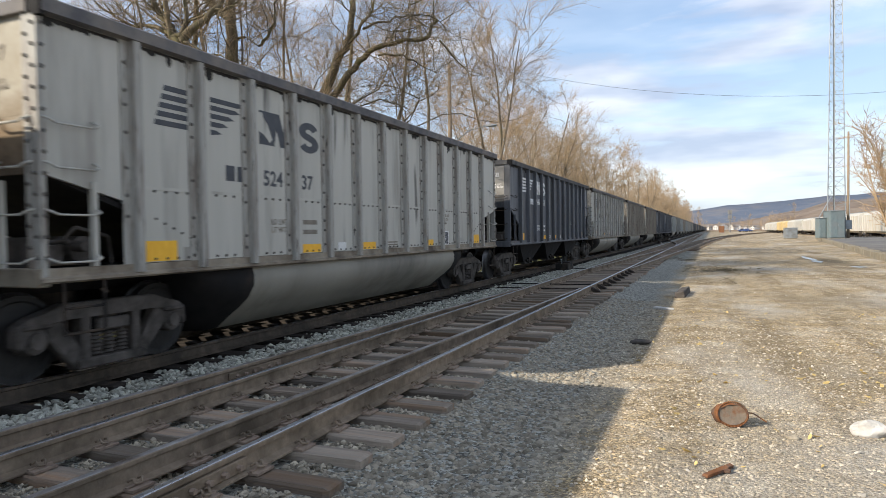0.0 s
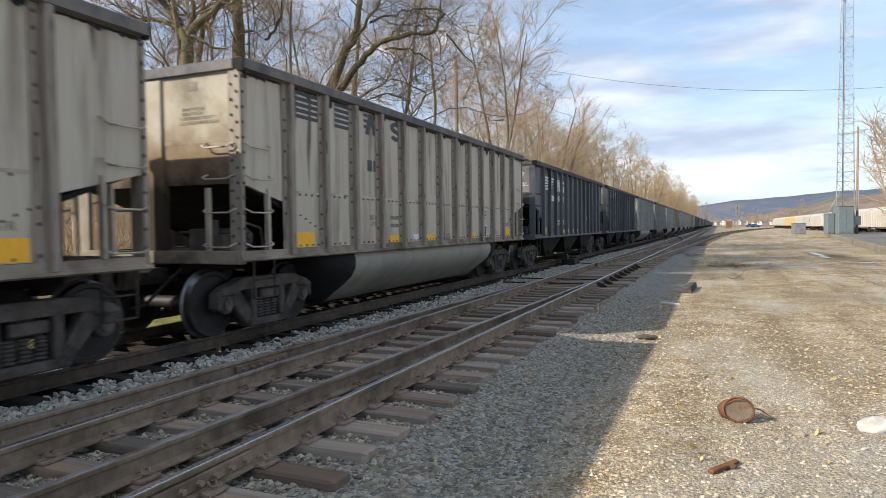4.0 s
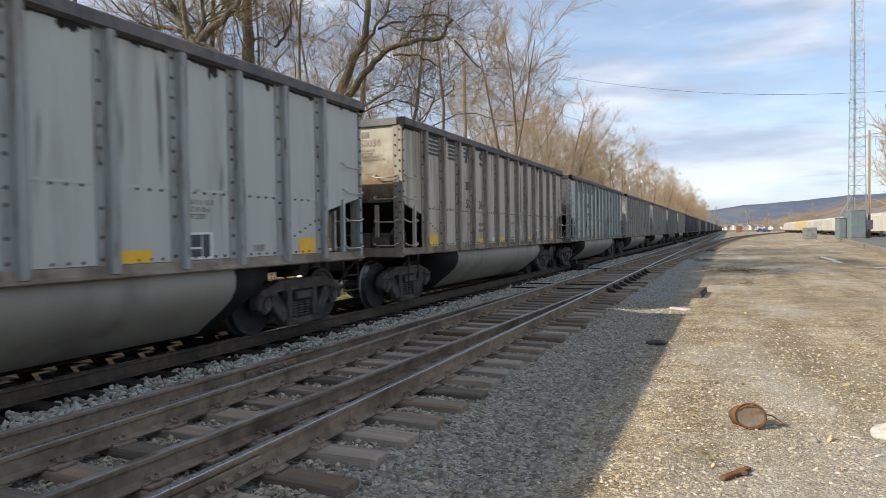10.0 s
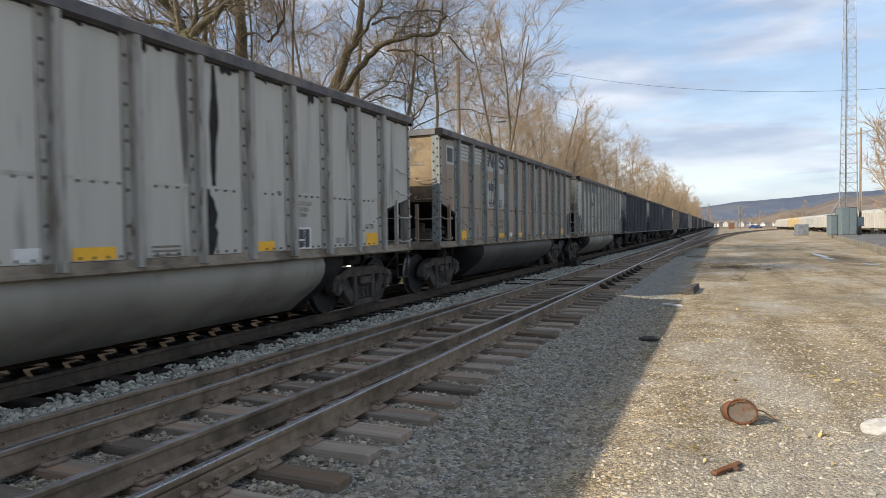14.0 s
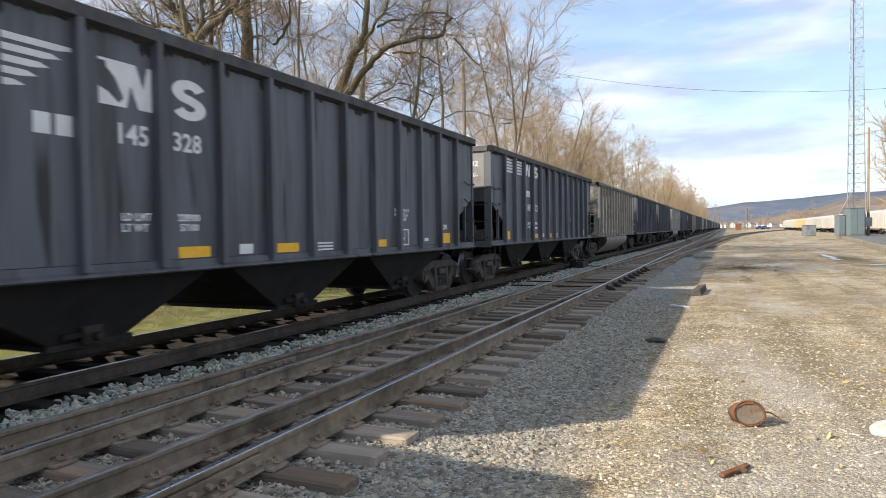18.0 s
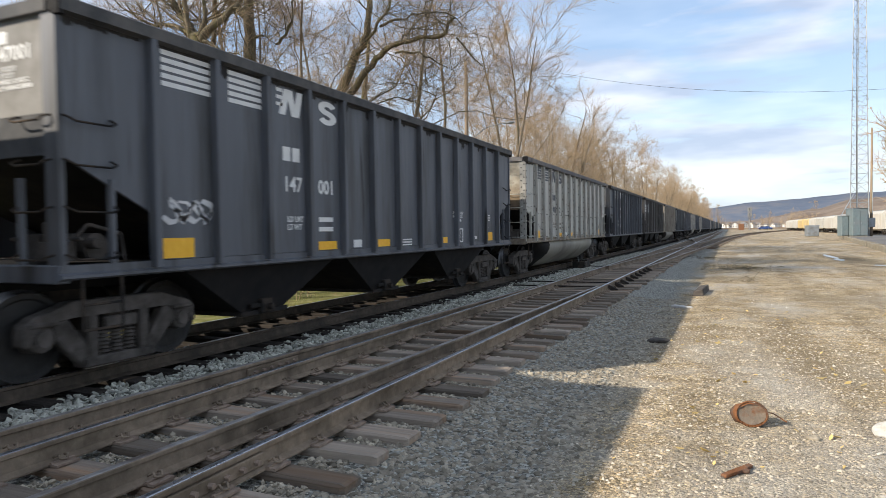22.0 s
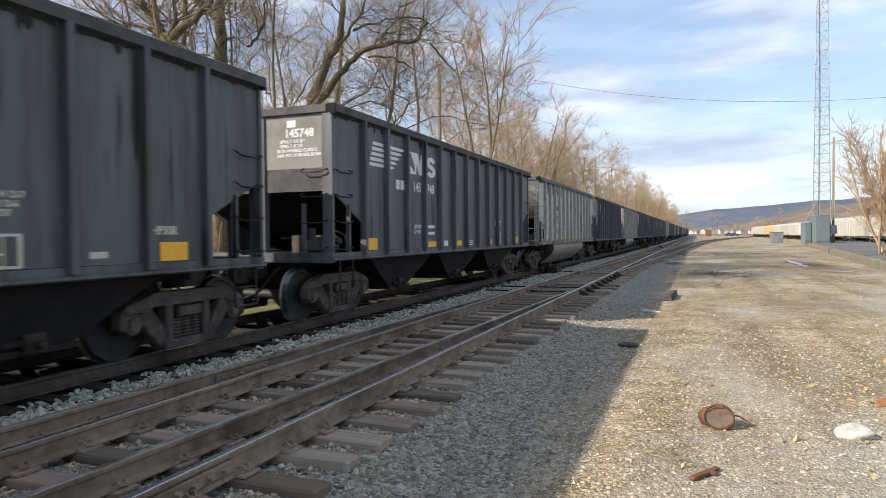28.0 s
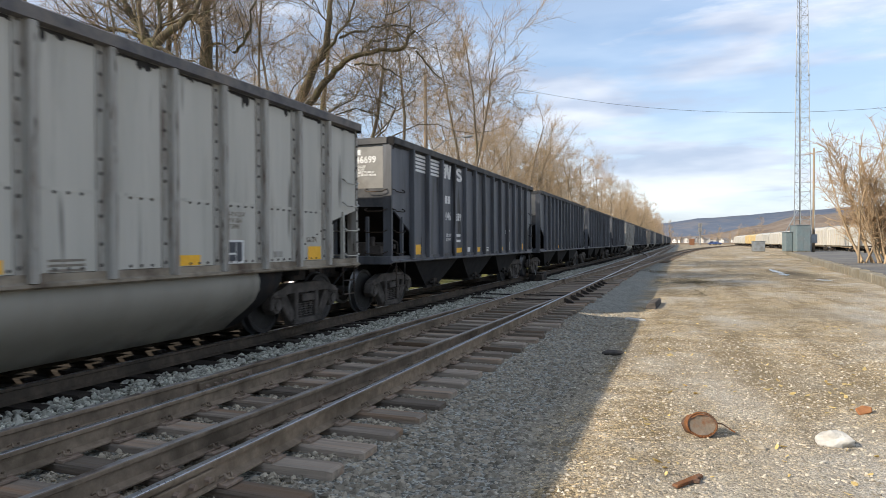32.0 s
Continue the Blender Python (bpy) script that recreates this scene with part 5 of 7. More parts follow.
def coal_car(colour, style, first, second, near=True, fit=1.0):
    hopper = colour in ("black", "slate", "umber")
    posts = WIDE if style == 3 else RIBS
    K = Matrix.Diagonal((1, fit, 1, 1))
    kind = "hopper" if hopper else "gondola"
    e = new("hopper_car" if hopper else "gondola_car")
    S, skin = SHAPE, M[colour]
    ribs = skin if hopper else M[colour + "_rib"]
    trim = M["chord_black"] if hopper else M["chord"]
    for m in (Matrix(), MIRROR):
        part("side_sheet", S[kind + "_side"], skin, e, m=K @ m)
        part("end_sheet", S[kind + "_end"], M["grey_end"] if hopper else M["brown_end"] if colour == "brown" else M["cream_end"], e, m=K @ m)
        # hoppers: the darker lower sheet paints in shade from the car ahead
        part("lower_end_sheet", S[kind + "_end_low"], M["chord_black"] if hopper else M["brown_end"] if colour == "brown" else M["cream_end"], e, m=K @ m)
        part("slope_sheet", S[kind + "_slope"], M["chute"], e, m=K @ m)
        part("end_sill", S["end_sill"], skin if hopper else M["sill"], e, m=K @ m)
        part("end_deck", S["deck"], M["chute"], e, m=K @ m)
        part("centre_post", S["centre_post"], skin if hopper else M["cream_end"], e, m=K @ m @ pose(0, -CAR_HALF + 0.0, 0))
        part("coupler", S["coupler"], M["iron"], e, m=K @ m)
        for s in ((Matrix() if m is not MIRROR else FLIP),) if near else ():
            part("chord_end", S["chord_end"], M["chute"], e, "dark block painting in the shaded hollow of the top chord's end", K @ m @ s)
        part("side_sill", S["sill"], skin if hopper else M["sill"], e, m=K @ m)
        if near and m is not MIRROR:
            for r in posts:
                part("rib", S[kind + "_rib"], ribs, e, m=K @ m @ pose(0, r, 0))
        else:
            tagged(part("rib_row", S[kind + "_rib_row"], ribs, e, m=K @ m), kind="stuff")
        for s in (Matrix(), FLIP):
            part("corner_post", S["corner"], ribs, e, m=K @ m @ s @ pose(0, -CAR_HALF, 0))
        if near:
            part("air_hose", S["hose"], M["rubber"], e, m=K @ m)
            for s in (Matrix(),) if m is not MIRROR else (FLIP,):
                part("ladder_stile", S["stile"], skin, e, m=K @ m @ s @ pose(1.5, -6.32, 0))
                part("ladder_stile", S["stile"], skin, e, m=K @ m @ s @ pose(0.95, -CAR_HALF - 0.02, 0))
                part("stirrup_step", S["stirrup"], M["iron"], e, m=K @ m @ s @ pose(0, -6.7, 0))
                for z in (2.61, 2.19, 1.74, 1.28):
                    part("grab_iron", S["grab"], M["iron"] if hopper else skin, e, m=K @ m @ s @ pose(0, -6.86, z))
                    part("grab_iron", S["end_grab"], M["iron"] if hopper else skin, e, m=K @ m @ s @ pose(0, -CAR_HALF, z))
    if near:
        part("brake_gear", S["brake"], M["truck"], e)
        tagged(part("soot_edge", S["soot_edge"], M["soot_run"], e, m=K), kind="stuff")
    part("floor_sheet", S["floor"], M["chute"], e, m=K)
    part("top_chord", S["chord"], trim, e, m=K)
    part("coal_load", S["coal"], M["coal"], e, "black heaped coal", K @ pose(0, 0, 0.06 - 0.26 * random.Random(first + second + colour).random()))
    if hopper:
        for y in (-3.6, 0, 3.6):
            c = part("discharge_chute", S["chute"], M["chute"], e, m=K @ pose(0, y, 0))
            for s in (Matrix(), FLIP):
                part("gate_latch", S["gate"], M["iron"], c, m=s)
    else:
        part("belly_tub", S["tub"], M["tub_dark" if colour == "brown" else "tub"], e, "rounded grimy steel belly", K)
        part("seam_strip", S["lap"], skin, e, m=K)
        if near:
            tagged(part("rivets", S["rivets"], M["rivet"], e, m=K), kind="stuff")
    bogie = 5.84 if hopper and style != 3 else 5.77 * fit
    for s, m in ((-1, pose(0, -bogie, 0)), (1, pose(0, bogie, 0))):
        t = part("truck", S["bolster"], M["iron"], e, m=m)
        for q in (-1, 1):
            part("side_frame", S["frame"], M["truck"], t, m=pose(q * 1.0, 0, 0))
            part("spring", S["spring"], M["truck"], t, m=pose(q * 1.0, 0, 0))
            w = part("wheelset", S["wheelset"], M["wheel"], t, m=pose(0, q * 0.89, 0.457))
            WHEELS.append((w, q))
            if near:
                for x in (Matrix(),):
                    part("bearing_cap", S["bearing"], M["truck"], t, m=x @ pose(0, q * 0.89, 0.457))
    # lettering on the near side
    ink = M["white"] if hopper else M["ink"]
    if style == 4:
        ink = M["cream"]
    end = Matrix.Rotation(-math.pi / 2, 4, "Z")
    if style == 3:
        odd_lettering(e, K, ink, first, second, end)
    else:
        car_lettering(e, K, ink, first, second, end, fit, colour, style, near, hopper)
    for k, (y, z, w, h) in enumerate(STREAKS.get(first + second, ())):
        part("grime_streak", stain(k + len(colour), w, h), M["soot_run" if first == "504" else "streak"], e, "dark run of grime", K @ pose(0, -CAR_HALF + y, z))
    for tag, paint_, y, z, w, h in GRAFFITI.get(first + second, ()):
        part("graffiti", scribble(tag, w, h), M[paint_], e, "sprayed illegible scrawl", K @ pose(0, y, z))
    return tagged(e, LABELS[colour] + (", number " + first if first and near else ""), "freight car", group="cars of the coal train")


def odd_lettering(e, K, ink, first, second, end):
    """Wide emblem and low numbers of the one odd hopper; patches of newer paint along its lower side."""
    S = SHAPE

    def at(y):
        return -CAR_HALF + y / 1.05
    for k in range(5):
        for y, w in ((0.86, 1.02), (1.68 + 0.02 * k, 0.62)):
            part("stripe", S["stripe"], ink, e, m=K @ pose(0, at(y + 0.1), 3.23 - 0.128 * k) @ Matrix.Diagonal((1, w, 0.85, 1)))
    part("emblem_block", S["emblem_n"], ink, e, m=K @ pose(0, at(2.32), 2.98) @ Matrix.Diagonal((1, 1.25, 1.75, 1)))
    part("emblem_block", S["emblem_b"], ink, e, m=K @ pose(0, at(3.02), 2.99) @ Matrix.Diagonal((1, 1.3, 1.35, 1)))
    for dy in (-0.12, 0.12):
        part("mark_bar", S["tag"], ink, e, m=K @ pose(0, at(2.04) + dy, 2.18) @ Matrix.Diagonal((1, 0.7, 1.7, 1)))
    part("number", digits(first, 0.36, 0.009), ink, e, "painted car number", K @ pose(1.502, at(1.88), 1.62))
    part("number", digits(second, 0.36, 0.009), ink, e, "painted car number", K @ pose(1.502, at(2.86), 1.62))
    for y, w in ((1.92, 1.35), (5.25, 0.85), (6.1, 0.55), (8.2, 0.55), (12.2, 0.4), (12.6, 0.4)):
        part("reflector", S["reflector"], M["yellow"], e, "yellow reflector", K @ pose(0, at(y), 1.43 if y < 2 else 1.26) @ Matrix.Diagonal((1, w * 1.6, 0.9, 1)))
    for y, w, z in ((1.6, 0.3, 1.25), (5.2, 1.4, 1.55), (6.6, 1.4, 1.62), (7.9, 1.3, 1.62), (9.3, 1.4, 1.66)):
        part("paint_patch", S["patch"], M["new_paint"], e, "bluish patch of newer paint", K @ pose(0, at(y), z) @ Matrix.Diagonal((1, w, 0.5 if y < 2 else 1.05, 1)))
    for z in (1.30, 1.22):
        part("weight_bar", S["bar"], ink, e, m=K @ pose(0, at(3.1), z) @ Matrix.Diagonal((1, 1.2, 0.7, 1)))
    for z in (1.75, 1.62, 1.5):
        part("data_bar", S["thin_bar"], ink, e, m=K @ pose(0, at(12.4), z) @ Matrix.Diagonal((1, 0.7, 0.8, 1)))
    part("data_panel", S["data"], M["white"], e, "framed data panel", K @ pose(0, at(11.2), 1.36))
    part("number", digits(first + second, 0.32, 0.008), ink, e, "painted car number", K @ Matrix.Translation((0.22, -CAR_HALF - 0.004, 3.02)) @ end)
    part("service_text", digits("36 IN WHEELS\nSPRG 7OC D5 7IC D6\n\nNO24 BRAKE BEAM", 0.11, 0.003), ink, e, m=K @ Matrix.Translation((0.22, -CAR_HALF - 0.004, 2.88)) @ end)
    part("data_bar", S["tag"], ink, e, m=K @ Matrix.Translation((0.45, 1.502 - CAR_HALF - 0.003, 3.42)) @ end @ Matrix.Diagonal((1, 1.3, 1.5, 1)))


def car_lettering(e, K, ink, first, second, end, fit, colour, style, near, hopper):
    """Emblem, number and small panels of the near side and the leading end, set out in metres behind the leading corner."""
    S, skin = SHAPE, M[colour]
    lean = style in (1, 4)

    def at(along_, z, out_=0.0):
        return K @ pose(out_, -CAR_HALF + (along_ / fit if along_ < 6 else along_), z)

    def plate(name, key, material, a, b, z0, z1, label="", out_=0.0):
        w, h = {"reflector": (0.40, 0.13), "tag": (0.22, 0.14), "data": (0.24, 0.30), "bar": (0.34, 0.045), "patch": (0.80, 0.62)}[key]
        return part(name, S[key], material, e, label, at((a + b) / 2, (z0 + z1) / 2, out_) @ Matrix.Diagonal((1, (b - a) / w / fit, (z1 - z0) / h, 1)))

    last = (11.87, 12.30) if hopper else (11.98, 12.38)
    for k, (a, b, z0, z1) in enumerate(((1.20, 1.66, 1.21, 1.44), (4.20, 4.70, 1.21, 1.34), (6.05, 6.55, 1.21, 1.34), (8.81, 9.27, 1.21, 1.34), (*last, 1.21, 1.43))):
        plate("reflector", "reflector", M["yellow"], a, b, z0, z1, "yellow reflector")
        if hopper and near and k in (0, 4):
            plate("data_bar", "bar", ink, a, b + 0.16, z0 - 0.06, z0 - 0.035)
        if second == "46" and near:
            plate("paint_patch", "reflector", M["blue_patch"], a - 0.04, b - 0.02, 1.12, 1.26, "pale blue painted patch", 0.0005)
    if not near:
        return
    if colour == "brown":
        for a, b in ((3.28, 3.98), (4.30, 4.95)):
            plate("paint_patch", "patch", M["grey"], a, b, 3.04, 3.52, "grey painted patch", 0.0003)
            plate("paint_patch", "patch", M["grey"], a, b, 2.02, 2.76, "grey painted patch", 0.0003)
        plate("placard", "data", M["pale"], 0.41, 0.86, 2.98, 3.42, "pale framed placard")
        plate("placard_field", "data", M["slate"], 0.47, 0.80, 3.04, 3.36, "", 0.002)
    bars = M["pale"] if colour == "brown" else ink
    drop = 0.0 if hopper else -0.065
    if lean:
        for k in range(5):
            z = 3.295 + drop - 0.102 * k
            part("stripe", S["wing%d" % k], ink, e, m=at(1.80, z))
            part("stripe", S["tail%d" % k], ink, e, m=at(2.26, z))
        part("emblem_block", S["emblem_a"], ink, e, m=at(3.545, 3.06 + drop))
        part("emblem_block", S["emblem_b"], ink, e, m=at(4.42, 3.055 + drop))
        mark, mark_z, row = 2.52, (2.54 if hopper else 2.30), (2.45 if hopper else 2.19)
        ahead, behind = (3.38 if hopper else 3.28), (4.15 if hopper else 4.20)
    else:
        for k in range(5):
            z = 3.55 - 0.087 * k
            plate("stripe", "bar", bars, 1.23, 1.98, z - 0.055, z)
            plate("stripe", "bar", bars, 2.29, 2.95, z - 0.055, z)
        for k in range(3):
            z = 3.52 - 0.10 * k
            plate("stripe", "bar", ink, 3.24, 3.38, z - 0.05, z)
        part("emblem_block", S["emblem_n"], ink, e, m=at(3.57, 3.345))
        part("emblem_block", S["emblem_b"], ink, e, m=at(4.50, 3.345) @ Matrix.Diagonal((1, 0.95, 0.78, 1)))
        mark, mark_z, row = 3.36, 2.61, 2.08
        ahead, behind = 3.36, 4.21
    for dy in (0.0, 0.22):
        plate("mark_bar", "tag", ink, mark + dy, mark + dy + 0.17, mark_z - 0.1, mark_z + 0.1)
    if first:
        part("number", digits(first, 0.30, 0.006), ink, e, "painted car number", at(ahead, row) @ pose(1.502, 0, 0))
    if second:
        part("number", digits(second, 0.30, 0.006), ink, e, "painted car number", at(behind, row) @ pose(1.502, 0, 0))
    faint = ink if hopper else M["faded_ink"]
    part("weight_text", digits("LD LMT\nLT WT", 0.115, 0.003), faint, e, m=at(3.44, 1.64) @ pose(1.502, 0, 0))
    weights = {"422": "229500\n 56500", "657": "229400\n 56600", "328": "228900\n 57100", "596": "228500\n 57500"}
    if second in weights:
        part("weight_text", digits(weights[second], 0.115, 0.003), faint, e, m=at(4.20, 1.64) @ pose(1.502, 0, 0))
    else:
        for z in (1.68, 1.53):
            plate("weight_bar", "bar", faint, 4.22, 4.60, z - 0.035, z + 0.035)
    plate("data_panel", "tag", M["white"], 5.22, 5.48, 1.22, 1.35)
    if not hopper:
        plate("data_bar", "tag", M["grey_rib"], 1.76, 1.98, 1.20, 1.36)
    edge_ink = M["cream"] if style == 4 else M["white"]
    p = plate("data_panel", "data", edge_ink, 9.76, 10.20, 1.21, 1.53, "framed data panel")
    for dy, dz, w, h in ((-0.04, 0.055, 0.5, 0.46), (0.062, 0.0, 0.28, 0.84), (-0.04, -0.08, 0.5, 0.28)):
        part("panel_field", S["data"], skin if hopper else M["ink"], p, m=Matrix.Translation((0.0015, dy, dz)) @ Matrix.Diagonal((1, w, h, 1)))
    words = "CU FT 3744" if not lean else "CU FT 2737"
    part("capacity_text", digits("EXW 10-7 H 12-7\nEW 10-7 H 12-6\n   " + words, 0.085, 0.003), M["cream"] if style == 4 else faint, e, m=at(9.60, 1.86) @ pose(1.502, 0, 0))
    if hopper:
        part("code_text", digits(CODES.get(second, "HP29R" if lean else "H65"), 0.14, 0.005), ink, e, m=at(11.74, 1.52) @ pose(1.502, 0, 0))
        plate("data_bar", "tag", ink, 10.92, 11.14, 1.27, 1.34)
        for z in (1.86, 1.80, 1.74) if not lean else ():
            plate("data_bar", "bar", ink, 11.72, 12.12, z - 0.014, z + 0.014)
    else:
        plate("data_bar", "tag", M["grey_rib"], 10.95, 11.20, 1.27, 1.36)
        if not lean:
            part("code_text", digits("G116" if colour == "pale" else "G117R", 0.12, 0.003), M["faded_ink"], e, m=at(11.92, 1.50) @ pose(1.502, 0, 0))
    for z in (1.22, 1.27, 1.32):
        plate("data_bar", "bar", faint, 7.05, 7.47, z - 0.013, z + 0.013)
    # leading end: mark, number and service lines
    tone_ = M["faded_ink"] if ink is M["ink"] else ink
    part("mark_bar", S["tag"], tone_, e, m=K @ Matrix.Translation((0.70, 1.502 - CAR_HALF - 0.003, 3.44)) @ end @ Matrix.Diagonal((1, 0.8, 0.85, 1)))
    big = 0.080 if lean and hopper else 0.062
    words = "   SPRG 7 OC D7\n   SPRG 7 IC D7\n36 IN WHEELS CLASS C\nAAR NO 24 BRAKE BEAM"
    part("service_text", digits(words, big, 0.002), tone_, e, m=K @ Matrix.Translation((0.40 if lean else 0.46, -CAR_HALF - 0.004, 3.11)) @ end)
    if first:
        part("number", digits(first + second, 0.20, 0.005), tone_, e, "painted car number", K @ Matrix.Translation((0.56, -CAR_HALF - 0.004, 3.21)) @ end)


def stain(seed, w, h):
    """A ragged run of grime down a car's side."""
    rng = random.Random(seed)
    left, right = [], []
    for k in range(13):
        f = k / 12
        mid = 0.12 * w * math.sin(5 * f + seed)
        r = 0.5 * w * (0.25 + 0.75 * math.sin(math.pi * min(f * 0.8 + 0.12, 1.0))) * rng.uniform(0.7, 1.15)
        left.append((mid - r, h * (f - 0.5)))
        right.append((mid + r, h * (f - 0.5)))
    bm = bmesh.new()
    prism(bm, left + right[::-1], "x", 1.5002, 1.5012)
    return mesh_of("grime_streak", bm)


# number of the car: metres behind its leading corner, height of the middle, width, length
STREAKS = {
    "47964": [(8.64, 2.75, 0.16, 1.3), (8.55, 1.62, 0.34, 0.98), (8.15, 1.45, 0.06, 0.4)],
    "53333": [(8.15, 2.75, 0.12, 1.2), (8.14, 1.5, 0.28, 0.8), (7.42, 2.4, 0.09, 0.6)],
    "50472": [(8.08, 2.8, 0.16, 1.5), (7.94, 1.55, 0.3, 0.95), (7.72, 1.8, 0.07, 1.3), (7.65, 2.72, 0.04, 0.16)],
    "50346": [(3.2, 1.5, 0.18, 0.75), (8.1, 1.6, 0.2, 0.9), (5.9, 1.4, 0.08, 0.4)],
    "5008": [(2.95, 1.5, 0.14, 0.6), (7.3, 1.5, 0.12, 0.7)],
    "46415": [(7.0, 1.9, 0.16, 1.5), (6.7, 2.8, 0.05, 0.9), (2.5, 1.35, 0.08, 0.5)],
    "46539": [(3.02, 1.6, 0.09, 0.9), (7.1, 2.0, 0.06, 1.2)],
}


# colour, lettering style, number to either side of a rib; the first stands nearest at the start
CONSIST = [
    ("black", 2, "147", "213"), ("grey", 2, "488", "16"),
    ("grey", 1, "524", "37"), ("black", 1, "146", "158"), ("grey", 1, "522", "08"), ("tan", 2, "500", "8"), ("tan", 2, "", ""),
    ("black", 1, "145", "657"), ("black", 2, "147", "847"), ("pale", 2, "490", "08"), ("brown", 2, "465", "39"), ("pale", 1, "530", "13"),
    ("tan", 2, "500", "36"), ("pale", 2, "479", "64"), ("grey", 1, "533", "33"), ("grey", 2, "504", "72"), ("brown", 2, "464", "15"),
    ("grey", 2, "", ""), ("black", 2, "147", "422"), ("black", 1, "145", "328"), ("black", 2, "148", "732"), ("tan", 2, "503", "46"),
    ("black", 2, "148", "160"), ("black", 2, "147", "001"), ("grey", 2, "488", "42"), ("black", 2, "146", "810"), ("umber", 3, "301", "652"),
    ("tan", 2, "", ""), ("slate", 4, "146", "249"), ("black", 1, "145", "748"), ("grey", 2, "475", "35"), ("black", 1, "145", "596"),
    ("grey", 2, "497", "71"), ("black", 2, "146", "699"), ("black", 2, "", ""), ("black", 2, "", ""), ("black", 2, "", ""),
] + [(c, 2, "", "") for c in ("grey", "black", "black", "tan", "black", "grey", "black", "black", "black", "grey", "tan", "black", "black", "grey",
                              "black", "black", "black", "black", "black", "black")]
# Where each car's leading corner stands behind that of the third car: gondolas couple shorter than hoppers, and the slack differs.
SLACK = {0: 0.00, 1: 0.40, 2: -0.12, 3: 0.23, 4: 0.08, 5: -0.03, 6: -0.07, 7: -0.30, 8: -0.12, 9: 0.14, 10: 0.34, 11: 0.04, 12: 0.24, 13: 0.43, 14: 0.27, 15: 0.61, 16: 0.67, 17: 0.68, 18: 0.32, 19: 0.42, 20: 0.15, 21: 0.02, 22: -0.07, 23: 0.24, 24: -0.06, 25: 0.14, 26: 0.35, 27: 0.56, 28: 0.55, 29: 0.85, 30: 0.81, 31: 0.53}
NOSE = [0.0]
for c in CONSIST[2:]:
    NOSE.append(NOSE[-1] + (15.35 if c[0] in ("black", "slate", "umber") else 14.95))
NOSE = [y + SLACK.get(k, SLACK[31]) for k, y in enumerate(NOSE)]
NOSE = [-15.3 - 15.2, -15.2] + NOSE
# Cars of one kind differ in length; the couplers keep about 1.6 m between them.
ROOM = [b - a for a, b in zip(NOSE, NOSE[1:])] + [15.2]
FITS = [FIT.get(c[0], min(max((r - 1.58) / (2 * CAR_HALF), 0.95), 1.0)) for c, r in zip(CONSIST, ROOM)]
HALF = [CAR_HALF * f for f in FITS]
CARS = [coal_car(*c, near=i < 34, fit=f) for i, (c, f) in enumerate(zip(CONSIST, FITS))]


# ---- trees ----
def tube_mesh(name, runs, sides):
    """One mesh of tapered tubes: every run is a list of (point, radius)."""
    verts, faces = [], []
    for run in runs:
        way = (run[-1][0] - run[0][0]).normalized()
        side = way.orthogonal().normalized()
        up = way.cross(side)
        ring = [side * math.cos(2 * math.pi * i / sides) + up * math.sin(2 * math.pi * i / sides) for i in range(sides)]
        b = len(verts)
        for p, r in run:
            verts += [p + v * r for v in ring]
        for k in range(len(run) - 1):
            for i in range(sides):
                j = (i + 1) % sides
                faces.append((b + k * sides + i, b + k * sides + j, b + (k + 1) * sides + j, b + (k + 1) * sides + i))
    me = bpy.data.meshes.new(name)
    me.from_pydata(verts, [], faces)
    for p in me.polygons:
        p.use_smooth = True
    return me


def limb(rng, start, way, length, r0, r1, steps, wander, lift):
    run, p, d = [(start, r0)], start.copy(), way.normalized()
    for k in range(steps):
        d = (d + Vector((rng.gauss(0, wander), rng.gauss(0, wander), rng.gauss(0, wander) + lift))).normalized()
        p = p + d * (length / steps)
        run.append((p, r0 + (r1 - r0) * (k + 1) / steps))
    return run


def sprout(rng, run, a, b):
    """A place on a run, the way it goes there, and its thickness."""
    k = rng.uniform(a, b) * (len(run) - 1)
    i = min(int(k), len(run) - 2)
    f = k - i
    (p, r), (q, s) = run[i], run[i + 1]
    return p.lerp(q, f), (q - p).normalized(), r + (s - r) * f


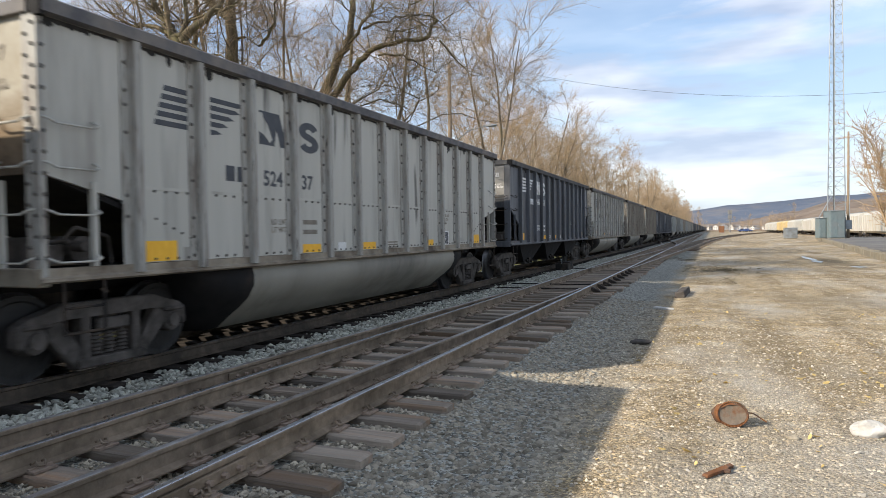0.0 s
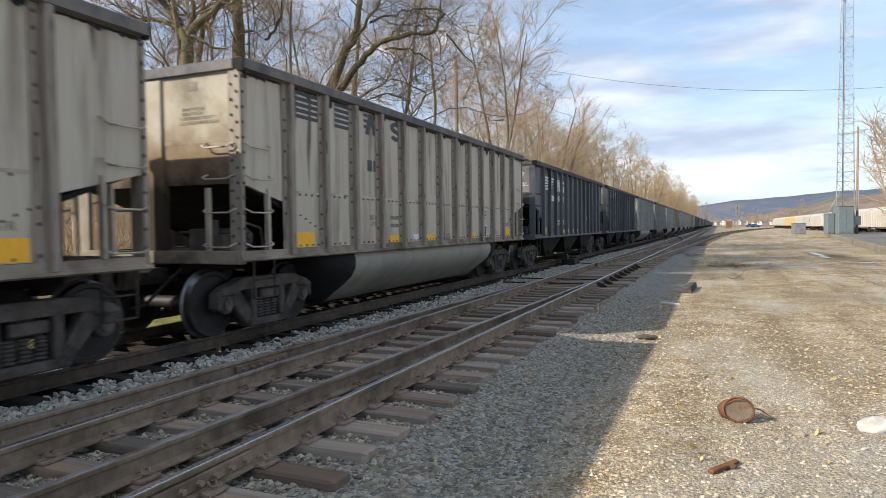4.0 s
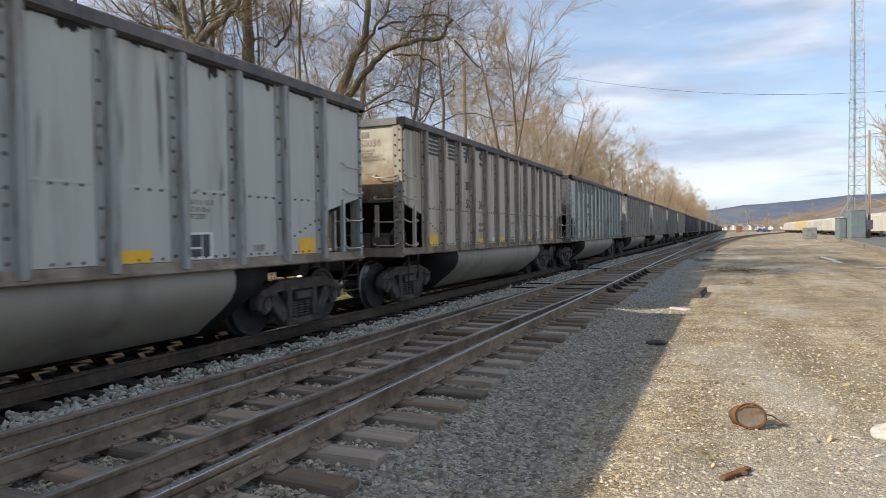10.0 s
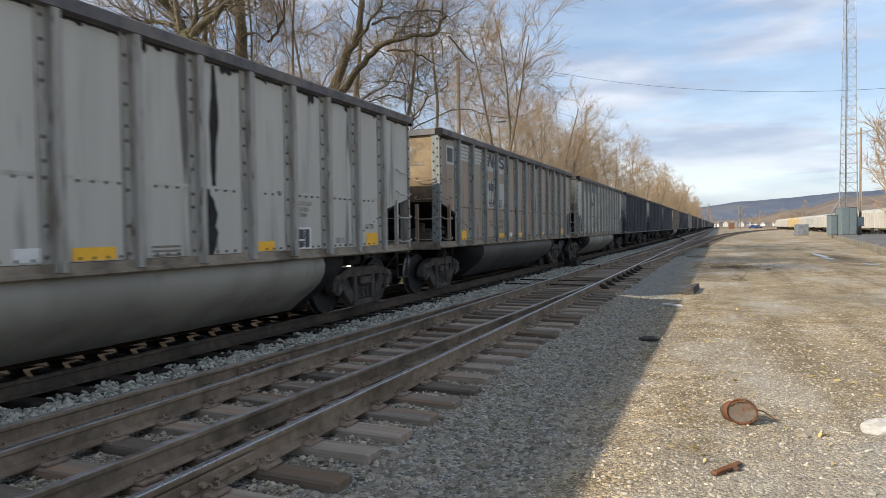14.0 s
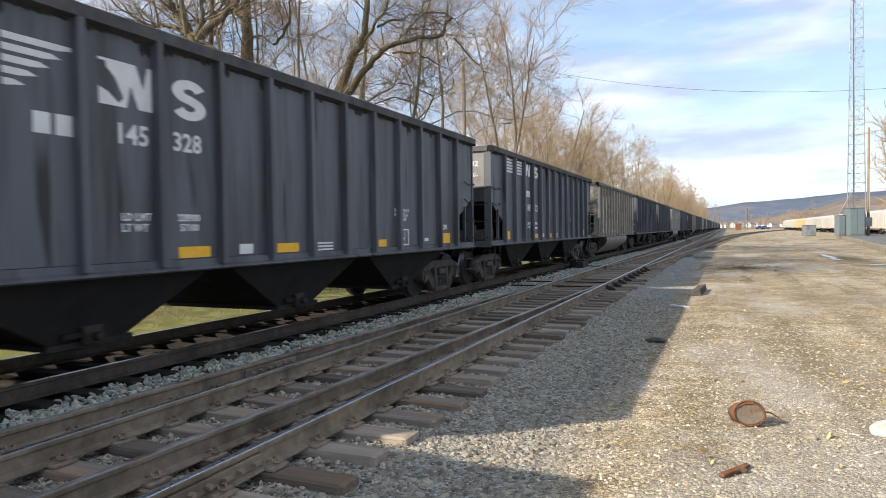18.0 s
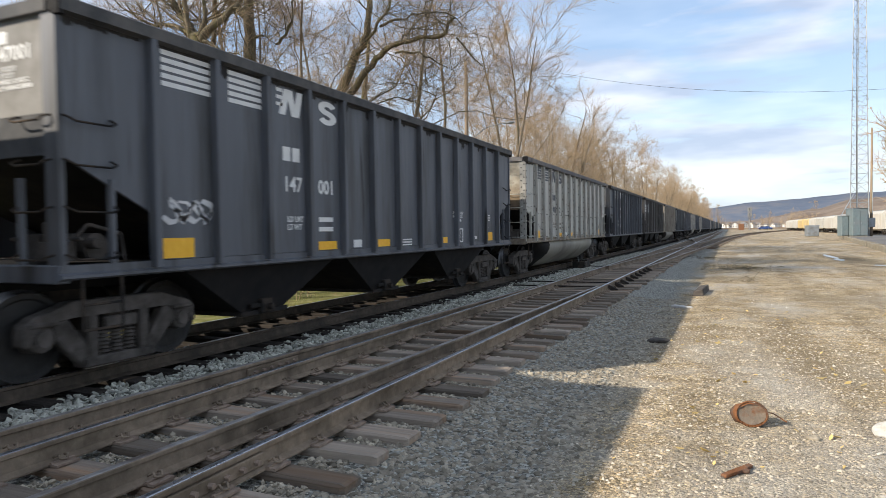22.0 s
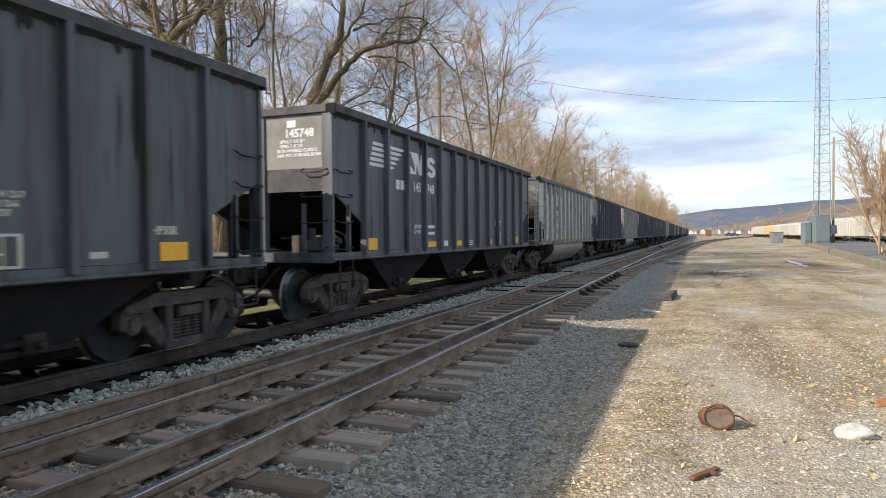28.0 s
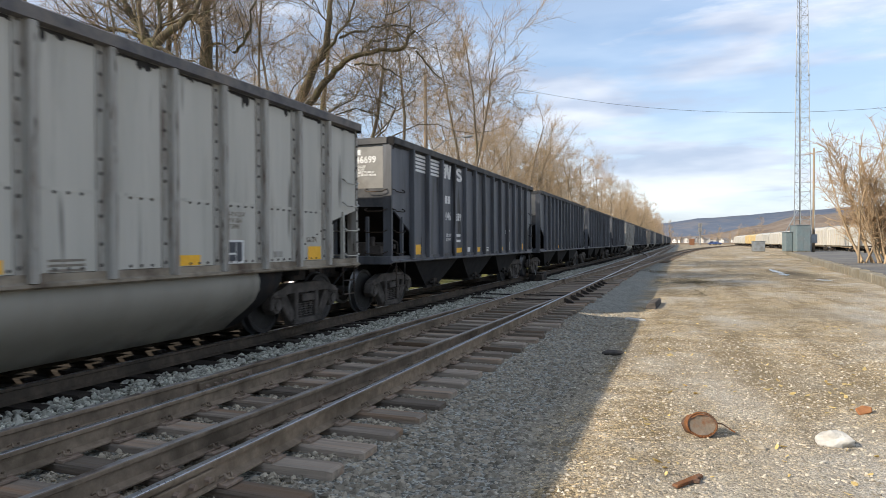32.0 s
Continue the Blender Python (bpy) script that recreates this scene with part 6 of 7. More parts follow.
def grow(seed, height, girth, limbs, boughs, twigs, low=0.3, spread=0.6, lean=(0, 0), droop=0.05, twig_r=0.011, reach=1.0, wander=0.16, rise=0.07):
    """Trunk, limbs, boughs and twigs of a bare tree, as two meshes."""
    rng = random.Random(seed)
    trunk = limb(rng, Vector((0, 0, -0.3)), Vector((lean[0], lean[1], 1)), height * 0.85, girth, girth * 0.18, 9, 0.07, 0.05)
    arms, fine, last = [], [], []
    for k in range(limbs):
        p, d, r = sprout(rng, trunk, low, 0.97)
        a = rng.uniform(0, 2 * math.pi)
        out = Vector((math.cos(a), math.sin(a), 0))
        h = (p.z / height)
        arms.append(limb(rng, p, d * (0.5 + h) + out * spread * (1.6 - h), height * rng.uniform(0.22, 0.42) * (1.25 - 0.6 * h) * reach, r * rng.uniform(0.32, 0.5), 0.012, 8, wander, rise))
    for k in range(boughs):
        p, d, r = sprout(rng, rng.choice(arms), 0.2, 1.0)
        out = Vector((rng.gauss(0, 1), rng.gauss(0, 1), rng.gauss(0.3, 0.7))).normalized()
        fine.append(limb(rng, p, d + out * 0.8, height * rng.uniform(0.07, 0.17), max(r * 0.45, 0.010), 0.005, 4, 0.24, droop))
    for k in range(twigs):
        p, d, r = sprout(rng, rng.choice(fine), 0.15, 1.0)
        out = Vector((rng.gauss(0, 1), rng.gauss(0, 1), rng.gauss(0.25, 0.8))).normalized()
        last.append(limb(rng, p, d + out * 0.9, height * rng.uniform(0.03, 0.085), twig_r, twig_r * 0.6, 1, 0.25, 0.05))
    if twigs < 1000:
        return tube_mesh("trunk", [trunk] + arms, 6), tube_mesh("crown", fine + last, 3)
    return tube_mesh("trunk", [trunk] + arms, 7), tube_mesh("crown", fine, 4), tube_mesh("twigs", last, 3)


def plant(kind, x, y, size, turn, bark, label, group="", name="tree"):
    e = new(name)
    part("trunk", kind[0], bark, e)
    if len(kind) == 3:
        part("crown", kind[1], bark, e)
    tagged(part("twig" if len(kind) == 3 else "crown", kind[-1], M["oak_twig"] if bark is M["oak"] else M["twig"], e), kind="stuff")
    e.matrix_basis = Matrix.LocRotScale((x, y, ground_z(x, y)), Euler((0, 0, turn)), (size, size, size))
    return tagged(e, label, "tree", group=group)


def old_oak(seed, limbs, girth, boughs, twigs):
    """An old tree: crooked limbs through given (sideways, height) places, boughs and twigs grown from them."""
    rng = random.Random(seed)
    big, fine, last = [], [], []
    for k, way in enumerate(limbs):
        r0 = girth if k == 0 else max(girth * rng.uniform(0.3, 0.42), 0.06)
        r0 = {0: girth, 1: girth * 0.62}.get(k, max(0.085 - 0.008 * k, 0.03))
        run, n = [], len(way) - 1
        slope, side = rng.uniform(-0.25, 0.25) * (k > 0), 0.0
        for i, ((x, z), (u, v)) in enumerate(zip(way, way[1:])):
            for f in range(3):
                q = (i + f / 3) / n
                p = Vector((x + (u - x) * f / 3, slope * (x - way[0][0]), z + (v - z) * f / 3))
                run.append((p + Vector((rng.gauss(0, 0.03), rng.gauss(0, 0.05), rng.gauss(0, 0.03))), r0 * (1 - q) ** 0.9 + 0.008))
        run.append((Vector((way[-1][0], slope * (way[-1][0] - way[0][0]), way[-1][1])), 0.006))
        big.append(run)
    for k in range(9):
        p, d, r = sprout(rng, rng.choice(big), 0.35, 1.0)
        a = rng.uniform(0, 6.28)
        big.append(limb(rng, p, Vector((math.cos(a), math.sin(a), rng.uniform(-0.1, 0.7))), rng.uniform(2.5, 5.0), max(r * 0.35, 0.03), 0.012, 10, 0.28, 0.03))
    for k in range(boughs):
        p, d, r = sprout(rng, rng.choice(big), 0.3, 1.0)
        out = Vector((rng.gauss(0, 1), rng.gauss(0, 1), rng.gauss(0.25, 0.7))).normalized()
        fine.append(limb(rng, p, d * 0.6 + out, rng.uniform(1.0, 2.8), max(min(r * 0.4, 0.026), 0.010), 0.005, 6, 0.24, 0.02))
    for k in range(twigs):
        p, d, r = sprout(rng, rng.choice(fine), 0.15, 1.0)
        out = Vector((rng.gauss(0, 1), rng.gauss(0, 1), rng.gauss(0.1, 0.8))).normalized()
        last.append(limb(rng, p, d + out * 0.9, rng.uniform(0.4, 1.3), 0.0055, 0.003, 3, 0.3, 0.03))
    return tube_mesh("trunk", big, 8), tube_mesh("crown", fine, 4), tube_mesh("twigs", last, 3)


LEANING = [
    [(-0.4, -0.4), (0.2, 3.5), (0.6, 7.7), (1.1, 8.7), (1.8, 9.7), (2.1, 10.5), (2.2, 11.4), (2.4, 13.0), (2.1, 14.7), (2.7, 16.3)],
    [(0.2, 4.0), (0.7, 7.3), (1.9, 8.3), (2.6, 9.0), (3.4, 9.4), (5.0, 9.5), (6.1, 9.4), (6.2, 9.8), (6.6, 10.0), (7.0, 9.5), (8.1, 8.9)],
    [(1.9, 9.8), (2.7, 10.5), (3.2, 11.1), (3.5, 12.1), (4.1, 13.4), (4.4, 14.7)], [(2.7, 10.5), (3.4, 10.6), (4.2, 10.7), (5.0, 10.7), (5.8, 9.9)],
    [(3.5, 9.4), (3.8, 9.9), (4.2, 10.1), (5.8, 9.9)], [(3.4, 9.3), (4.5, 9.1), (5.2, 8.7), (5.9, 8.3)], [(6.2, 9.5), (7.1, 8.5), (7.5, 8.0)],
    [(0.8, 6.6), (3.1, 7.4), (3.8, 7.3), (5.1, 6.7)]]
MOSSY = [
    [(0.0, -0.4), (0.1, 7.2), (0.2, 8.4), (0.1, 9.6), (0.2, 10.8), (-0.1, 12.1), (0.3, 13.6), (0.0, 15.2)],
    [(0.1, 9.5), (-0.9, 10.3), (-1.4, 11.1), (-1.6, 12.1)], [(0.3, 8.8), (1.0, 8.7), (1.4, 8.3), (1.9, 8.5), (2.2, 9.0), (2.3, 9.6), (2.7, 10.4), (2.6, 11.4)],
    [(0.1, 10.0), (0.7, 10.6), (1.7, 10.9), (2.1, 11.7)]]
FORKED = [
    [(-0.1, -0.4), (0.2, 6.5), (0.3, 7.5), (0.1, 7.8), (-0.3, 8.4), (-0.8, 9.1), (-1.1, 10.1), (-0.8, 11.3)],
    [(0.3, 7.7), (0.9, 8.1), (1.7, 8.6), (2.0, 9.3), (2.8, 9.8)], [(0.3, 7.8), (-0.9, 8.3), (-2.1, 8.6), (-3.0, 9.0), (-3.9, 9.9)],
    [(0.3, 7.8), (0.5, 8.5), (0.4, 9.4), (0.7, 10.5), (0.4, 11.9)], [(0.3, 7.7), (1.3, 7.2), (1.9, 7.0)]]
oaks = [old_oak(11, LEANING, 0.28, 250, 3000), old_oak(12, MOSSY, 0.28, 200, 2400), old_oak(13, FORKED, 0.22, 200, 2400),
        grow(12, 19, 0.28, 9, 110, 1300, 0.34, 1.4, (0.03, -0.05), 0.02, 0.0075, 1.3, 0.30, 0.03), grow(13, 17, 0.24, 9, 110, 1300, 0.25, 1.5, (-0.1, 0.12), 0.02, 0.0075, 1.35, 0.30, 0.02)]
for k, x, y, size, turn, words in ((0, -16.4, 24.6, 1.0, 0.0, "large leaning dark-barked bare tree with spreading limbs"), (1, -16.0, 18.8, 1.0, 0.0, "tall mossy bare tree beside the tracks"),
                                   (2, -15.0, 15.2, 1.0, 0.0, "bare tree with low forked limbs"), (3, -19.5, 30.5, 0.95, 4.4, "bare tree with a split crown"), (4, -21.5, 21.5, 1.0, 3.6, "bare many-limbed tree at the wood's edge"),
                                   ):
    plant(oaks[k], x, y, size, turn, M["oak"], words)
slim = [grow(20 + k, 17, 0.13 + 0.02 * (k % 3), 15, 80, 1700, 0.20, 0.95, (0.05 * (k - 2), 0.03), 0.02, 0.0062, 1.0, 0.30, 0.03) for k in range(6)]
thin = [grow(40 + k, 17, 0.15, 12, 60, 700, 0.15, 0.85, (0.03 * (k - 1), 0), 0.04, 0.017) for k in range(3)]
rng = random.Random(77)
y = 9.0
while y < 520:
    near = y < 130
    for lane in range(1 if y < 75 else 2):
        x = -14.0 - lane * 6.0 - rng.uniform(0, 6) - (0.012 * y if lane else 0)
        kind = rng.choice(slim if near else thin)
        plant(kind, x, y + rng.uniform(-1.5, 1.5), rng.uniform(0.72, 1.12) * (1.0 if y < 35 else 1.07), rng.uniform(0, 6.28), M["bark"],
              "slender bare woodland tree with fine pale twigs" if near else "distant bare tree in the wood beside the line", "woodland trees")
    y += rng.uniform(1.9, 3.5) if y < 90 else rng.uniform(3.8, 6.5)


def thicket(name, n, x0, x1, y0, y1, h0, h1, label, seed, r=0.009, power=1.4):
    rng = random.Random(seed)
    runs = []
    for k in range(n):
        x, y = rng.uniform(x0, x1), y0 + (y1 - y0) * rng.random() ** power
        s = rng.uniform(h0, h1)
        run = limb(rng, Vector((x, y, ground_z(x, y) - 0.05)), Vector((rng.gauss(0, 0.35), rng.gauss(0, 0.35), 1)), s, r * (1 + y / 110), r * 0.5 * (1 + y / 110), 4, 0.18, -0.02)
        runs.append(run)
        for j in range(3):
            p, d, q = sprout(rng, run, 0.3, 1.0)
            runs.append(limb(rng, p, d + Vector((rng.gauss(0, 0.7), rng.gauss(0, 0.7), rng.gauss(0, 0.4))), s * rng.uniform(0.2, 0.45), q * 0.7, q * 0.4, 2, 0.25, 0.0))
    ob = new(name, tube_mesh(name, runs, 3))
    ob.data.materials.append(M["brush"])
    tagged(ob, label, "brush", kind="stuff")


thicket("underbrush", 4200, -30, -13.2, 6, 330, 1.0, 4.6, "dry brown brush and saplings along the wood", 5)
thicket("weeds", 1500, -13.5, -10.8, 4, 120, 0.15, 0.7, "dead weeds on the grassy verge", 6, 0.006)


def shrub(x, y, z):
    e = new("shrub")
    rng = random.Random(9)
    stems, boughs, twigs = [], [], []
    for k in range(26):
        a = rng.uniform(0, 6.28)
        stems.append(limb(rng, Vector((rng.gauss(0, 0.9), rng.gauss(0, 0.7), -0.1)), Vector((math.cos(a) * 0.42, math.sin(a) * 0.42, 1)), rng.uniform(5.0, 8.6), 0.07, 0.02, 7, 0.1, 0.03))
    for k in range(460):
        p, d, r = sprout(rng, rng.choice(stems), 0.15, 1.0)
        boughs.append(limb(rng, p, d + Vector((rng.gauss(0, 0.6), rng.gauss(0, 0.6), rng.gauss(0.1, 0.3))), rng.uniform(0.8, 2.2), max(r * 0.5, 0.014), 0.010, 4, 0.18, 0.03))
    for k in range(4200):
        p, d, r = sprout(rng, rng.choice(boughs), 0.1, 1.0)
        twigs.append(limb(rng, p, d + Vector((rng.gauss(0, 0.8), rng.gauss(0, 0.8), rng.gauss(0.1, 0.4))), rng.uniform(0.3, 0.9), 0.014, 0.009, 2, 0.2, 0.02))
    for k, s in enumerate(stems):
        part("stem", tube_mesh("stem", [s], 6), M["twig"], e)
    part("crown", tube_mesh("crown", boughs, 4), M["twig"], e)
    tagged(part("twig", tube_mesh("twig", twigs, 3), M["brush"], e), kind="stuff")
    e.matrix_basis = pose(x, y, z)
    tagged(e, "large bare many-stemmed tan shrub beside the platform", "shrub")


shrub(11.3, 46.0, 0.35)


# ---- platform ----
def edge_x(y):
    return 8.24 + (y - 41.7) * 0.0864


def platform():
    e = new("platform")
    bm = bmesh.new()
    a, b = 4.0, 104.0
    prism(bm, [(edge_x(a) + 0.45, a), (edge_x(b) + 0.45, b), (edge_x(b) + 7, b), (edge_x(a) + 9, a)], "z", -0.1, 0.40)
    part("slab", bm, M["asphalt"], e, "dark asphalt platform surface")
    rng = random.Random(4)
    y = a
    while y < b:
        n = rng.uniform(0.9, 1.5)
        bm = bmesh.new()
        k = rng.uniform(-0.03, 0.03)
        prism(bm, [(edge_x(y) + k, y + 0.015), (edge_x(y + n) + k, y + n - 0.015), (edge_x(y + n) + 0.44, y + n - 0.015), (edge_x(y) + 0.44, y + 0.015)], "z", -0.08, 0.40 + rng.uniform(-0.03, 0.02))
        part("kerb_stone", bm, M["concrete"], e, bevel=0.025)
        y += n
    tagged(e, "low platform of weathered kerb stones and asphalt", "platform", kind="structure")


platform()


def puddle(x, y, rx, ry, seed):
    bm = bmesh.new()
    vs = []
    for k in range(36):
        a = 2 * math.pi * k / 36
        r = 1 + 0.4 * noise.noise((math.cos(a) * 1.6 + seed, math.sin(a) * 1.6, seed))
        vs.append(bm.verts.new((x + rx * r * math.cos(a), y + ry * r * math.sin(a), 0.035)))
    bm.faces.new(vs)
    tagged(part("puddle", bm, M["water"]), "shallow rain puddle on the gravel", "puddle", kind="structure")


M["water"] = surface("puddle_water", (0.03, 0.03, 0.03), (0.05, 0.05, 0.045), scale=2, rough=0.16, bump=0.0)
for args in ((5.05, 41.5, 0.2, 2.6, 1), (4.95, 37.6, 0.24, 1.0, 5), (5.9, 32.6, 0.3, 0.5, 9)):
    puddle(*args)


# ---- mast, cabinets and poles ----
def lattice_mast(x, y):
    e = new("lattice_mast")
    legs = [(1.0, -0.56), (-1.0, -0.56), (0.0, 1.15)]
    top = 46.0

    def lean_in(z):
        return 1.0 - 0.0124 * z
    for i, (a, b) in enumerate(legs):
        bm = bmesh.new()
        k = lean_in(top)
        rod(bm, (a, b, 0.0), (a * k, b * k, top), 0.065, 0.04, 8)
        part("leg", bm, M["galv"], e)
    for i in range(3):
        (a, b), (c, d) = legs[i], legs[(i + 1) % 3]
        for k in range(38):
            z = 0.6 + 1.18 * k
            f, g = lean_in(z), lean_in(z + 1.18)
            bm = bmesh.new()
            rod(bm, (a * f, b * f, z), (c * f, d * f, z), 0.022, n=5)
            part("rung", bm, M["galv"], e)
            bm = bmesh.new()
            p, q = ((a, b), (c, d)) if k % 2 else ((c, d), (a, b))
            rod(bm, (p[0] * f, p[1] * f, z), (q[0] * g, q[1] * g, z + 1.18), 0.022, n=5)
            part("brace", bm, M["galv"], e)
    for s in (0.75, 1.1):
        bm = bmesh.new()
        rod(bm, (-0.3, -0.5 + 0.2 * s, 0.5), (-0.3, -0.5 + 0.2 * s, 44), 0.035, n=6)
        part("cable_run", bm, M["wire"], e)
    for z in (16.6, 22.4):
        for a, b in legs:
            bm = bmesh.new()
            k = lean_in(z)
            box(bm, a * k - 0.14, a * k + 0.14, b * k - 0.1, b * k + 0.1, z, z + 0.14)
            part("clamp", bm, M["galv"], e, bevel=0.02)
    e.matrix_basis = pose(x, y, 0.40)
    tagged(e, "tall three-legged galvanised steel lattice radio mast", "mast")


lattice_mast(14.47, 94.2)


def shelter(name, label, w, d, h, x, y, z, turn, doors=2, coat="cabinet"):
    e = new(name)
    bm = bmesh.new()
    box(bm, -w / 2, w / 2, -d / 2, d / 2, 0.08, h)
    part("case", bm, M[coat], e, bevel=0.02)
    bm = bmesh.new()
    box(bm, -w / 2 - 0.06, w / 2 + 0.06, -d / 2 - 0.06, d / 2 + 0.06, h, h + 0.07)
    part("roof", bm, M["galv"], e, bevel=0.015)
    bm = bmesh.new()
    box(bm, -w / 2 + 0.04, w / 2 - 0.04, -d / 2 + 0.04, d / 2 - 0.04, -0.05, 0.08)
    part("plinth", bm, M["concrete"], e)
    for k in range(doors):
        bm = bmesh.new()
        a = -w / 2 + 0.06 + k * (w - 0.12) / doors
        box(bm, a + 0.015, a + (w - 0.12) / doors - 0.015, -d / 2 - 0.03, -d / 2 - 0.003, 0.16, h - 0.1)
        p = part("door", bm, M[coat], e, bevel=0.008)
        bm = bmesh.new()
        box(bm, a + 0.08, a + 0.12, -d / 2 - 0.07, -d / 2 - 0.03, h * 0.45, h * 0.45 + 0.2)
        part("handle", bm, M["galv"], p)
    e.matrix_basis = pose(x, y, z, 0, 0, turn)
    tagged(e, label, "cabinet")


shelter("equipment_shelter", "tall blue-grey steel equipment shelter at the mast's foot", 1.65, 2.0, 3.3, 13.88, 91.6, 0.42, 14, 2)
shelter("equipment_cabinet", "lower grey steel cabinet beside the equipment shelter", 0.8, 1.2, 2.45, 12.5, 91.9, 0.42, 14, 1)
shelter("relay_cabinet", "small grey steel relay cabinet on the gravel", 1.7, 1.5, 1.7, 11.9, 119.0, 0.04, 10, 3, "galv")

# a guy strut leaning from the cabinet to the mast
bm = bmesh.new()
rod(bm, (12.2, 91.6, 2.8), (13.8, 93.0, 5.6), 0.05)
tagged(part("antenna_strut", bm, M["galv"]), "slanting galvanised antenna strut on the cabinet", "strut")


def utility_pole(x, y, z, h, lamp):
    e = new("utility_pole")
    bm = bmesh.new()
    rod(bm, (0, 0, -0.3), (0.03, 0, h), 0.17, 0.11, 12)
    part("pole", bm, M["pole"], e, smooth=True)
    if lamp:
        bm = bmesh.new()
        bent(bm, [(0, 0, 7.0), (0.5, 0.1, 7.9), (1.3, 0.3, 8.5), (2.4, 0.5, 8.75)], 0.035, 8)
        part("lamp_arm", bm, M["galv"], e, smooth=True)
        bm = bmesh.new()
        lump(bm, (2.75, 0.56, 8.74), (0.38, 0.16, 0.1), 2)
        part("lamp_head", bm, M["galv"], e, smooth=True)
        label = "weathered wooden utility pole with a curved lamp arm"
    else:
        bm = bmesh.new()
        box(bm, -0.35, 0.35, -0.4, -0.15, 1.1, 2.2)
        part("meter_box", bm, M["galv"], e, bevel=0.03)
        bm = bmesh.new()
        rod(bm, (0.1, -0.19, 2.5), (0.1, -0.16, 8.0), 0.04)
        part("conduit", bm, M["galv"], e)
        label = "bare wooden utility pole with a grey meter box"
    e.matrix_basis = pose(x, y, z)
    tagged(e, label, "utility pole")


utility_pole(-16.0, 40.2, ground_z(-16, 40.2), 12.9, True)
utility_pole(15.5, 92.4, 0.4, 13.0, False)


def overhead_wire(p, q, sag, label):
    run = []
    for k in range(25):
        f = k / 24
        v = Vector(p).lerp(Vector(q), f)
        v.z -= sag * 4 * f * (1 - f)
        run.append((v, 0.016))
    me = tube_mesh("overhead_wire", [run], 6)
    tagged(part("overhead_wire", me, M["wire"]), label, "cable")


overhead_wire((-24.0, 75, 21.7), (58.0, 75, 21.7), 6.9, "thin black overhead cable sagging across the tracks")


def signal_mast(x, y):
    e = new("signal_mast")
    bm = bmesh.new()
    rod(bm, (0, 0, 0), (0, 0, 10.2), 0.3, 0.22)
    part("mast", bm, M["signal"], e)
    for z in (6.6, 9.0):
        bm = bmesh.new()
        box(bm, -1.0, 1.0, -0.4, -0.2, z, z + 2.0)
        head = part("signal_head", bm, M["signal"], e, bevel=0.05)
        for k in range(3):
            bm = bmesh.new()
            rod(bm, (0, -0.4, z + 0.4 + 0.6 * k), (0, -0.6, z + 0.4 + 0.6 * k), 0.16, 0.18, 10)
            part("hood", bm, M["lens_dark"], head)
    for s in (-1, 1):
        bm = bmesh.new()
        rod(bm, (s * 0.55, 0.3, 0), (s * 0.55, 0.3, 9.5), 0.05)
        part("ladder_rail", bm, M["signal"], e)
    for k in range(12):
        bm = bmesh.new()
        rod(bm, (-0.55, 0.3, 0.8 + 0.75 * k), (0.55, 0.3, 0.8 + 0.75 * k), 0.04, n=5)
        part("ladder_rung", bm, M["signal"], e)
    bm = bmesh.new()
    box(bm, -1.6, 1.6, -0.7, 1.2, 5.8, 6.0)
    part("platform", bm, M["signal"], e)
    bm = bmesh.new()
    box(bm, -5.0, -2.6, -1, 1, 0, 3.2)
    part("relay_case", bm, M["rust"], e, "rust-brown relay case", bevel=0.04)
    e.matrix_basis = pose(x, y, 0.0)
    tagged(e, "grey railway signal mast with ladder and heads", "signal")


signal_mast(8.6, 350)


def pickup(x, y, turn):
    e = new("pickup_truck")
    bm = bmesh.new()
    prism(bm, [(-2.7, 0.5), (-2.7, 1.15), (-0.6, 1.15), (-0.1, 1.85), (1.1, 1.85), (1.6, 1.2), (2.6, 1.05), (2.7, 0.5)], "x", -0.95, 0.95)
    part("body", bm, M["blue"], e, bevel=0.06)
    bm = bmesh.new()
    prism(bm, [(-0.35, 1.22), (0.0, 1.76), (1.02, 1.76), (1.4, 1.22)], "x", -0.965, 0.965)
    part("window", bm, M["glass"], e)
    bm = bmesh.new()
    lathe(bm, [(-0.12, 0.2), (-0.12, 0.36), (0.12, 0.36), (0.12, 0.2)], 16, "x")
    me = mesh_of("wheel", bm)
    for a in (-1.7, 1.75):
        for s in (-0.85, 0.85):
            part("wheel", me, M["rubber"], e, m=pose(s, a, 0.36))
    e.matrix_basis = pose(x, y, 0, 0, 0, turn)
    tagged(e, "dark blue pickup truck parked beside the tracks", "truck")


pickup(16.5, 395, 70)
pickup(19.0, 405, 60)


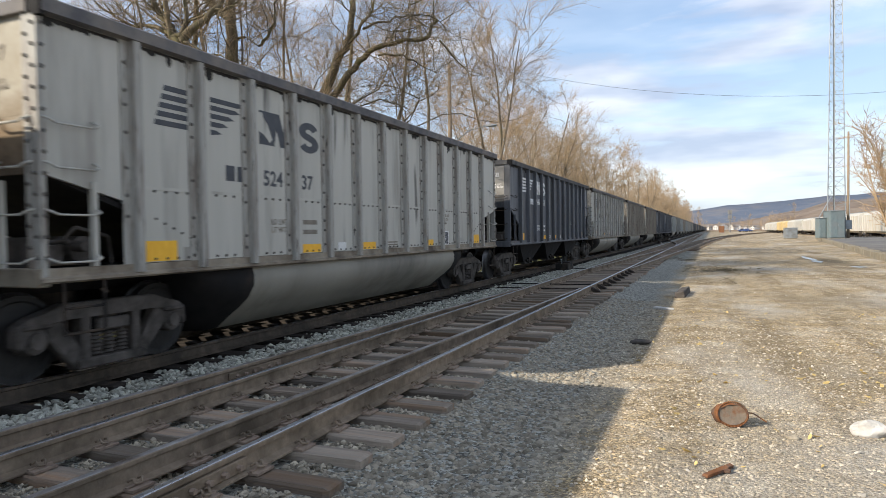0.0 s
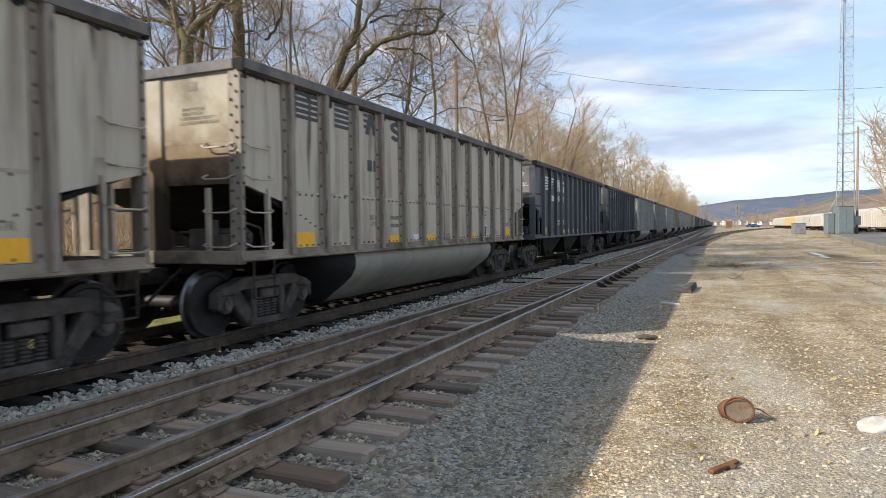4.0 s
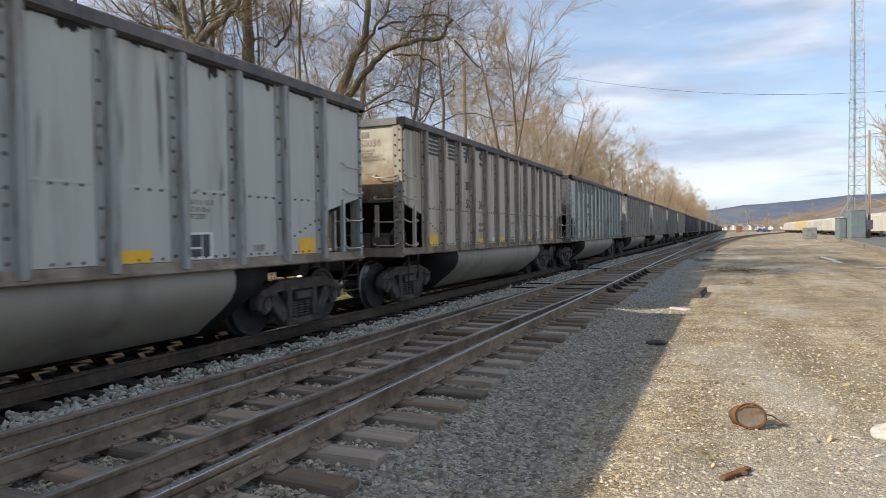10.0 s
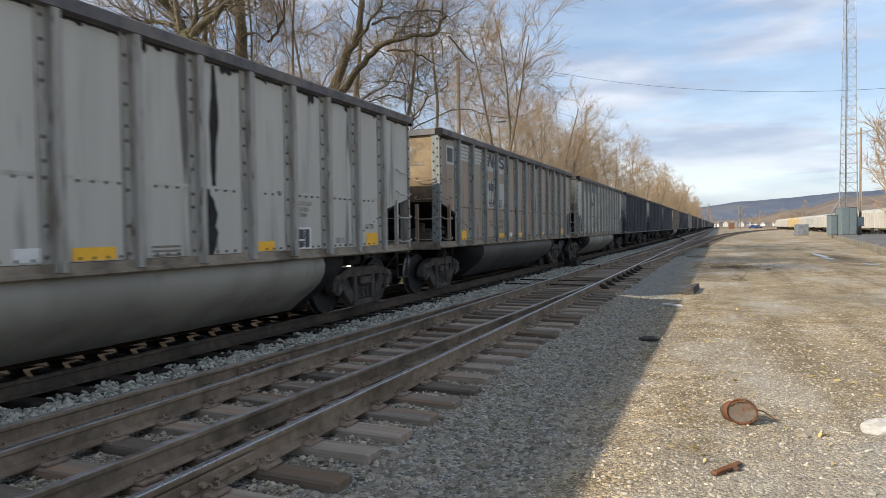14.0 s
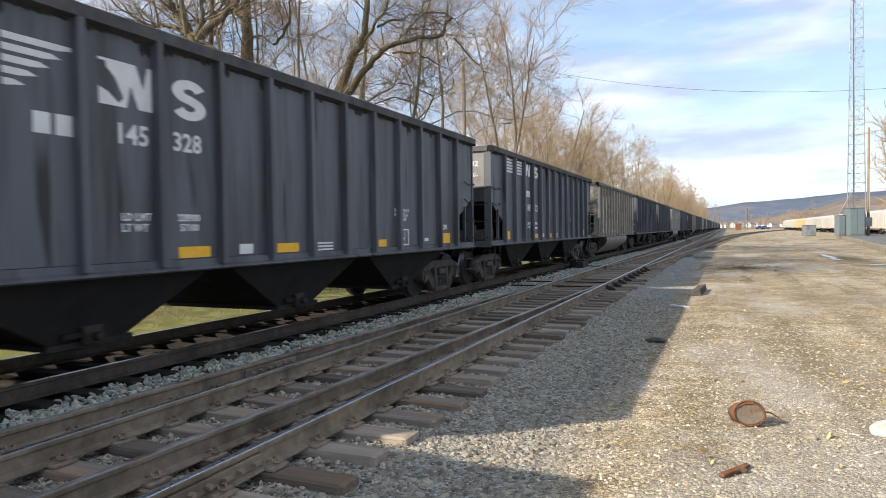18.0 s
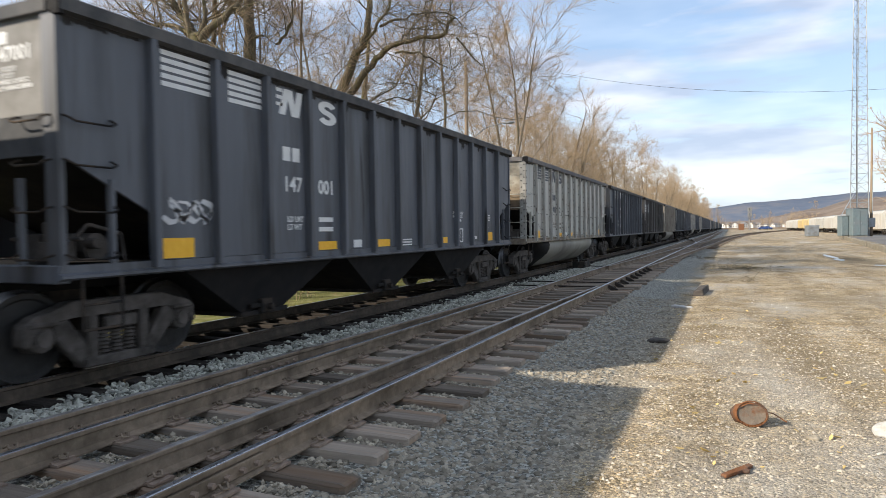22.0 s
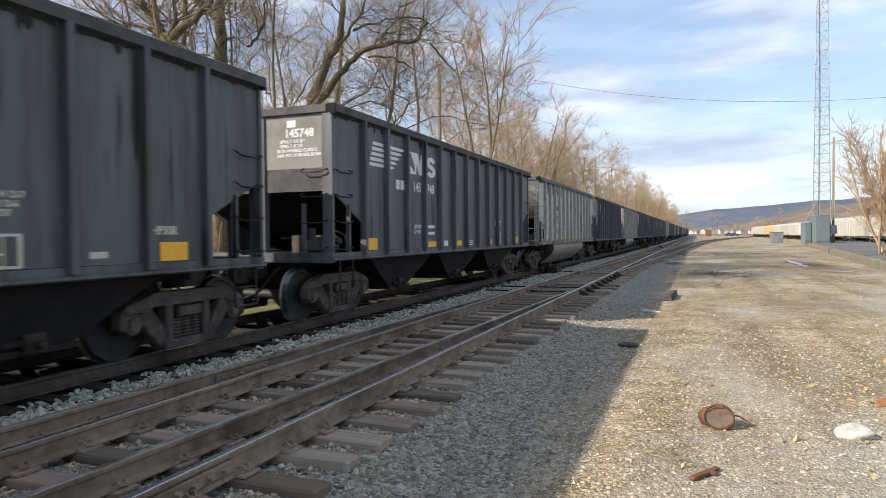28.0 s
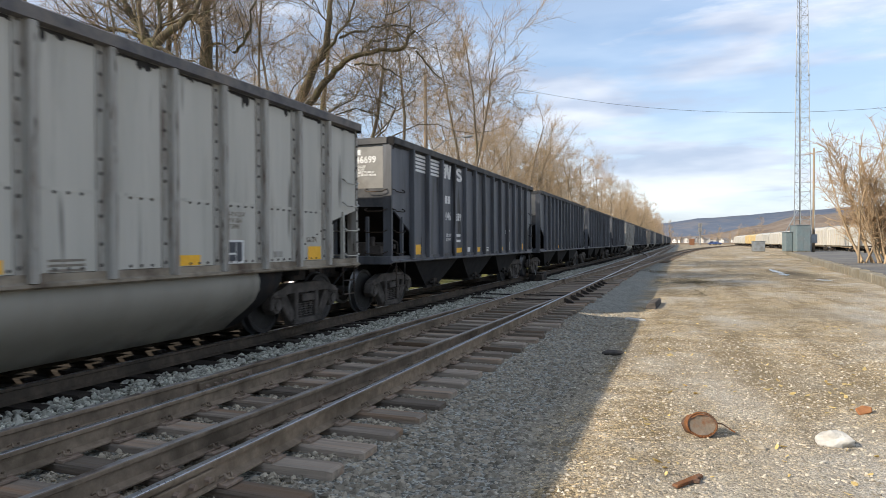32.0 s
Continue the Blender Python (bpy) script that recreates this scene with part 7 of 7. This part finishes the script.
# ---- standing freight cars across the yard ----
def standing_car(x, y, turn, colour, label):
    e = new("covered_hopper_car")
    bm = bmesh.new()
    prism(bm, [(-1.5, 1.2), (-1.5, 3.9), (-1.1, 4.3), (-0.5, 4.5), (0.5, 4.5), (1.1, 4.3), (1.5, 3.9), (1.5, 1.2), (0.9, 0.9), (-0.9, 0.9)], "y", -7.2, 7.2)
    part("body", bm, M[colour], e)
    bm = bmesh.new()
    box(bm, -0.35, 0.35, -6.8, 6.8, 4.5, 4.62)
    part("running_board", bm, M["galv"], e)
    for k in range(9 if y < 160 else 0):
        for s in (-1,):
            bm = bmesh.new()
            box(bm, s * 1.5, s * 1.56, -6.4 + 1.6 * k - 0.05, -6.4 + 1.6 * k + 0.05, 1.2, 3.9)
            part("rib", bm, M[colour], e)
    for s in (-1, 1):
        bm = bmesh.new()
        box(bm, -1.5, 1.5, s * 8.0 - 0.1, s * 8.0 + 0.1, 0.95, 1.2)
        part("end_sill", bm, M["iron"], e)
        bm = bmesh.new()
        bent(bm, [(1.4, s * 7.9, 1.2), (1.4, s * 7.9, 4.0), (1.4, s * 7.2, 4.0)], 0.04, 5)
        part("ladder", bm, M[colour], e)
        bm = bmesh.new()
        box(bm, -0.3, 0.3, s * 7.1, s * 8.5, 0.8, 1.05)
        part("draft_beam", bm, M["iron"], e)
        t = part("truck", SHAPE["bolster"], M["iron"], e, m=pose(0, s * 6.2, 0))
        for q in (-1, 1):
            part("side_frame", SHAPE["frame"], M["iron"], t, m=pose(q * 1.0, 0, 0))
            part("wheelset", SHAPE["wheelset"], M["wheel"], t, m=pose(0, q * 0.89, 0.457))
    e.matrix_basis = pose(x, y, 0.1, 0, 0, turn) @ Matrix.Diagonal((1, 1, 0.86, 1))
    tagged(e, label, "freight car", group="standing freight cars")


yard_track = track_of("yard_track", "rusty yard track under the standing freight cars")
for s in (-0.755, 0.755):
    part("rail", sweep(SECTION, [(22.2 + s, yy, 0.1) for yy in lines((85, 330, 30))]), M["rail"], yard_track)
for k in range(12):
    colour = "straw" if k in (7, 8) else ("grey" if k == 5 else "offwhite")
    standing_car(22.2, 106 + 16.9 * k, 0, colour, {"straw": "faded yellow covered hopper car standing in the yard", "grey": "grey covered hopper car standing in the yard", "offwhite": "dirty white covered hopper car standing in the yard"}[colour])


# ---- distance ----
def ridge(name, label, radius, heights, material, seed, rough):
    verts, faces = [], []
    n = 140
    for k in range(n + 1):
        a = -40 + 90 * k / n
        for (p, h0), (q, h1) in zip(heights, heights[1:]):
            if p <= a <= q:
                e = h0 + (h1 - h0) * (a - p) / (q - p)
        e += rough * noise.noise((a * 0.55, seed, 0)) + rough * 0.35 * noise.noise((a * 3.1, seed, 2))
        x, y = radius * math.sin(radians(a)), radius * math.cos(radians(a))
        z = radius * math.tan(radians(max(e, 0.05)))
        verts += [(x * 0.8, y * 0.8, -2), (x * 0.9, y * 0.9, z * 0.6), (x, y, z), (x * 1.1, y * 1.1, -2)]
    for k in range(n):
        for j in range(3):
            b = 4 * k + j
            faces.append((b, b + 1, b + 5, b + 4))
    me = bpy.data.meshes.new(name)
    me.from_pydata(verts, [], faces)
    me.materials.append(M[material])
    for p in me.polygons:
        p.use_smooth = True
    tagged(new(name, me), label, "hill", kind="structure")


ridge("backdrop_ridge", "long wooded ridge on the horizon, painted in hazy blue", 3300, [(-40, 0.9), (-6, 1.3), (-1, 1.62), (1, 1.9), (5, 2.15), (9, 2.45), (14, 2.6), (50, 2.2)], "ridge", 3, 0.10)
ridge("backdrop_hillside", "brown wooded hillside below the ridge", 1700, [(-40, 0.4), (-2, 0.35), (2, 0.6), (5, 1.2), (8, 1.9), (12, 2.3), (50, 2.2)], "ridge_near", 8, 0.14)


def house(x, y, w, d, h, turn):
    e = new("house")
    bm = bmesh.new()
    prism(bm, [(-w / 2, 0), (-w / 2, h), (0, h + w * 0.38), (w / 2, h), (w / 2, 0)], "y", -d / 2, d / 2)
    part("wall", bm, M["wall"], e)
    bm = bmesh.new()
    prism(bm, [(-w / 2 - 0.4, h - 0.25), (0, h + w * 0.38 + 0.15), (w / 2 + 0.4, h - 0.25), (w / 2 + 0.4, h + 0.1), (0, h + w * 0.38 + 0.5), (-w / 2 - 0.4, h + 0.1)], "y", -d / 2 - 0.4, d / 2 + 0.4)
    part("roof", bm, M["roof"], e)
    for a in (-0.25, 0.25):
        for z in (1.2, 4.0):
            bm = bmesh.new()
            box(bm, a * w - 0.6, a * w + 0.6, -d / 2 - 0.06, -d / 2 + 0.02, z, z + 1.5)
            part("window", bm, M["glass"], e)
    e.matrix_basis = pose(x, y, -0.1, 0, 0, turn)
    tagged(e, "distant white gabled house at the foot of the hill", "house", group="distant houses")


rng = random.Random(31)
for k in range(16):
    a = rng.uniform(-0.5, 6.5)
    d = rng.uniform(1120, 1340)
    house(d * math.sin(radians(a)), d * math.cos(radians(a)), rng.uniform(6, 10), rng.uniform(7, 12), rng.uniform(4, 6), rng.uniform(-50, 50))
far_rng = random.Random(3)
for k in range(70):
    a, d = far_rng.uniform(-1.5, 12), far_rng.uniform(380, 1000)
    plant(far_rng.choice(thin), d * math.sin(radians(a)), d * math.cos(radians(a)), far_rng.uniform(0.5, 0.85), far_rng.uniform(0, 6.28), M["bark"], "distant bare tree at the edge of the yard", "far trees")


# ---- small things on the yard ----
def rusty_can(x, y):
    e = new("crushed_can")
    bm = bmesh.new()
    rings = []
    for s, r in ((-0.09, 0.105), (-0.085, 0.125), (-0.05, 0.115), (0.0, 0.118), (0.06, 0.115), (0.085, 0.124), (0.09, 0.112)):
        ring = []
        for i in range(28):
            a = 2 * math.pi * i / 28
            k = 1 + 0.10 * noise.noise((math.cos(a) * 1.8, math.sin(a) * 1.8, s * 9))
            ring.append(bm.verts.new((r * k * 1.12 * math.cos(a), s + 0.012 * noise.noise((a, s, 1)), r * k * 0.86 * math.sin(a) * (1.0 if math.sin(a) < 0.5 else 0.88))))
        rings.append(ring)
    for A, B_ in zip(rings, rings[1:]):
        for i in range(28):
            bm.faces.new((A[i], A[(i + 1) % 28], B_[(i + 1) % 28], B_[i]))
    bm.faces.new(rings[-1])
    part("shell", bm, M["rust"], e, "rusted crumpled can wall", smooth=True)
    bm = bmesh.new()
    vs = [bm.verts.new((0.112 * 1.08 * math.cos(2 * math.pi * i / 28), -0.082 + 0.018 * noise.noise((i * 0.5, 0, 0)), 0.112 * 0.82 * math.sin(2 * math.pi * i / 28))) for i in range(28)]
    mid = bm.verts.new((0.01, -0.066, 0.01))
    for i in range(28):
        bm.faces.new((vs[i], vs[(i + 1) % 28], mid))
    part("lid", bm, M["tin"], e, "dented dull brown lid", smooth=True)
    bm = bmesh.new()
    pts = [Vector((0.126 * math.cos(a * math.pi / 14), -0.09, 0.106 * math.sin(a * math.pi / 14))) for a in range(29)]
    bent(bm, pts, 0.007, 6)
    part("rim", bm, M["rust"], e, smooth=True)
    bm = bmesh.new()
    bent(bm, [(0.12, 0.0, 0.02), (0.2, 0.02, 0.01), (0.3, 0.0, -0.06)], 0.006, 5)
    part("wire_bail", bm, M["rust"], e)
    e.matrix_basis = pose(x, y, ground_z(x, y) + 0.095, -14, 0, 12)
    tagged(e, "crushed rusty paint can lying on the gravel", "can")


rusty_can(0.15, 6.28)


def rock(name, x, y, size, seed, material, label, category, sink=0.3):
    bm = bmesh.new()
    lump(bm, (0, 0, 0), size, seed, 3)
    for v in bm.verts:
        v.co += v.co * 0.08 * noise.noise(v.co * 30)
        v.co.z = max(v.co.z, -size[2] * 0.7)
    tagged(part(name, bm, M[material], m=pose(x, y, ground_z(x, y) + size[2] * (0.7 - sink))), label, category)


rock("pale_stone", 1.22, 6.33, (0.15, 0.09, 0.085), 3, "stone", "pale broken limestone lump on the gravel", "stone")


def plain(name, bm, material, label, category, m, bevel=0.0):
    tagged(part(name, bm, M[material], m=m, bevel=bevel), label, category)


bm = bmesh.new()
prism(bm, [(-0.17, 0.02), (-0.165, -0.022), (0.02, -0.022), (0.05, -0.06), (0.075, -0.055), (0.07, -0.02), (0.17, -0.018), (0.18, 0.022)], "z", 0.0, 0.022)
plain("rusty_bracket", bm, "rust", "flat rusty steel scrap on the gravel", "scrap", pose(0.04, 5.0, ground_z(0.04, 5) + 0.012, 4, 0, 58), 0.003)
bm = bmesh.new()
prism(bm, [(-0.14, 0), (-0.12, 0.16), (0.12, 0.2), (0.15, 0.0)], "y", -1.5, 1.5)
plain("tie_piece", bm, "truck", "cut grey tie end lying in the ballast", "tie", pose(-0.72, 18.7, ground_z(-0.7, 18.9) - 0.01, 0, 0, -3) @ Matrix.Diagonal((0.9, 0.55, 0.9, 1)), 0.02)
bm = bmesh.new()
prism(bm, [(-0.10, -0.06), (-0.05, 0.05), (0.05, 0.07), (0.11, 0.0), (0.05, -0.06)], "z", 0, 0.03)
plain("clay_shard", bm, "clay", "orange broken clay shard on the gravel", "shard", pose(1.72, 7.62, ground_z(1.72, 7.62) + 0.012, 14, -10, 30), 0.012)
rock("dark_chunk", -1.04, 10.6, (0.16, 0.08, 0.055), 6, "truck", "dark weathered wood chunk in the ballast", "wood chunk")
rock("grey_stone", 0.62, 6.0, (0.05, 0.04, 0.025), 8, "ballast", "small flat grey stone beside the can", "stone")
bm = bmesh.new()
prism(bm, [(-0.5, -0.1), (-0.42, 0.07), (0.4, 0.1), (0.5, 0.0), (0.3, -0.08)], "z", 0, 0.05)
plain("pale_slab", bm, "stone", "pale flat stone slab in the ballast", "stone", pose(-0.98, 15.3, ground_z(-0.98, 15.3), 3, 4, -15) @ Matrix.Diagonal((0.45, 0.8, 1, 1)), 0.01)


def brush_pile(x, y, rx, ry, n, seed, label):
    rng = random.Random(seed)
    runs = []
    for k in range(n):
        a = rng.uniform(0, 6.28)
        q = Vector((rng.gauss(0, rx), rng.gauss(0, ry), rng.uniform(0.0, 0.07)))
        runs.append(limb(rng, q, Vector((math.cos(a), math.sin(a) * 0.6, rng.uniform(-0.08, 0.14))), rng.uniform(0.15, 0.6), rng.uniform(0.005, 0.014), 0.003, 4, 0.25, -0.06))
    me = tube_mesh("brush_pile", runs, 5)
    me.materials.append(M["oak"])
    ob = new("brush_pile", me)
    ob.matrix_basis = pose(x, y, ground_z(x, y))
    tagged(ob, label, "brush", kind="stuff")


brush_pile(-1.6, 40.5, 0.7, 0.8, 110, 1, "heap of dark broken branches by the rails")
brush_pile(0.3, 29.6, 0.6, 0.7, 130, 2, "scattered brown sticks and dry brush on gravel")
brush_pile(0.1, 22.6, 0.4, 0.15, 14, 3, "few dark sticks on the gravel")
brush_pile(11.2, 88, 0.9, 1.2, 60, 4, "rusty scrap and sticks beside the platform end")


def leaves():
    rng = random.Random(8)
    bm = bmesh.new()
    for k in range(420):
        x, y = rng.uniform(-1.0, 4.5), 3.5 + 12 * rng.random() ** 1.4
        if noise.noise((x * 0.8, y * 0.8, 3)) < -0.05:
            continue
        s = rng.uniform(0.018, 0.045)
        m = Matrix.Translation((x, y, ground_z(x, y) + 0.012)) @ Euler((rng.gauss(0, 0.35), rng.gauss(0, 0.35), rng.uniform(0, 6.28))).to_matrix().to_4x4()
        pts = [(-1, 0, 0.1), (-0.3, 0.55, 0.0), (0.5, 0.5, 0.1), (1, 0, 0.25), (0.4, -0.5, 0.05), (-0.4, -0.45, 0.12)]
        vs = [bm.verts.new(m @ (Vector(p) * s)) for p in pts]
        lo = [bm.verts.new(v.co - Vector((0, 0, 0.0015))) for v in vs]
        bm.faces.new(vs)
        bm.faces.new(lo[::-1])
        for i in range(6):
            bm.faces.new((vs[i], lo[i], lo[(i + 1) % 6], vs[(i + 1) % 6]))
    tagged(part("dry_leaves", bm, M["leaf"]), "scattered curled yellow-brown leaves", "leaves", kind="stuff")


leaves()


# ---- the rolling train ----
# Seconds and the place along the track of the leading corner of the third car.
TRAIN = [(0, 4.2), (32, 4.2 - 14.4 * 32)]


def lead(t):
    for (a, p), (b, q) in zip(TRAIN, TRAIN[1:]):
        if t <= b:
            return p + (q - p) * (t - a) / (b - a)


def motions():
    for i, car in enumerate(CARS):
        shift = NOSE[i] + HALF[i]
        walk(car, [(t, pose(MAIN_X, y + shift, RAIL_TOP)) for t, y in TRAIN])
    # the wheels roll without slipping: one turn in 2.87 m; the wheelsets of all trucks turn alike
    for q in (-1, 1):
        first = next(w for w, s in WHEELS if s == q)
        steps = [k / FPS for k in range(32 * FPS + 1)]
        walk(first, [(t, pose(0, q * 0.89, 0.457, math.degrees((4.2 - lead(t)) / 0.457), 0, 0)) for t in steps])
        keys = first.animation_data
        for w, s in WHEELS:
            if s == q and w is not first:
                w.rotation_mode = "QUATERNION"
                w.animation_data_create().action = keys.action
                w.animation_data.action_slot = keys.action_slot


motions()
